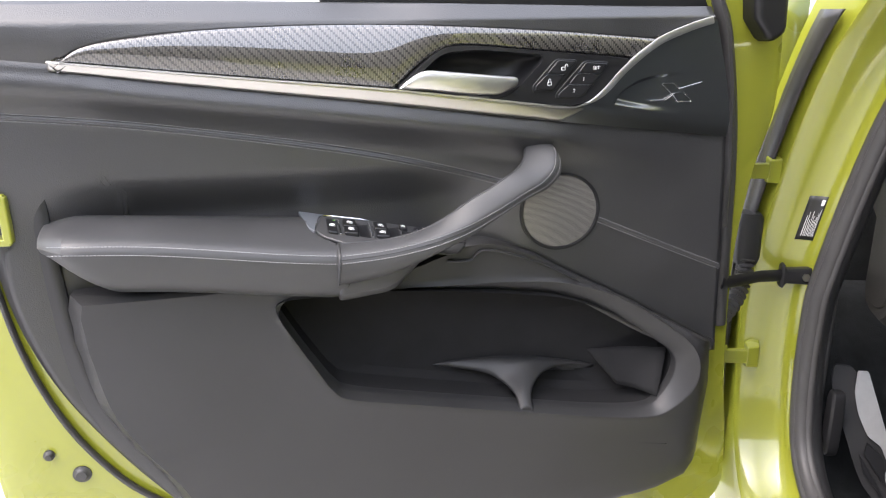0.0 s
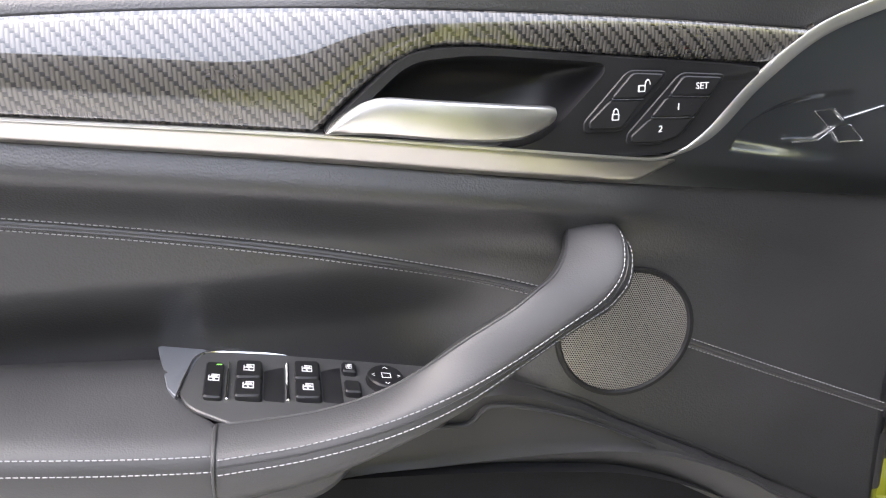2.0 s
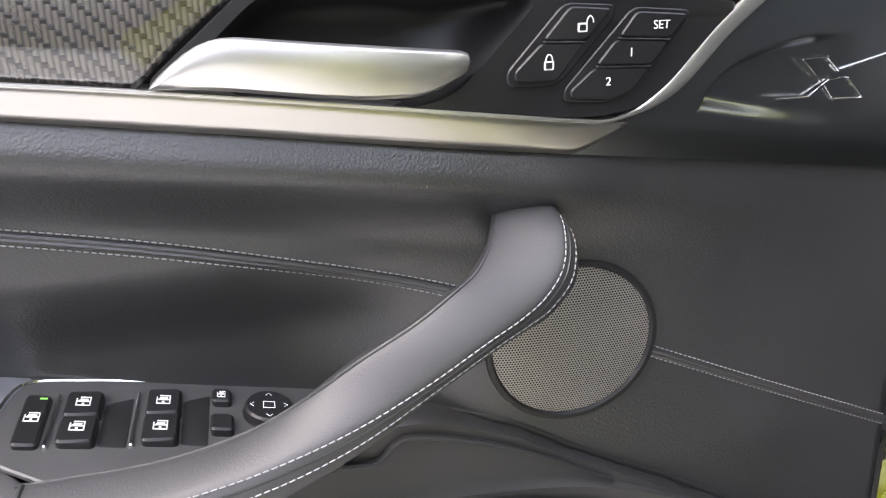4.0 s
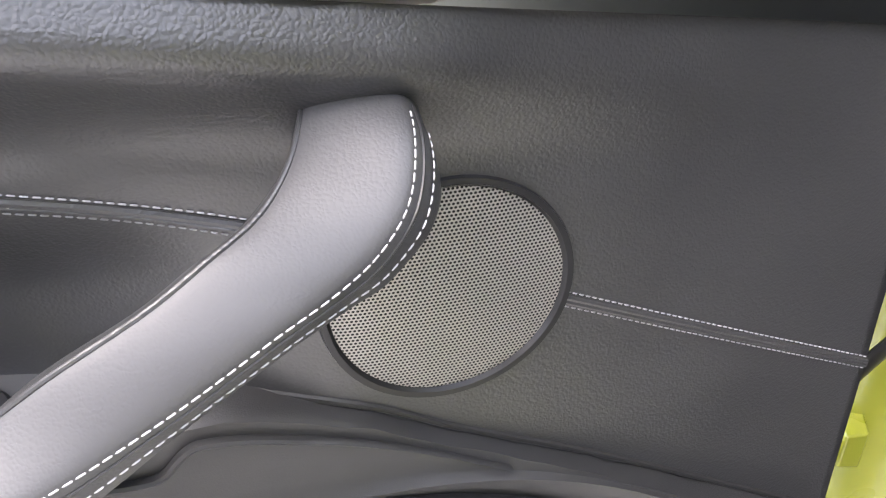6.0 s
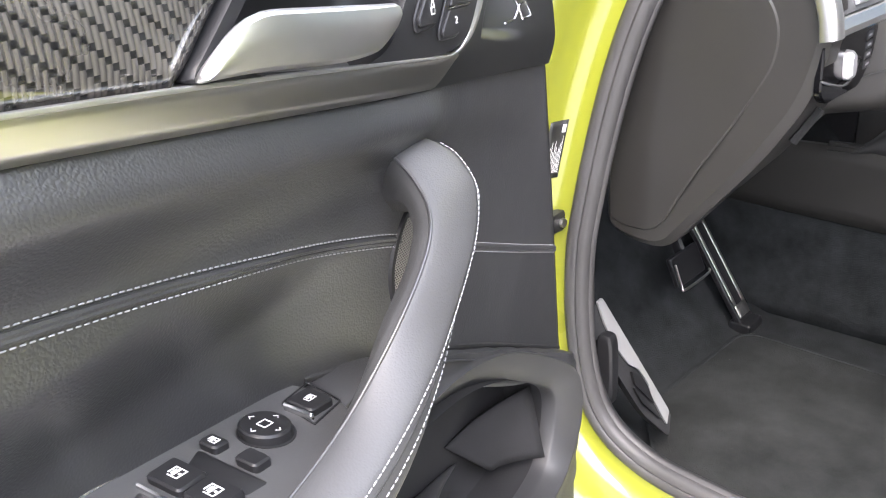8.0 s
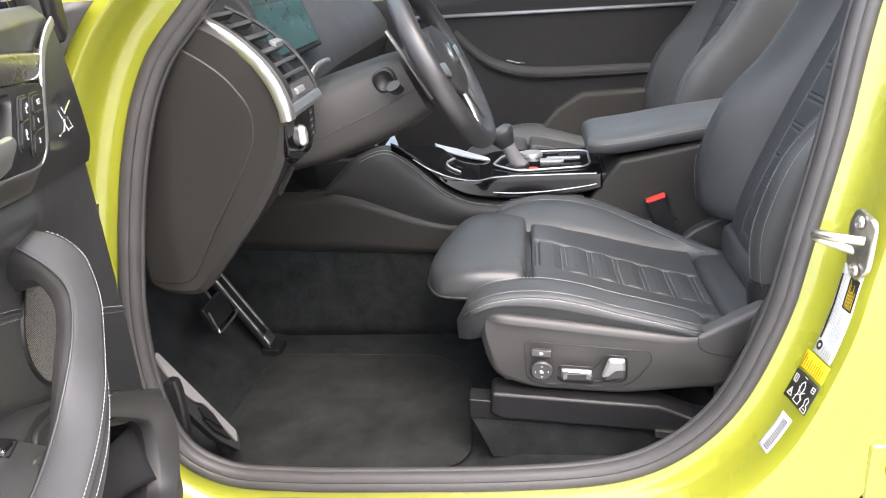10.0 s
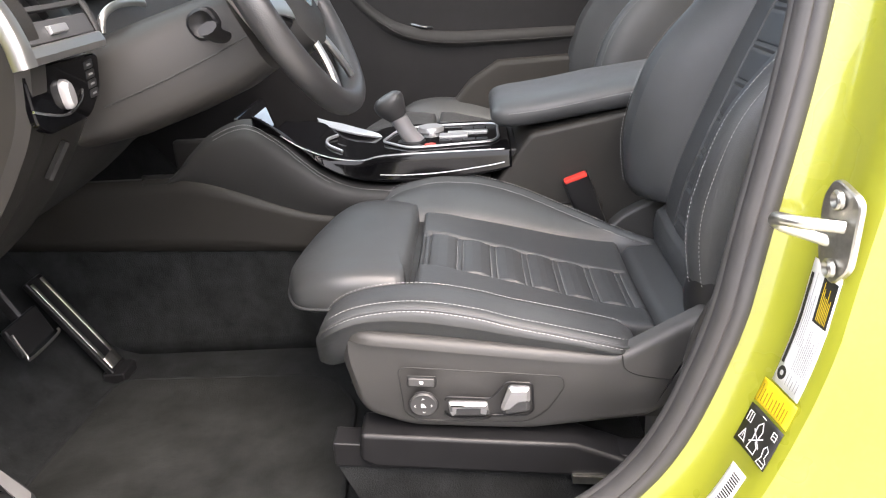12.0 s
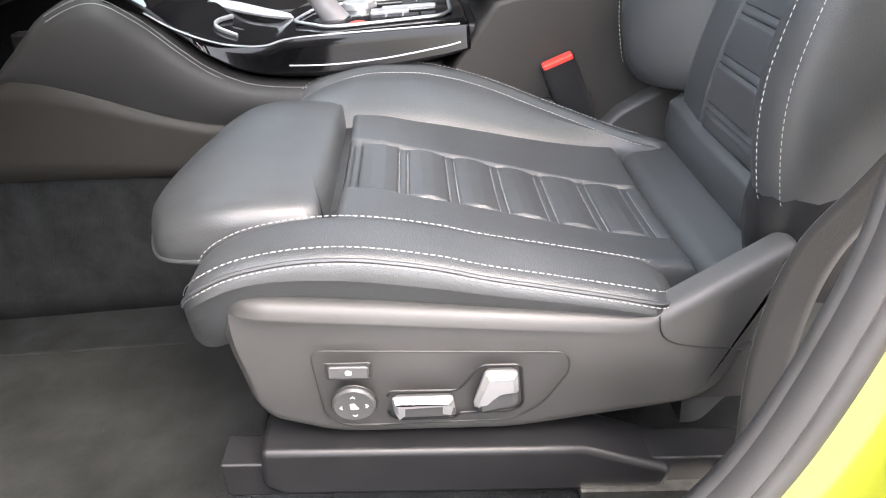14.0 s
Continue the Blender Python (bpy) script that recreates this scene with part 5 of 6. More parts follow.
    part("vent_thumbwheel", loft([[vent(x, 0.19, 0.004), vent(x, 0.20, 0.009), vent(x, 0.25, 0.009), vent(x, 0.26, 0.003)] for x in (0.60, 0.612, 0.628, 0.64)]), PEARL, dash, "bright vent thumbwheel", bevel=0.001)
    for k in range(6):
        v = 0.38 + 0.115 * k
        part("vent_slat", loft([[vent(x, v - 0.016, 0.002), vent(x, v + 0.012, 0.004), vent(x, v + 0.03, -0.010), vent(x, v - 0.002, -0.012)] for x in (0.538, 0.60, 0.66, 0.712)]), PANEL, dash, bevel=0.0012)
    for x in (0.585, 0.645):
        part("vent_vane", sweep([vent(x, v, -0.013) for v in np.linspace(0.33, 0.98, 12)], (0.0016, 0.006), up=(0, -1, 0.5), n=6), BLACK, dash)
    part("vent_tab", loft([[vent(x, 0.60, 0.003), vent(x, 0.62, 0.010), vent(x, 0.66, 0.006), vent(x, 0.65, 0.0)] for x in (0.66, 0.672, 0.690, 0.702)]), PEARL, dash, bevel=0.001)
    part("vent_edge", sweep([vent(0.716, v, 0.004) for v in np.linspace(0.12, 1.0, 20)], (0.004, 0.006), up=(-1, 0, 0), n=8), SOFT, dash)
    part("trim_hook", sweep(spline([(0.80, 0.978, 1.045), (0.803, 0.972, 1.066), (0.84, 0.968, 1.078), (0.91, 0.97, 1.077), (0.975, 0.98, 1.07)], 24), lambda t: (0.006 - 0.003 * t, 0.006), n=10), SILVER, dash, "silver end of the long trim line")
    # light switch
    part("light_switch_panel", plate(rounded([(0.538, 0.968), (0.535, 1.034), (0.718, 1.027), (0.705, 0.982), (0.665, 0.954), (0.56, 0.954)], 0.012), lambda x, z, h: (x, 0.958 - h, z), 0.008, 0.002), GLOSS, dash, "black light switch panel")
    part("light_knob", loft([ring((0.610, y, 0.992), (0.96, 0, 0.2), (-0.2, 0, 0.98), a, a * 2.0, 2.5) for y, a in ((0.951, 0.0095), (0.943, 0.009), (0.939, 0.007), (0.938, 0.002))]), PEARL, dash, "pale silver light knob")
    part("knob_arc", sweep(spline([(0.535, 0.949, 0.986), (0.56, 0.947, 0.978), (0.60, 0.945, 0.970), (0.64, 0.947, 0.978), (0.655, 0.949, 0.99)], 16), (0.0018, 0.0018), n=6), CHROME, dash)
    for k in range(4):
        part("light_button", plate(rounded([(0.672, 0.975 + 0.012 * k), (0.694, 0.976 + 0.012 * k), (0.696, 0.986 + 0.012 * k), (0.674, 0.985 + 0.012 * k)], 0.002), lambda x, z, h: (x, 0.9505 - h, z), 0.002, 0.0006), BLACK, dash)
        part("switch_mark", plate([(0.678, 0.979 + 0.012 * k), (0.688, 0.9795 + 0.012 * k), (0.688, 0.982 + 0.012 * k), (0.678, 0.9815 + 0.012 * k)], lambda x, z, h: (x, 0.9484 - h, z), 0.0004, 0.0001), GREYINK, dash)
    # grooved edge below the knee cover and a small lever
    part("knee_slot", sweep([(0.655, 0.988, 0.925), (0.64, 1.014, 0.88)], (0.007, 0.006), n=6), INK_AND_GAPS, dash)
    # instrument display in its cowl
    part("cluster_cowl", loft([[(x, 1.02, 1.09), (x, 1.06, 1.2), (x, 1.09, 1.235), (x, 1.2, 1.24), (x, 1.2, 1.08)] for x in (0.74, 0.76, 1.08, 1.1)]), SOFT, dash, bevel=0.01)
    scr = part("display", plate(rounded([(0.765, 1.105), (1.075, 1.105), (1.075, 1.21), (0.765, 1.21)], 0.03), lambda x, z, h: (x, 1.018 + 0.42 * (z - 1.09) - h, z), 0.004, 0.001), surface("display_glass", (0.015, 0.04, 0.036), 0.3, mottle=0.5, spec=0.25), dash, "dark green instrument display")
    return dash


def build_wheel():
    w = empty("steering_wheel", pose(0.915, 0.735, 1.07, -27, 0, 0))
    tagged(w, "black leather steering wheel with silver spokes", "steering wheel")
    rim = []
    n = 72
    R = 0.182
    for i in range(n):
        t = 2 * math.pi * i / n
        c = Vector((R * math.cos(t), 0, R * math.sin(t)))
        out = Vector((math.cos(t), 0, math.sin(t)))
        rim.append(ring(c, out, (0, 1, 0), 0.018, 0.021, 2.2, 16))
    part("rim", loft(rim, closed=True), LEATHER, w, "black leather rim")
    part("hub", loft([ring((0, y, -0.01), (1, 0, 0), (0, 0, 1), a, b, 2.6, 28) for y, a, b in ((0.05, 0.08, 0.07), (0.02, 0.09, 0.08), (-0.012, 0.085, 0.075), (-0.022, 0.06, 0.055), (-0.024, 0.01, 0.01))]), SOFT, w, "black airbag cover")
    for s in (-1, 1):
        part("spoke", loft([ring((s * x, y, 0.0), (0, 1, 0), (0, 0, 1), a, b, 3, 12) for x, y, a, b in ((0.07, 0.0, 0.012, 0.045), (0.12, 0.0, 0.010, 0.035), (0.17, 0.0, 0.010, 0.026))]), BLACK, w)
        part("spoke_trim", loft([ring((s * x, -0.013, z), (0, 1, 0), (0, 0, 1), 0.003, b, 3, 10) for x, z, b in ((0.085, -0.02, 0.016), (0.13, -0.012, 0.013), (0.168, -0.008, 0.012))]), SILVER, w, "silver spoke trim")
        part("shift_paddle", loft([ring((s * (0.11 + 0.02 * k), 0.035, -0.05 + 0.05 * k), (1, 0, 0), (0, 1, 0), 0.008, 0.003, 3, 10) for k in (0, 1, 2, 3)]), SILVER, w, "silver-edged shift paddle")
    part("lower_spoke", joined([sweep(spline([(s * 0.03, -0.008, -0.07), (s * 0.05, -0.01, -0.12), (s * 0.075, -0.006, -0.165)], 10), (0.012, 0.006), up=(0, -1, 0), n=8) for s in (-1, 1)]), SILVER, w, "silver lower spokes")
    part("emblem", loft([ring((0, y, -0.005), (1, 0, 0), (0, 0, 1), a, a, n=24) for y, a in ((-0.022, 0.026), (-0.027, 0.026), (-0.028, 0.022), (-0.026, 0.002))]), CHROME, w)
    part("column", loft([ring((0.0, y, zc), (1, 0, 0), (0, 0, 1), a, b, 4.5, 28) for y, zc, a, b in ((0.045, -0.015, 0.06, 0.05), (0.06, -0.015, 0.085, 0.066), (0.11, -0.01, 0.10, 0.075), (0.18, 0.0, 0.125, 0.078), (0.27, 0.015, 0.16, 0.078), (0.34, 0.03, 0.17, 0.07))]), DASH, w, "brown-black column shroud")
    part("column_joint", sweep([(-0.0865, 0.06, -0.02), (-0.102, 0.11, -0.018), (-0.127, 0.18, -0.012), (-0.162, 0.27, 0.0)], (0.0012, 0.0012), n=6), INK_AND_GAPS, w)
    part("stalk_boss", loft([ring((x, 0.10, 0.025), (0, 1, 0), (0, 0, 1), a, a, 2.5, 16) for x, a in ((-0.09, 0.022), (-0.105, 0.022), (-0.108, 0.018), (-0.103, 0.013), (-0.1, 0.002))]), BLACK, w)
    part("stalk", sweep(spline([(-0.06, 0.09, -0.01), (-0.12, 0.085, 0.0), (-0.17, 0.075, 0.012)], 12), lambda s: (0.01 + 0.004 * s, 0.008), n=10), BLACK, w, "column stalk")


def build_pedals():
    p = empty("accelerator_pedal", Matrix.Translation((1.137, 1.26, 0.285)))
    tagged(p, "tall floor-hinged accelerator pedal with steel strips", "pedal")
    def leaf(x0, x1, up, z0=0.0, z1=1.0):
        return sheet(lambda u, v: (x0 + (x1 - x0) * u, 0.14 * (z0 + (z1 - z0) * v) - up, 0.02 + 0.225 * (z0 + (z1 - z0) * v) + up * 0.4), 4, 10)
    part("pad", leaf(-0.03, 0.03, 0.0), BLACK, p, thick=0.014, bevel=0.004)
    part("steel_cap", leaf(-0.026, 0.021, 0.003, 0.06, 0.17), STEEL, p, "brushed steel foot of the pedal face", thick=0.002)
    for x0 in (-0.026, 0.012):
        part("steel_strip", leaf(x0, x0 + 0.009, 0.003, 0.17, 0.97), STEEL, p, "brushed steel strip", thick=0.002)
    part("foot", box(-0.034, 0.034, -0.02, 0.03, -0.002, 0.025), BLACK, p, bevel=0.006)
    b = empty("brake_pedal", Matrix.Translation((0.968, 1.31, 0.493)))
    tagged(b, "hanging brake pedal with a steel-faced pad", "pedal")
    part("pad", sheet(lambda u, v: (-0.055 + 0.11 * u, 0.025 * v, -0.03 + 0.06 * v), 4, 4), BLACK, b, "black rubber brake pad", thick=0.014, bevel=0.005)
    part("steel_edge", sweep(spline([(-0.057, 0.012, 0.02), (-0.058, -0.004, -0.022), (-0.05, -0.009, -0.032), (0.045, -0.009, -0.032), (0.054, -0.006, -0.024)], 20), (0.0022, 0.003), n=8), STEEL, b, "steel rim of the brake pad")
    part("arm", sweep([(0.01, 0.034, 0.01), (0.012, 0.09, 0.12), (0.015, 0.13, 0.36)], (0.008, 0.014), n=8), BLACK, b)
    r = empty("footrest", Matrix.Translation((0.605, 1.19, 0.395)))
    tagged(r, "steel-faced footrest beside the pedals", "footrest")
    L, W, N = Vector((-0.045, 0.085, 0.18)), Vector((0.045, 0.012, -0.006)), Vector((-0.35, -0.85, 0.35)).normalized()
    place = lambda a, b_, h: tuple(W * a + L * b_ + N * h)
    part("base", plate(rounded([(1.2, -0.2), (0.0, -0.32), (-0.9, 0.05), (-1.0, 0.9), (-0.6, 1.12), (0.3, 1.1), (1.0, 0.6)], 0.2), lambda a, b_, h: place(a, b_, h - 0.022), 0.02, 0.005), HARD, r, "black rubber pad")
    o = rounded([(0.95, 1.06), (0.98, -0.14), (0.2, -0.2), (0.32, 0.1), (0.62, 0.2), (0.55, 0.36), (0.05, 0.46), (-0.1, 0.66), (0.02, 0.86), (0.45, 1.06)], 0.06)
    part("face", plate(o, place, 0.006, 0.002), ALU, r, "brushed steel face")
    part("rubber_blade", plate(rounded([(0.2, 0.02), (0.5, 0.22), (0.42, 0.3), (-0.05, 0.4), (-0.35, 0.3)], 0.05), place, 0.007, 0.002), BLACK, r)
    part("rubber_blade", plate(rounded([(0.0, -0.12), (-0.1, 0.0), (-0.55, 0.3), (-0.6, 0.14)], 0.04), place, 0.007, 0.002), BLACK, r)
    g = empty("bonnet_release", Matrix.Translation((0.519, 1.225, 0.505)))
    tagged(g, "black bonnet release lever beside the footrest", "lever")
    part("lever", loft([ring((x, 0.0, 0.0), (0, 1, 0), (0, 0, 1), a, b, 4, 20) for x, a, b in ((-0.012, 0.012, 0.06), (-0.008, 0.016, 0.066), (0.006, 0.016, 0.066), (0.012, 0.014, 0.064))]), BLACK, g, bevel=0.002)


def build_mat():
    m = empty("floor_mat")
    tagged(m, "dusty dark velour floor mat with a bound edge", "floor mat")
    o = rounded([(0.575, 1.16), (0.60, 0.80), (0.66, 0.70), (0.99, 0.72), (1.09, 0.80), (1.10, 1.25), (0.72, 1.27)], 0.05)
    z = lambda x, y: 0.297 + 0.03 * smoothstep(0.70, 0.60, y) + 0.35 * smoothstep(1.26, 1.62, y) + 0.05 * smoothstep(0.62, 0.5, x)
    part("velour", plate(o, lambda x, y, h: (x, y, z(x, y) - 0.008 + h), 0.01, 0.003), MAT_C, m)
    part("binding", sweep([(p.x, p.y, z(p.x, p.y)) for p in o] + [(o[0].x, o[0].y, z(o[0].x, o[0].y))], (0.005, 0.004), n=8), CARPET, m, "sewn edge binding")


# ---- centre console ----
def build_console():
    c = empty("centre_console")
    tagged(c, "centre console with gloss black top and leather sides", "centre console")
    prof_top = curve_fn([(0.30, 0.70), (0.40, 0.678), (0.435, 0.672), (0.53, 0.662), (0.623, 0.661), (0.715, 0.672), (0.775, 0.70), (0.818, 0.736), (0.87, 0.785), (0.93, 0.817), (1.01, 0.79), (1.06, 0.75), (1.12, 0.70), (1.25, 0.69)])
    def pad(u, v):
        y = 0.43 + 0.73 * u
        zt = max(prof_top(y), 0.70 * smoothstep(1.05, 1.12, y))
        zb = 0.60 + 0.095 * smoothstep(0.75, 1.12, y)
        z = zb + (zt - zb) * v
        return (1.225 - 0.012 * math.sin(math.pi * v) + 0.03 * smoothstep(0.8, 1.0, v) , y, z)
    part("knee_pad", sheet(pad, 60, 14), SOFT, c, "padded black knee cushion with a stitched edge", thick=-0.02)
    part("side_panel", sheet(lambda u, v: (1.222 - 0.006 * v, 0.2 + 1.3 * u, (0.50 + 0.06 * u) + (0.605 + 0.10 * smoothstep(0.42, 0.7, u) - 0.50 - 0.06 * u) * v), 40, 6), CAP, c, "brown-grey lower side panel", thick=-0.02)
    part("side_carpet", sheet(lambda u, v: (1.232, 0.2 + 1.4 * u, 0.28 + 0.30 * v), 30, 8), CARPET, c, thick=-0.02)
    for off in (0.006, 0.014):
        path = [(1.225, y, prof_top(y) - off) for y in np.linspace(0.5, 1.0, 70)]
        part("stitching", stitches(path, (-1, 0, 0.2)), SEAT_THREAD, c, "grey stitching")
    # gloss black top: a low tray in front, the selector deck behind
    deck = curve_fn([(0.30, 0.722), (0.45, 0.7225), (0.60, 0.7222), (0.66, 0.720), (0.70, 0.713), (0.76, 0.722), (0.82, 0.747), (0.88, 0.785), (0.96, 0.802)])
    def top(u, v):
        y = 0.385 + 0.53 * u
        if v < 0.3:
            k = v / 0.3
            lo = prof_top(y) + 0.010
            return (1.236 + 0.006 * k, y, lo + (deck(y) - lo) * k)
        k = (v - 0.3) / 0.7
        low = deck(y) - 0.045 * smoothstep(0.80, 0.90, y) * smoothstep(0.02, 0.12, k)
        return (1.242 + 0.268 * k, y, low)
    part("gloss_top", sheet(top, 90, 31), GLOSS, c, "piano black console top", thick=0.006)
    part("deck_edge", sweep([(1.237, y, deck(y) + 0.007) for y in np.linspace(0.40, 0.86, 50)], (0.0014, 0.0014), n=6), PEARL, c, "thin bright edge")
    part("side_line", sweep([(1.2295, y, prof_top(y) + 0.026) for y in np.linspace(0.40, 0.66, 30)], (0.0011, 0.0012), n=6), PEARL, c)
    part("far_side", box(1.50, 1.53, 0.3, 1.2, 0.3, 0.72), SOFT, c, bevel=0.008)
    o = rounded([(1.344, 0.663), (1.277, 0.60), (1.279, 0.56), (1.298, 0.424), (1.33, 0.408), (1.455, 0.408), (1.469, 0.43), (1.473, 0.584), (1.431, 0.64)], 0.018)
    tz = 0.7285
    part("selector_frame", sweep([(x, y, tz + 0.003) for x, y in list(o) + [o[0], o[1]]], (0.0032, 0.003), n=10), PEARL, c, "bright frame round the selector")
    inner = rounded([(1.344, 0.659), (1.281, 0.60), (1.283, 0.56), (1.302, 0.428), (1.332, 0.412), (1.452, 0.412), (1.465, 0.432), (1.469, 0.582), (1.429, 0.636)], 0.016)
    part("selector_plate", plate(inner, lambda x, y, h: (x, y, tz - 0.002 + h), 0.003, 0.001), GLOSS, c)
    part("drive_knob", loft([ring((1.434, 0.560, z), (1, 0, 0), (0, 1, 0), a, a, n=28) for z, a in ((0.728, 0.03), (0.737, 0.0295), (0.7395, 0.028), (0.7395, 0.02), (0.7385, 0.002))]), PEARL, c, "round silver control knob")
    part("start_button", loft([ring((1.300, 0.556, z), (1, 0, 0), (0, 1, 0), a, a * 1.4, n=16) for z, a in ((0.728, 0.009), (0.7315, 0.009), (0.7325, 0.0075), (0.7325, 0.001))]), RED, c, "red button")
    for i in range(4):
        y = 0.525 - i * 0.027
        part("console_button", box(1.315, 1.333, y - 0.012, y + 0.012, 0.728, 0.7335), BLACK, c, bevel=0.0015)
        part("console_button", box(1.415, 1.445, y - 0.062, y - 0.038, 0.728, 0.7335), BLACK, c, bevel=0.0015) if i < 3 else None
    part("bright_bar", box(1.352, 1.384, 0.475, 0.538, 0.728, 0.7345), PEARL, c, "silver rocker switch", bevel=0.002)
    part("bright_bar", box(1.39, 1.405, 0.43, 0.52, 0.728, 0.7335), PEARL, c, bevel=0.002)
    # gear selector leaning back to the driver
    part("selector_stem", loft([ring(q, (1, 0, 0), (0, 0.9, -0.43), a, k, 2.6, 18) for q, a, k in (((1.338, 0.59, 0.727), 0.016, 0.022), ((1.334, 0.600, 0.744), 0.0155, 0.019), ((1.328, 0.611, 0.765), 0.016, 0.018), ((1.323, 0.621, 0.787), 0.0165, 0.0185))]), PEARL, c, "polished selector stem")
    part("selector_boot", loft([ring((1.338, 0.598, z), (1, 0, 0), (0, 1, 0), a, a * 1.3, 2.6, 18) for z, a in ((0.728, 0.024), (0.732, 0.023), (0.7335, 0.014))]), BLACK, c)
    part("selector_knob", loft([ring(q, (1, 0, 0), (0, 0.88, -0.47), a, k, 2.5, 22) for q, a, k in (((1.3225, 0.6215, 0.788), 0.0165, 0.0185), ((1.3225, 0.6215, 0.788), 0.0178, 0.0198), ((1.319, 0.628, 0.799), 0.0205, 0.026), ((1.316, 0.634, 0.811), 0.023, 0.032), ((1.314, 0.638, 0.821), 0.0235, 0.0345), ((1.313, 0.641, 0.828), 0.0225, 0.034), ((1.313, 0.6435, 0.833), 0.019, 0.029), ((1.3125, 0.646, 0.837), 0.013, 0.022), ((1.312, 0.647, 0.8385), 0.003, 0.005))]), LEATHER, c, "black leather gear selector")
    # bright wing and cup holder edge, tray in front
    part("bright_wing", loft([[(x - w, y - 0.003, z - 0.005), (x + w, y + 0.003, z + 0.001), (x + w * 0.9, y + 0.004, z + 0.006), (x - w, y - 0.003, z)] for x, y, z, w in ((1.425, 0.675, 0.724, 0.004), (1.437, 0.695, 0.726, 0.012), (1.452, 0.73, 0.731, 0.020), (1.468, 0.77, 0.739, 0.024), (1.488, 0.81, 0.745, 0.020), (1.512, 0.835, 0.75, 0.008))]), PEARL, c, "bright metal wing beside the cup holder", bevel=0.001)
    part("cup_mat", plate(rounded([(1.27, 0.71), (1.36, 0.715), (1.38, 0.80), (1.285, 0.80)], 0.03), lambda x, y, h: (x, y, deck(y) + 0.001 + h), 0.002, 0.001), INK_AND_GAPS, c, "dark cup holder floor")
    part("cup_rim", sweep(spline([(1.400, 0.771, deck(0.771) + 0.012), (1.35, 0.785, deck(0.785) + 0.010), (1.315, 0.777, deck(0.777) + 0.009), (1.295, 0.745, deck(0.745) + 0.008)], 16), (0.003, 0.004), n=8), PEARL, c)
    part("tray_back", plate(rounded([(1.27, 0.735), (1.50, 0.735), (1.50, 0.815), (1.27, 0.815)], 0.01), lambda x, z, h: (x, 0.95 + 0.3 * (z - 0.77) - h, z), 0.008, 0.002), GLOSS, c)
    lab = part("tray_label", plate(rounded([(1.33, 0.752), (1.48, 0.752), (1.48, 0.796), (1.33, 0.796)], 0.004), lambda x, z, h: (x, 0.9415 + 0.3 * (z - 0.77) - h, z), 0.001, 0.0003), surface("pale_blue_sheet", (0.5, 0.62, 0.75), 0.35, mottle=0.1), c, "pale printed notice in the tray")
    part("print", plate([(1.392, 0.764), (1.41, 0.764), (1.41, 0.784), (1.392, 0.784)], lambda x, z, h: (x, 0.9403 + 0.3 * (z - 0.77) - h, z), 0.0006, 0.0002), BLUE, lab)
    # small trim where the deck meets the box
    part("deck_end", box(1.25, 1.50, 0.372, 0.39, 0.66, 0.726), BLACK, c, bevel=0.006)
    # armrest box
    part("rear_box", loft([[(x, 0.42, 0.66), (x, 0.345, 0.758), (x, 0.0, 0.82), (x, -0.25, 0.82), (x, -0.25, 0.3), (x, 0.42, 0.3)] for x in (1.235, 1.515)]), CAP, c, "grey-brown storage box", bevel=0.01)
    lid = []
    for y, s in ((0.424, 0.2), (0.422, 0.45), (0.415, 0.7), (0.402, 0.88), (0.38, 0.98), (0.35, 1.0), (0.30, 1.0), (0.2, 1.0), (0.0, 1.0), (-0.2, 1.0)):
        z = 0.792 + 0.045 * smoothstep(0.42, 0.0, y)
        lid.append(ring((1.372, y, z), (1, 0, 0), (0, 0, 1), 0.128 * (0.8 + 0.2 * s), 0.033 * s, 3.4, 28))
    part("armrest_lid", loft(lid), SEAT_LEATHER, c, "padded black leather armrest")
    part("stitching", stitches([(1.241, y, 0.799 + 0.045 * smoothstep(0.42, 0.0, y)) for y in np.linspace(0.39, 0.0, 60)], (-1, 0, 0.2)), SEAT_THREAD, c, "grey stitching")


build_dash()
build_wheel()
build_pedals()
build_mat()
build_console()


# ---- seats ----
def cushion_piece(fn_top, x0, x1, y0, y1, depth, nu=24, nv=30, edge=0.016):
    """A pillow-like block: a domed top over a rounded rim."""
    pts, faces = [], []
    for i in range(nu):
        for j in range(nv):
            u, v = i / (nu - 1), j / (nv - 1)
            x, y = x0 + (x1 - x0) * u, y0 + (y1 - y0) * v
            ex = min(u, 1 - u) * (x1 - x0)
            ey = min(v, 1 - v) * (y1 - y0)
            d = min(ex, ey)
            roll = edge * (1 - math.sqrt(max(0.0, 1 - (1 - min(1.0, d / edge)) ** 2)))
            pts.append((x, y, fn_top(x, y) - roll))
    for i in range(nu - 1):
        for j in range(nv - 1):
            faces.append((i * nv + j, (i + 1) * nv + j, (i + 1) * nv + j + 1, i * nv + j + 1))
    rim = [i * nv for i in range(nu)] + [(nu - 1) * nv + j for j in range(1, nv)] + [i * nv + nv - 1 for i in range(nu - 2, -1, -1)] + [j for j in range(nv - 2, 0, -1)]
    k = len(pts)
    for r in rim:
        pts.append((pts[r][0], pts[r][1], pts[r][2] - depth))
    n = len(rim)
    for a in range(n):
        faces.append((rim[a], k + a, k + (a + 1) % n, rim[(a + 1) % n]))
    return pts, faces


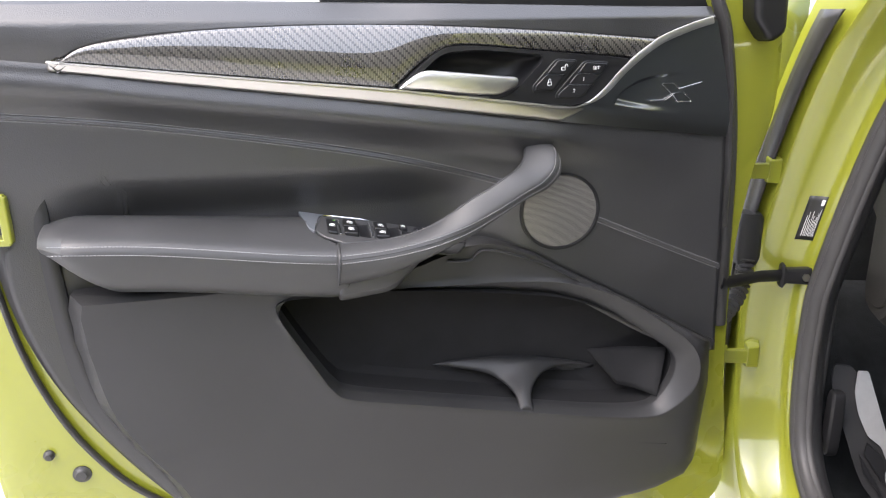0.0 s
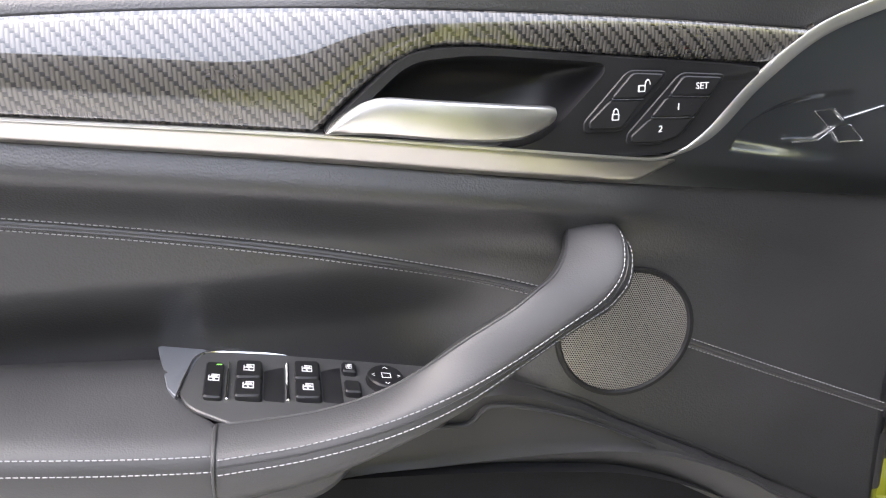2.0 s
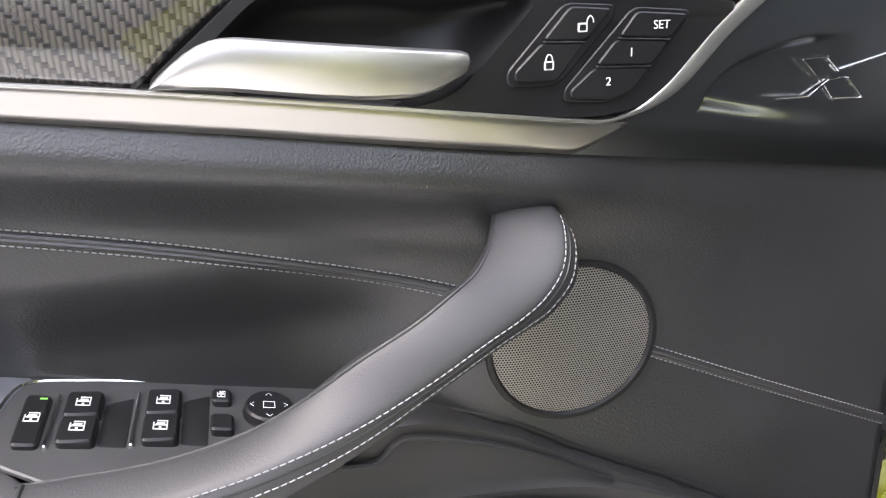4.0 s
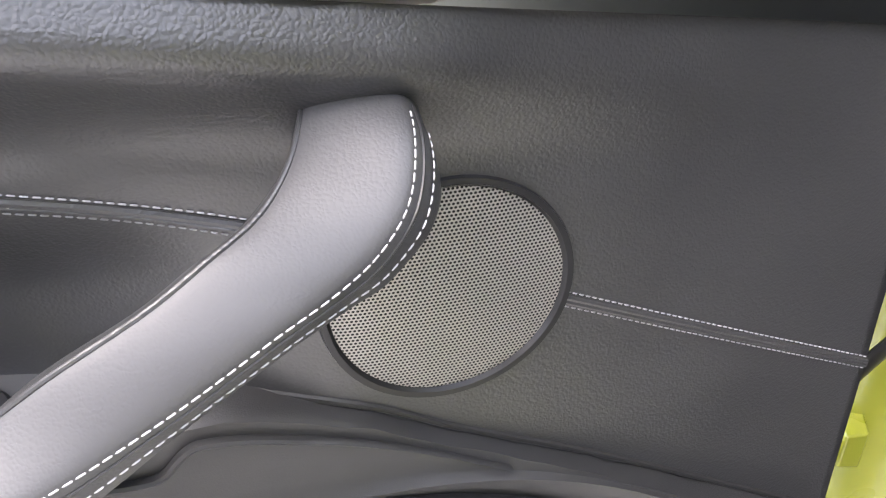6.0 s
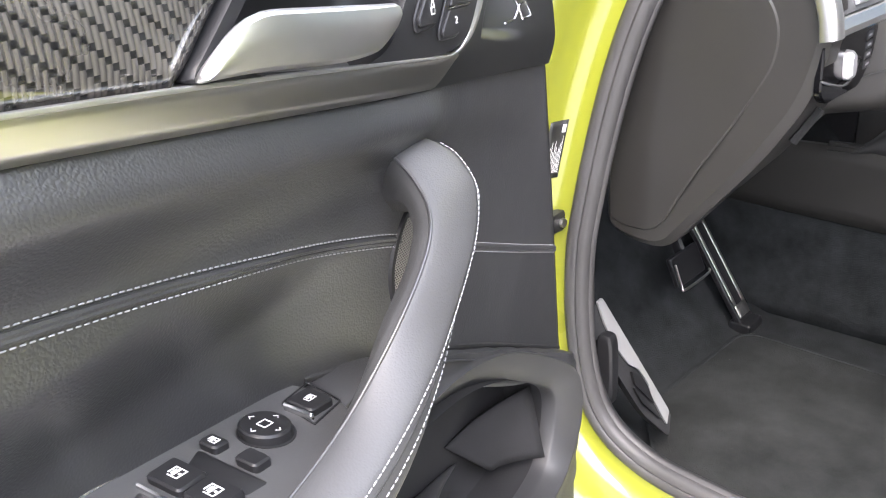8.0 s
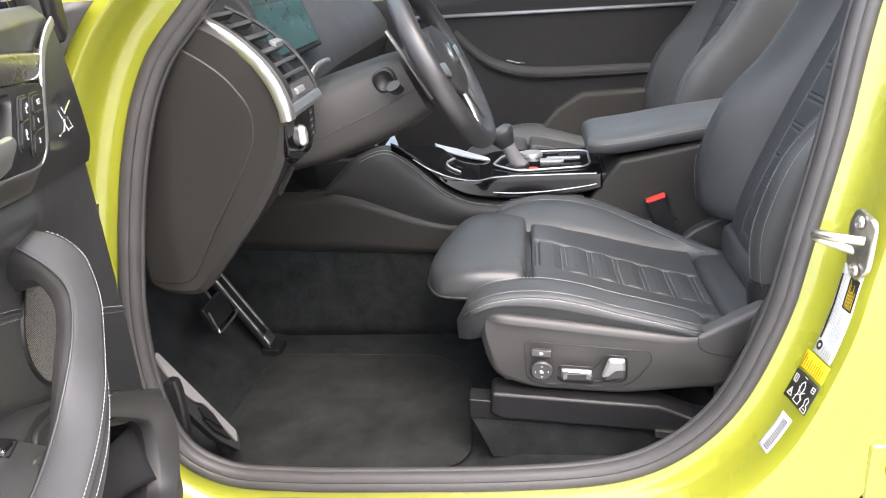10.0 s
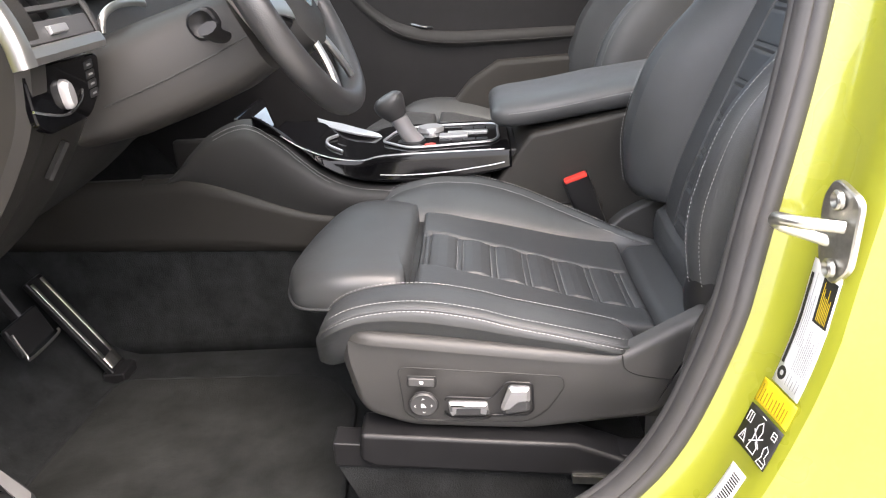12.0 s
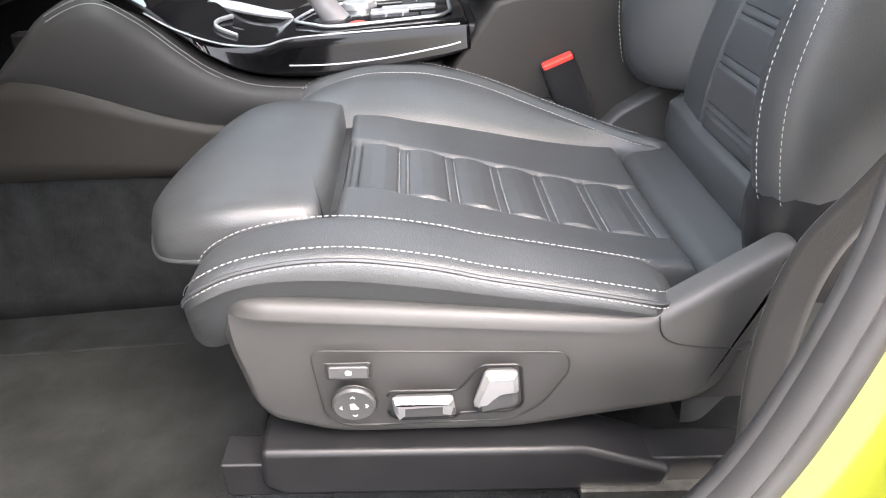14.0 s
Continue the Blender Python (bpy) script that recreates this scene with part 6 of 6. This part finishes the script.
def build_driver_seat():
    s = empty("driver_seat")
    tagged(s, "black leather sports seat with grey stitching and power controls", "car seat")
    # seating surface with sewn cross channels
    ribs = [0.494, 0.435, 0.378, 0.322, 0.265, 0.210]
    def seat_z(x, y):
        return 0.638 - 0.082 * smoothstep(0.60, 0.14, y) - 0.008 * math.sin(math.pi * min(1, max(0, (x - 0.79) / 0.36)))
    def middle(y):
        """The sewn centre's edges, which lean a little to the door towards the rear."""
        k = (0.56 - y) / 0.37
        return 0.882 - 0.045 * k, 1.037 - 0.046 * k
    def insert_z(x, y):
        z = seat_z(x, y)
        a, b = middle(y)
        mid = smoothstep(a - 0.002, a + 0.006, x) * smoothstep(b + 0.002, b - 0.006, x)
        near = min(ribs + [0.553], key=lambda r: abs(r - y))
        d = abs(y - near)
        z += mid * (0.0052 * min(1.0, max(0.0, d - 0.005) / 0.017) ** 0.6 - 0.004)
        z -= 0.0026 * mid * math.exp(-((d - 0.0052) / 0.0013) ** 2)
        for xs in (a, b):
            z -= 0.004 * math.exp(-((x - xs) / 0.0025) ** 2)
        return z + 0.004 * (1 - mid) * smoothstep(0.47, 0.53, y)
    part("seat_cushion", cushion_piece(insert_z, 0.765, 1.135, 0.185, 0.566, 0.09, 150, 300, 0.014), SEAT_LEATHER, s, "leather seating area with padded cross panels")
    for r in ribs:
        for d in (0.0052, -0.0052):
            a, b = middle(r + d)
            part("stitching", stitches([(x, r + d, insert_z(x, r + d) + 0.0008) for x in np.linspace(a + 0.005, b - 0.005, 30)], (0, 0, 1), 0.004, 0.003, 0.0004), SEAT_THREAD, s)
    # thigh rest: a pad with a rounded front, on a narrower base
    plan = rounded([(0.80, 0.576), (1.186, 0.576), (1.198, 0.70), (1.155, 0.748), (1.06, 0.778), (0.96, 0.792), (0.89, 0.794), (0.815, 0.765), (0.79, 0.70)], 0.03, 4)
    plan = [Vector(p) for p in spline([tuple(p) for p in plan], 96, closed=True)]
    mid_ = Vector((0.99, 0.625))
    def thigh(k, z):
        out = []
        for p in plan:
            q = p.lerp(mid_, k)
            lift = 0.004 + 0.010 * math.sin(math.pi * min(1.0, max(0.0, (q.y - 0.57) / 0.19))) - 0.012 * smoothstep(0.70, 0.80, q.y)
            out.append((q.x, q.y, 0.640 + lift * (1.0 if z > -0.04 else 0.3) + z))
        return out
    part("thigh_rest", loft([thigh(*q) for q in ((0.2, -0.07), (0.08, -0.062), (0.015, -0.05), (0.0, -0.045), (0.0, -0.036), (0.012, -0.022), (0.035, -0.011), (0.08, -0.003), (0.16, 0.001), (0.3, 0.003), (0.55, 0.004), (0.8, 0.004), (0.98, 0.004))]), SEAT_LEATHER, s, "extendable leather thigh rest with a piped edge")
    edge_ = thigh(-0.002, -0.0475)
    part("piping", sweep(edge_[20:92], (0.0026, 0.0026), n=8), SEAT_LEATHER, s)
    # Black block fills the open gap in place of its shade.
    part("thigh_gap", box(0.80, 1.16, 0.566, 0.577, 0.56, 0.618), INK_AND_GAPS, s)
    # side bolsters
    crest = curve_fn([(0.16, 0.566), (0.224, 0.589), (0.292, 0.609), (0.358, 0.627), (0.418, 0.643), (0.465, 0.658), (0.528, 0.6715), (0.58, 0.6745), (0.63, 0.669), (0.663, 0.658), (0.69, 0.640), (0.712, 0.61)])
    top_line = curve_fn([(0.16, 0.565), (0.26, 0.586), (0.45, 0.623), (0.645, 0.652), (0.72, 0.60)])
    def near_ring(y):
        c = crest(y)
        e = math.sqrt(max(0.02, 1 - smoothstep(0.655, 0.716, y) ** 2 - 0.8 * smoothstep(0.27, 0.236, y) ** 2))
        lo = min(top_line(y) - 0.012, c - 0.03)
        prof = [(0.654, lo), (0.639, (lo + c) / 2 - 0.004), (0.6425, c - 0.0125), (0.6485, c - 0.005), (0.659, c - 0.0012), (0.685, c), (0.716, c - 0.0012), (0.728, c - 0.006), (0.757, c - 0.030), (0.785, c - 0.058), (0.78, c - 0.12), (0.68, c - 0.11)]
        cx, cz = 0.735, c - 0.045
        return [(cx + (x - cx) * e, y, cz + (z - cz) * (0.35 + 0.65 * e)) for x, z in prof]
    ys = [0.236, 0.238, 0.242, 0.25] + list(np.linspace(0.265, 0.64, 16)) + [0.66, 0.68, 0.695, 0.706, 0.713, 0.716]
    part("bolster", loft([near_ring(y) for y in ys]), SEAT_LEATHER, s, "raised leather side bolster", subsurf=1)
    def bolster_line(k, f, y0, y1, up=0.0016):
        out = []
        for y in np.linspace(y0, y1, 70):
            r = near_ring(y)
            p = Vector(r[k]).lerp(Vector(r[k + 1]), f)
            out.append(p + Vector((-0.3, 0, 1)) * up)
        return out
    for k, f, y0, y1 in ((3, 0.75, 0.25, 0.70), (2, 0.05, 0.25, 0.70), (6, 0.1, 0.25, 0.69)):
        part("stitching", stitches(bolster_line(k, f, y0, y1), (-0.4, 0, 1), 0.0066, 0.0044, 0.0005), SEAT_THREAD, s, "pale grey stitching")
    part("seam_fold", sweep(bolster_line(2, 0.55, 0.25, 0.70, 0.0), (0.002, 0.0022), n=6), SEAT_LEATHER, s)
    # far bolster: a broad inner face up to a sewn crest
    far_crest = curve_fn([(0.10, 0.563), (0.16, 0.575), (0.205, 0.587), (0.286, 0.6155), (0.373, 0.651), (0.449, 0.674), (0.50, 0.6805), (0.552, 0.6813), (0.615, 0.668), (0.652, 0.649), (0.685, 0.615)])
    far_x = curve_fn([(0.10, 1.105), (0.16, 1.135), (0.205, 1.165), (0.286, 1.205), (0.373, 1.228), (0.449, 1.235), (0.60, 1.235), (0.69, 1.215)])
    def far_ring(y):
        c, x = far_crest(y), far_x(y)
        lo = seat_z(1.13, y) - 0.012
        xi = min(1.118, x - 0.02)
        e = 1 - 0.5 * smoothstep(0.66, 0.692, y)
        prof = [(xi, lo), (xi + (x - xi) * 0.3, lo + (c - lo) * 0.30 + 0.004), (xi + (x - xi) * 0.62, lo + (c - lo) * 0.68 + 0.004), (x - 0.022, c - 0.013), (x - 0.010, c - 0.004), (x, c), (x + 0.012, c - 0.006), (x + 0.022, c - 0.03), (x + 0.018, c - 0.09), (xi + 0.01, lo - 0.08)]
        cz = c - 0.05
        return [(px, y, cz + (pz - cz) * e) for px, pz in prof]
    part("bolster", loft([far_ring(y) for y in [0.11, 0.13] + list(np.linspace(0.16, 0.66, 26)) + [0.675, 0.685, 0.69]]), SEAT_LEATHER, s, "raised leather side bolster", subsurf=1)
    for k, f in ((3, 0.1), (4, 0.8)):
        path = [Vector(far_ring(y)[k]).lerp(Vector(far_ring(y)[k + 1]), f) + Vector((-0.0005, 0, 0.0012)) for y in np.linspace(0.15, 0.665, 80)]
        part("stitching", stitches(path, (-0.4, 0, 1), 0.0066, 0.0044, 0.0005), SEAT_THREAD, s, "pale grey stitching")
    # plain strip between cushion and backrest
    part("cushion_tail", cushion_piece(lambda x, y: 0.5475 + 0.016 * smoothstep(0.18, 0.08, y) + 0.006 * smoothstep(0.8, 0.72, x) - 0.035 * smoothstep(0.160, 0.200, y), 0.70, 1.14, 0.05, 0.215, 0.1, 30, 24), SEAT_LEATHER, s, "plain leather strip at the cushion's rear")
    # backrest
    face = curve_fn([(0.56, 0.10), (0.63, 0.10), (0.70, 0.086), (0.78, 0.058), (0.90, 0.008), (1.0, -0.037), (1.1, -0.082), (1.24, -0.135)])
    def back(u, v):
        x = 0.755 + 0.365 * u
        z = 0.605 + 0.622 * v
        dent = 0.02 * smoothstep(0.025, 0.0, v)
        for k in range(10):
            zr = 0.645 + 0.06 * k
            for d in (0.005, -0.005):
                dent += 0.0035 * math.exp(-((z - zr - d) / 0.002) ** 2) * smoothstep(0.27, 0.285, u) * smoothstep(0.74, 0.725, u)
        for us in (0.27, 0.74):
            dent += 0.005 * math.exp(-((u - us) / 0.007) ** 2)
        for us in (0.0, 1.0):
            dent += 0.012 * math.exp(-((u - us) / 0.03) ** 2)
        return (x, face(z) - dent, z)
    part("backrest", sheet(back, 110, 230), SEAT_LEATHER, s, "leather backrest centre with cross seams", thick=-0.08)
    def roll(u, v):
        x = 0.755 + 0.365 * u
        z = 0.545 + (0.075 + 0.014 * smoothstep(0.6, 1.0, u)) * v
        return (x, 0.104 + 0.013 * math.sin(math.pi * min(1.0, 0.12 + v * 0.8)) - 0.012 * smoothstep(0.85, 1.0, v), z)
    part("lower_roll", sheet(roll, 30, 24), SEAT_LEATHER, s, "plain leather roll at the foot of the backrest", thick=-0.06)
    ycrest = curve_fn([(0.56, 0.12), (0.60, 0.15), (0.68, 0.166), (0.75, 0.171), (0.81, 0.161), (0.895, 0.131), (0.957, 0.087), (1.0, 0.045), (1.1, -0.02), (1.24, -0.085)])
    def back_ring(z, far_side):
        c, f = ycrest(z), face(z)
        e = smoothstep(0.62, 0.672, z) ** 0.5
        prof = [(0.80, f - 0.012), (0.787, f + 0.004), (0.768, f * .45 + c * .55), (0.735, c - 0.006), (0.708, c), (0.688, c - 0.006), (0.675, c - 0.024), (0.667, c - 0.06), (0.664, c - 0.14), (0.675, c - 0.20), (0.72, c - 0.225), (0.80, c - 0.225)]
        cx, cy = 0.735, c - 0.11
        out = [(cx + (x - cx) * (0.8 + 0.2 * e), cy + (y - cy) * (0.7 + 0.3 * e), z) for x, y in prof]
        return [(1.895 - x, y, q) for x, y, q in out] if far_side else out
    for far_side in (False, True):
        zs = [0.635, 0.639, 0.646, 0.658, 0.67] + list(np.linspace(0.69, 1.22, 20))
        part("back_bolster", loft([back_ring(z, far_side) for z in zs]), SEAT_LEATHER, s, "leather backrest bolster", subsurf=1)
        for k, f in ((4, 0.35), (5, 0.5)):
            path = []
            for z in np.linspace(0.66, 1.2, 70):
                r = back_ring(z, far_side)
                path.append(Vector(r[k]).lerp(Vector(r[k + 1]), f) + Vector((0.3 if far_side else -0.3, 1, 0)) * 0.0016)
            part("stitching", stitches(path, (-0.3, 1, 0), 0.0066, 0.0044, 0.0005), SEAT_THREAD, s, "pale grey stitching")
    part("back_panel", sheet(lambda u, v: (0.70 + 0.46 * u, face(0.60 + 0.62 * v) - 0.07, 0.60 + 0.62 * v), 8, 20), HARD, s, thick=0.03)
    low = []
    for z, k in ((0.56, 0.88), (0.59, 0.95), (0.62, 0.98), (0.65, 0.985), (0.675, 0.95)):
        low.append([(0.735 + (x - 0.735) * 1.02 * k, 0.0 + (y - 0.0) * k, z) for x, y, _ in back_ring(0.70, False)])
    part("bolster_foot", loft(low), BLACK, s, "black fabric foot of the backrest bolster")
    part("hinge_cover", loft([[(x, y, z - d) for y, z in ((0.185, 0.562), (0.16, 0.584), (0.125, 0.602), (0.05, 0.638), (0.02, 0.62), (0.03, 0.50), (0.18, 0.50))] for x, d in ((1.205, 0.006), (1.212, 0.0), (1.262, 0.0), (1.27, 0.006))]), SIDE, s, "grey plastic backrest hinge cover", bevel=0.004)
    part("headrest", loft([ring((0.93, -0.14, z), (1, 0, 0), (0, 1, 0), a, b, 3, 20) for z, a, b in ((1.27, 0.10, 0.045), (1.29, 0.13, 0.055), (1.36, 0.135, 0.055), (1.44, 0.12, 0.05), (1.46, 0.08, 0.03))]), SEAT_LEATHER, s, "leather headrest")
    # plastic side shield with the controls
    sh = rounded([(0.668, 0.628), (0.63, 0.632), (0.27, 0.58), (0.135, 0.645), (0.14, 0.60), (0.19, 0.49), (0.22, 0.468), (0.40, 0.452), (0.57, 0.466), (0.645, 0.50), (0.672, 0.58)], 0.022)
    def shield(y, z, h):
        bulge = 0.012 * smoothstep(0.45, 0.53, z) * smoothstep(0.15, 0.3, y)
        return (0.682 - h - bulge + 0.05 * smoothstep(0.60, 0.69, y) ** 2, y, z)
    part("side_shield", pillow(sh, shield, [(0.0, 0.0), (0.0, 0.016), (0.0015, 0.022), (0.005, 0.0265), (0.010, 0.029), (0.016, 0.03)]), SIDE, s, "brown-grey plastic seat side cover")
    part("shield_joint", sweep([shield(y, z, 0.0305) for y, z in spline([(0.265, 0.583), (0.26, 0.56), (0.235, 0.545), (0.178, 0.531)], 14)], (0.0008, 0.0008), n=5), INK_AND_GAPS, s)
    pn = rounded([(0.583, 0.578), (0.349, 0.553), (0.345, 0.535), (0.372, 0.49), (0.40, 0.471), (0.56, 0.482), (0.578, 0.497)], 0.014)
    part("control_groove", sweep([shield(p.x, p.y, 0.0303) for p in pn] + [shield(pn[0].x, pn[0].y, 0.0303)], (0.0011, 0.001), up=(-1, 0, 0), n=6), INK_AND_GAPS, s)
    to = lambda y, z, h: shield(y, z, 0.0298 + h)
    part("side_airbag_button", plate(rounded([(0.568, 0.5605), (0.531, 0.5575), (0.532, 0.5445), (0.569, 0.5475)], 0.003), to, 0.004, 0.001), PANEL, s)
    part("button_edge", sweep([to(p.x, p.y, 0.0008) for p in rounded([(0.570, 0.5625), (0.529, 0.5595), (0.530, 0.5425), (0.571, 0.5455), (0.570, 0.5625)], 0.003)], (0.0012, 0.001), up=(-1, 0, 0), n=6), INK_AND_GAPS, s)
    part("airbag_sign", plate(rounded([(0.553, 0.5555), (0.547, 0.5550), (0.547, 0.5500), (0.553, 0.5505)], 0.0025), lambda a, b, h: to(a, b, 0.004 + h), 0.0004, 0.0001), WHITE, s)
    part("lumbar_switch", loft([[to(0.5495 + r * math.cos(t), 0.514 + r * math.sin(t), h) for t in np.linspace(0, 2 * math.pi, 32, endpoint=False)] for r, h in ((0.0205, 0.0), (0.0205, 0.004), (0.0185, 0.006), (0.012, 0.0045), (0.001, 0.0045))]), PANEL, s, "round lumbar switch")
    part("lumbar_edge", sweep([to(0.5495 + 0.0212 * math.cos(t), 0.514 + 0.0212 * math.sin(t), 0.0008) for t in np.linspace(0, 2 * math.pi, 40)], (0.0012, 0.001), up=(-1, 0, 0), n=6), INK_AND_GAPS, s)
    for dy, dz in ((0.012, 0), (-0.012, 0), (0, 0.012), (0, -0.012)):
        d = Vector((dy, dz)).normalized()
        n = Vector((-d.y, d.x))
        c = Vector((0.5495 + dy, 0.514 + dz))
        q = [c - d * .001 + n * .002, c + d * .0012, c - d * .001 - n * .002]
        part("arrow_sign", sweep([to(v.x, v.y, 0.0065) for v in q], (0.0004, 0.0004), up=(-1, 0, 0), n=5), WHITE, s)
    part("seat_sign", plate([(0.553, 0.517), (0.549, 0.517), (0.5455, 0.510), (0.553, 0.510)], lambda a, b, h: to(a, b, 0.005 + h), 0.0005, 0.0001), WHITE, s)
    part("frame_groove", sweep([to(p.x, p.y, 0.0008) for p in rounded([(0.517, 0.5255), (0.452, 0.5195), (0.428, 0.5465), (0.392, 0.5435), (0.39, 0.4935), (0.40, 0.4845), (0.452, 0.4875), (0.455, 0.4815), (0.51, 0.4855), (0.519, 0.4935)], 0.006)], (0.0016, 0.001), up=(-1, 0, 0), n=6), BLACK, s)
    part("slide_switch", plate(rounded([(0.512, 0.5205), (0.458, 0.5165), (0.454, 0.4925), (0.509, 0.4955)], 0.005), to, 0.013, 0.005), PANEL, s, "seat slide switch")
    part("slide_cap", plate(rounded([(0.5135, 0.5220), (0.4565, 0.5180), (0.4555, 0.5035), (0.468, 0.5070), (0.505, 0.5080), (0.512, 0.5015)], 0.003), lambda a, b, h: to(a, b, 0.005 + h), 0.0095, 0.005), PEARL, s, "silver switch cap")
    part("back_switch", plate(rounded([(0.424, 0.5425), (0.397, 0.5405), (0.396, 0.5005), (0.434, 0.4925), (0.436, 0.5055)], 0.005), to, 0.013, 0.005), PANEL, s, "backrest switch")
    part("back_cap", plate(rounded([(0.4255, 0.5440), (0.3955, 0.5420), (0.3955, 0.5175), (0.412, 0.5165), (0.424, 0.5035), (0.437, 0.5025), (0.438, 0.5075)], 0.004), lambda a, b, h: to(a, b, 0.005 + h), 0.0095, 0.005), PEARL, s, "silver switch cap")
    # rails
    part("rail_cover", loft([[(x, 0.648, 0.468), (x, 0.652, 0.42), (x, 0.63, 0.407), (x, 0.25, 0.372), (x, 0.24, 0.40), (x, 0.33, 0.438)] for x in (0.635, 0.70)]), BLACK, s, "black plastic rail cover", bevel=0.008)
    part("rail", loft([[(x, 0.692, 0.447), (x, 0.692, 0.405), (x, 0.10, 0.355), (x, 0.10, 0.395)] for x in (0.645, 0.69)]), BLACK, s, "steel seat rail", bevel=0.003)
    part("rail_plinth", loft([[(x, 0.69, 0.405), (x, 0.65, 0.31), (x, 0.10, 0.31), (x, 0.10, 0.36)] for x in (0.65, 0.70)]), CARPET, s)
    part("rail_slot", loft([[(x, 0.335, 0.385), (x, 0.335, 0.372), (x, 0.12, 0.353), (x, 0.12, 0.366)] for x in (0.630, 0.66)]), STEEL, s)
    tag_ = part("rail_label", plate(rounded([(0.262, 0.353), (0.236, 0.349), (0.237, 0.341), (0.263, 0.344)], 0.002), lambda y, z, h: (0.640 - h, y, z), 0.001, 0.0003), PAPER, s, "small white code label")
    part("print", plate([(0.254, 0.3505), (0.247, 0.3495), (0.247, 0.3435), (0.254, 0.3445)], lambda y, z, h: (0.6388 - h, y, z), 0.0005, 0.0001), INK_AND_GAPS, tag_)
    part("rail", joined([box(1.14, 1.19, 0.05, 0.69, 0.33, 0.42)]), BLACK, s, bevel=0.003)
    part("seat_pan", loft([[(x, 0.66, 0.53), (x, 0.62, 0.47), (x, 0.16, 0.45), (x, 0.12, 0.50)] for x in (0.68, 1.19)]), HARD, s)
    return s


def build_passenger_seat(driver):
    s = empty("passenger_seat")
    tagged(s, "black leather passenger seat beyond the console", "car seat")
    flip = Matrix.Translation((2.83, 0.0, 0.0)) @ Matrix.Diagonal((-1.0, 1.0, 1.0, 1.0))
    for ob in list(driver.children):
        kind = ob.name.split(".")[0]
        if kind in ("seat_cushion", "thigh_rest", "piping", "bolster", "cushion_tail", "backrest", "lower_roll", "back_bolster", "back_panel", "headrest", "stitching"):
            me = ob.data.copy()
            me.transform(flip)
            me.flip_normals()
            c = new(kind, me)
            c.parent = s
            for m in ob.modifiers:
                k = c.modifiers.new(m.name, m.type)
                if m.type == 'SOLIDIFY':
                    k.thickness, k.offset = m.thickness, m.offset
                elif m.type == 'SUBSURF':
                    k.levels, k.render_levels = m.levels, m.render_levels
    part("seat_base", box(1.68, 2.10, 0.1, 0.62, 0.27, 0.54), HARD, s, bevel=0.03)
    return s


def build_buckle():
    b = empty("seat_belt_buckle", pose(1.222, 0.235, 0.607, -20, -4, 0))
    tagged(b, "black seat belt buckle with a red release button", "seat belt buckle")
    part("housing", loft([ring((0, 0, z), (1, 0, 0), (0, 1, 0), 0.014, 0.027, 4, 16) for z in (-0.12, -0.02, 0.03, 0.062, 0.066)]), BLACK, b)
    part("release", plate(rounded([(-0.010, -0.024), (0.010, -0.024), (0.010, 0.024), (-0.010, 0.024)], 0.004), lambda x, y, h: (x - 0.004, y, 0.062 + h), 0.007, 0.002), RED, b, "red release button")


def build_belt():
    b = empty("seat_belt", Matrix.Translation((0.61, 0.13, 0.60)))
    tagged(b, "black woven seat belt hanging beside the driver seat", "seat belt")
    path = spline([(0.0, 0.042, -0.17), (0.0, 0.04, -0.05), (-0.004, 0.02, 0.05), (-0.006, -0.03, 0.12), (-0.004, -0.13, 0.25), (0.03, -0.2, 0.55)], 40)
    part("webbing", sheet(lambda u, v: tuple(path[min(39, int(u * 39.001))] + np.array([0.012 * v, -0.046 * (v - 0.5), -0.02 * (v - 0.5)])), 40, 6), FABRIC, b, thick=0.0015)


def build_far_door():
    d = empty("far_door")
    tagged(d, "closed passenger door lined in black leather", "car door")
    part("lining", sheet(lambda u, v: (2.2 - 0.03 * math.sin(3 * v), -0.9 + 2.56 * u, 0.28 + 0.84 * v), 20, 20), LINING, d, thick=0.05)
    part("armrest", sweep(spline([(2.15, 0.0, 0.85), (2.14, 0.3, 0.847), (2.135, 0.53, 0.850), (2.14, 0.66, 0.876), (2.15, 0.745, 0.925), (2.16, 0.82, 1.0)], 30), (0.032, 0.026), n=14), SOFT, d, "padded armrest")
    part("armrest_seam", sweep(spline([(2.112, 0.0, 0.842), (2.104, 0.3, 0.839), (2.10, 0.53, 0.842), (2.106, 0.66, 0.868), (2.116, 0.745, 0.917)], 24), (0.0015, 0.0015), n=6), INK_AND_GAPS, d)
    part("door_handle", sweep(spline([(2.14, 0.56, 0.885), (2.12, 0.6, 0.89), (2.13, 0.64, 0.9)], 10), (0.006, 0.004), n=8), DARKMETAL, d)
    part("trim_strip", sweep([(2.13, -0.1, 1.055), (2.13, 1.0, 1.06)], (0.004, 0.007), n=8), DARKMETAL, d, "pale trim strip")
    part("seam", stitches([(2.165, y, 0.985 - 0.03 * smoothstep(0.8, 0.2, y)) for y in np.linspace(0.75, 0.1, 60)], (-1, 0, 0), 0.006, 0.0042, 0.0006), SEAT_THREAD, d)
    part("lower_pocket", loft([[(x, y, z) for y, z in ((0.0, 0.79), (0.38, 0.78), (0.47, 0.725), (0.62, 0.55), (0.62, 0.35), (0.0, 0.35))] for x in (2.10, 2.17)]), CAP, d, "grey-brown door pocket", bevel=0.02)


build_passenger_seat(build_driver_seat())
build_buckle()
build_belt()
build_far_door()
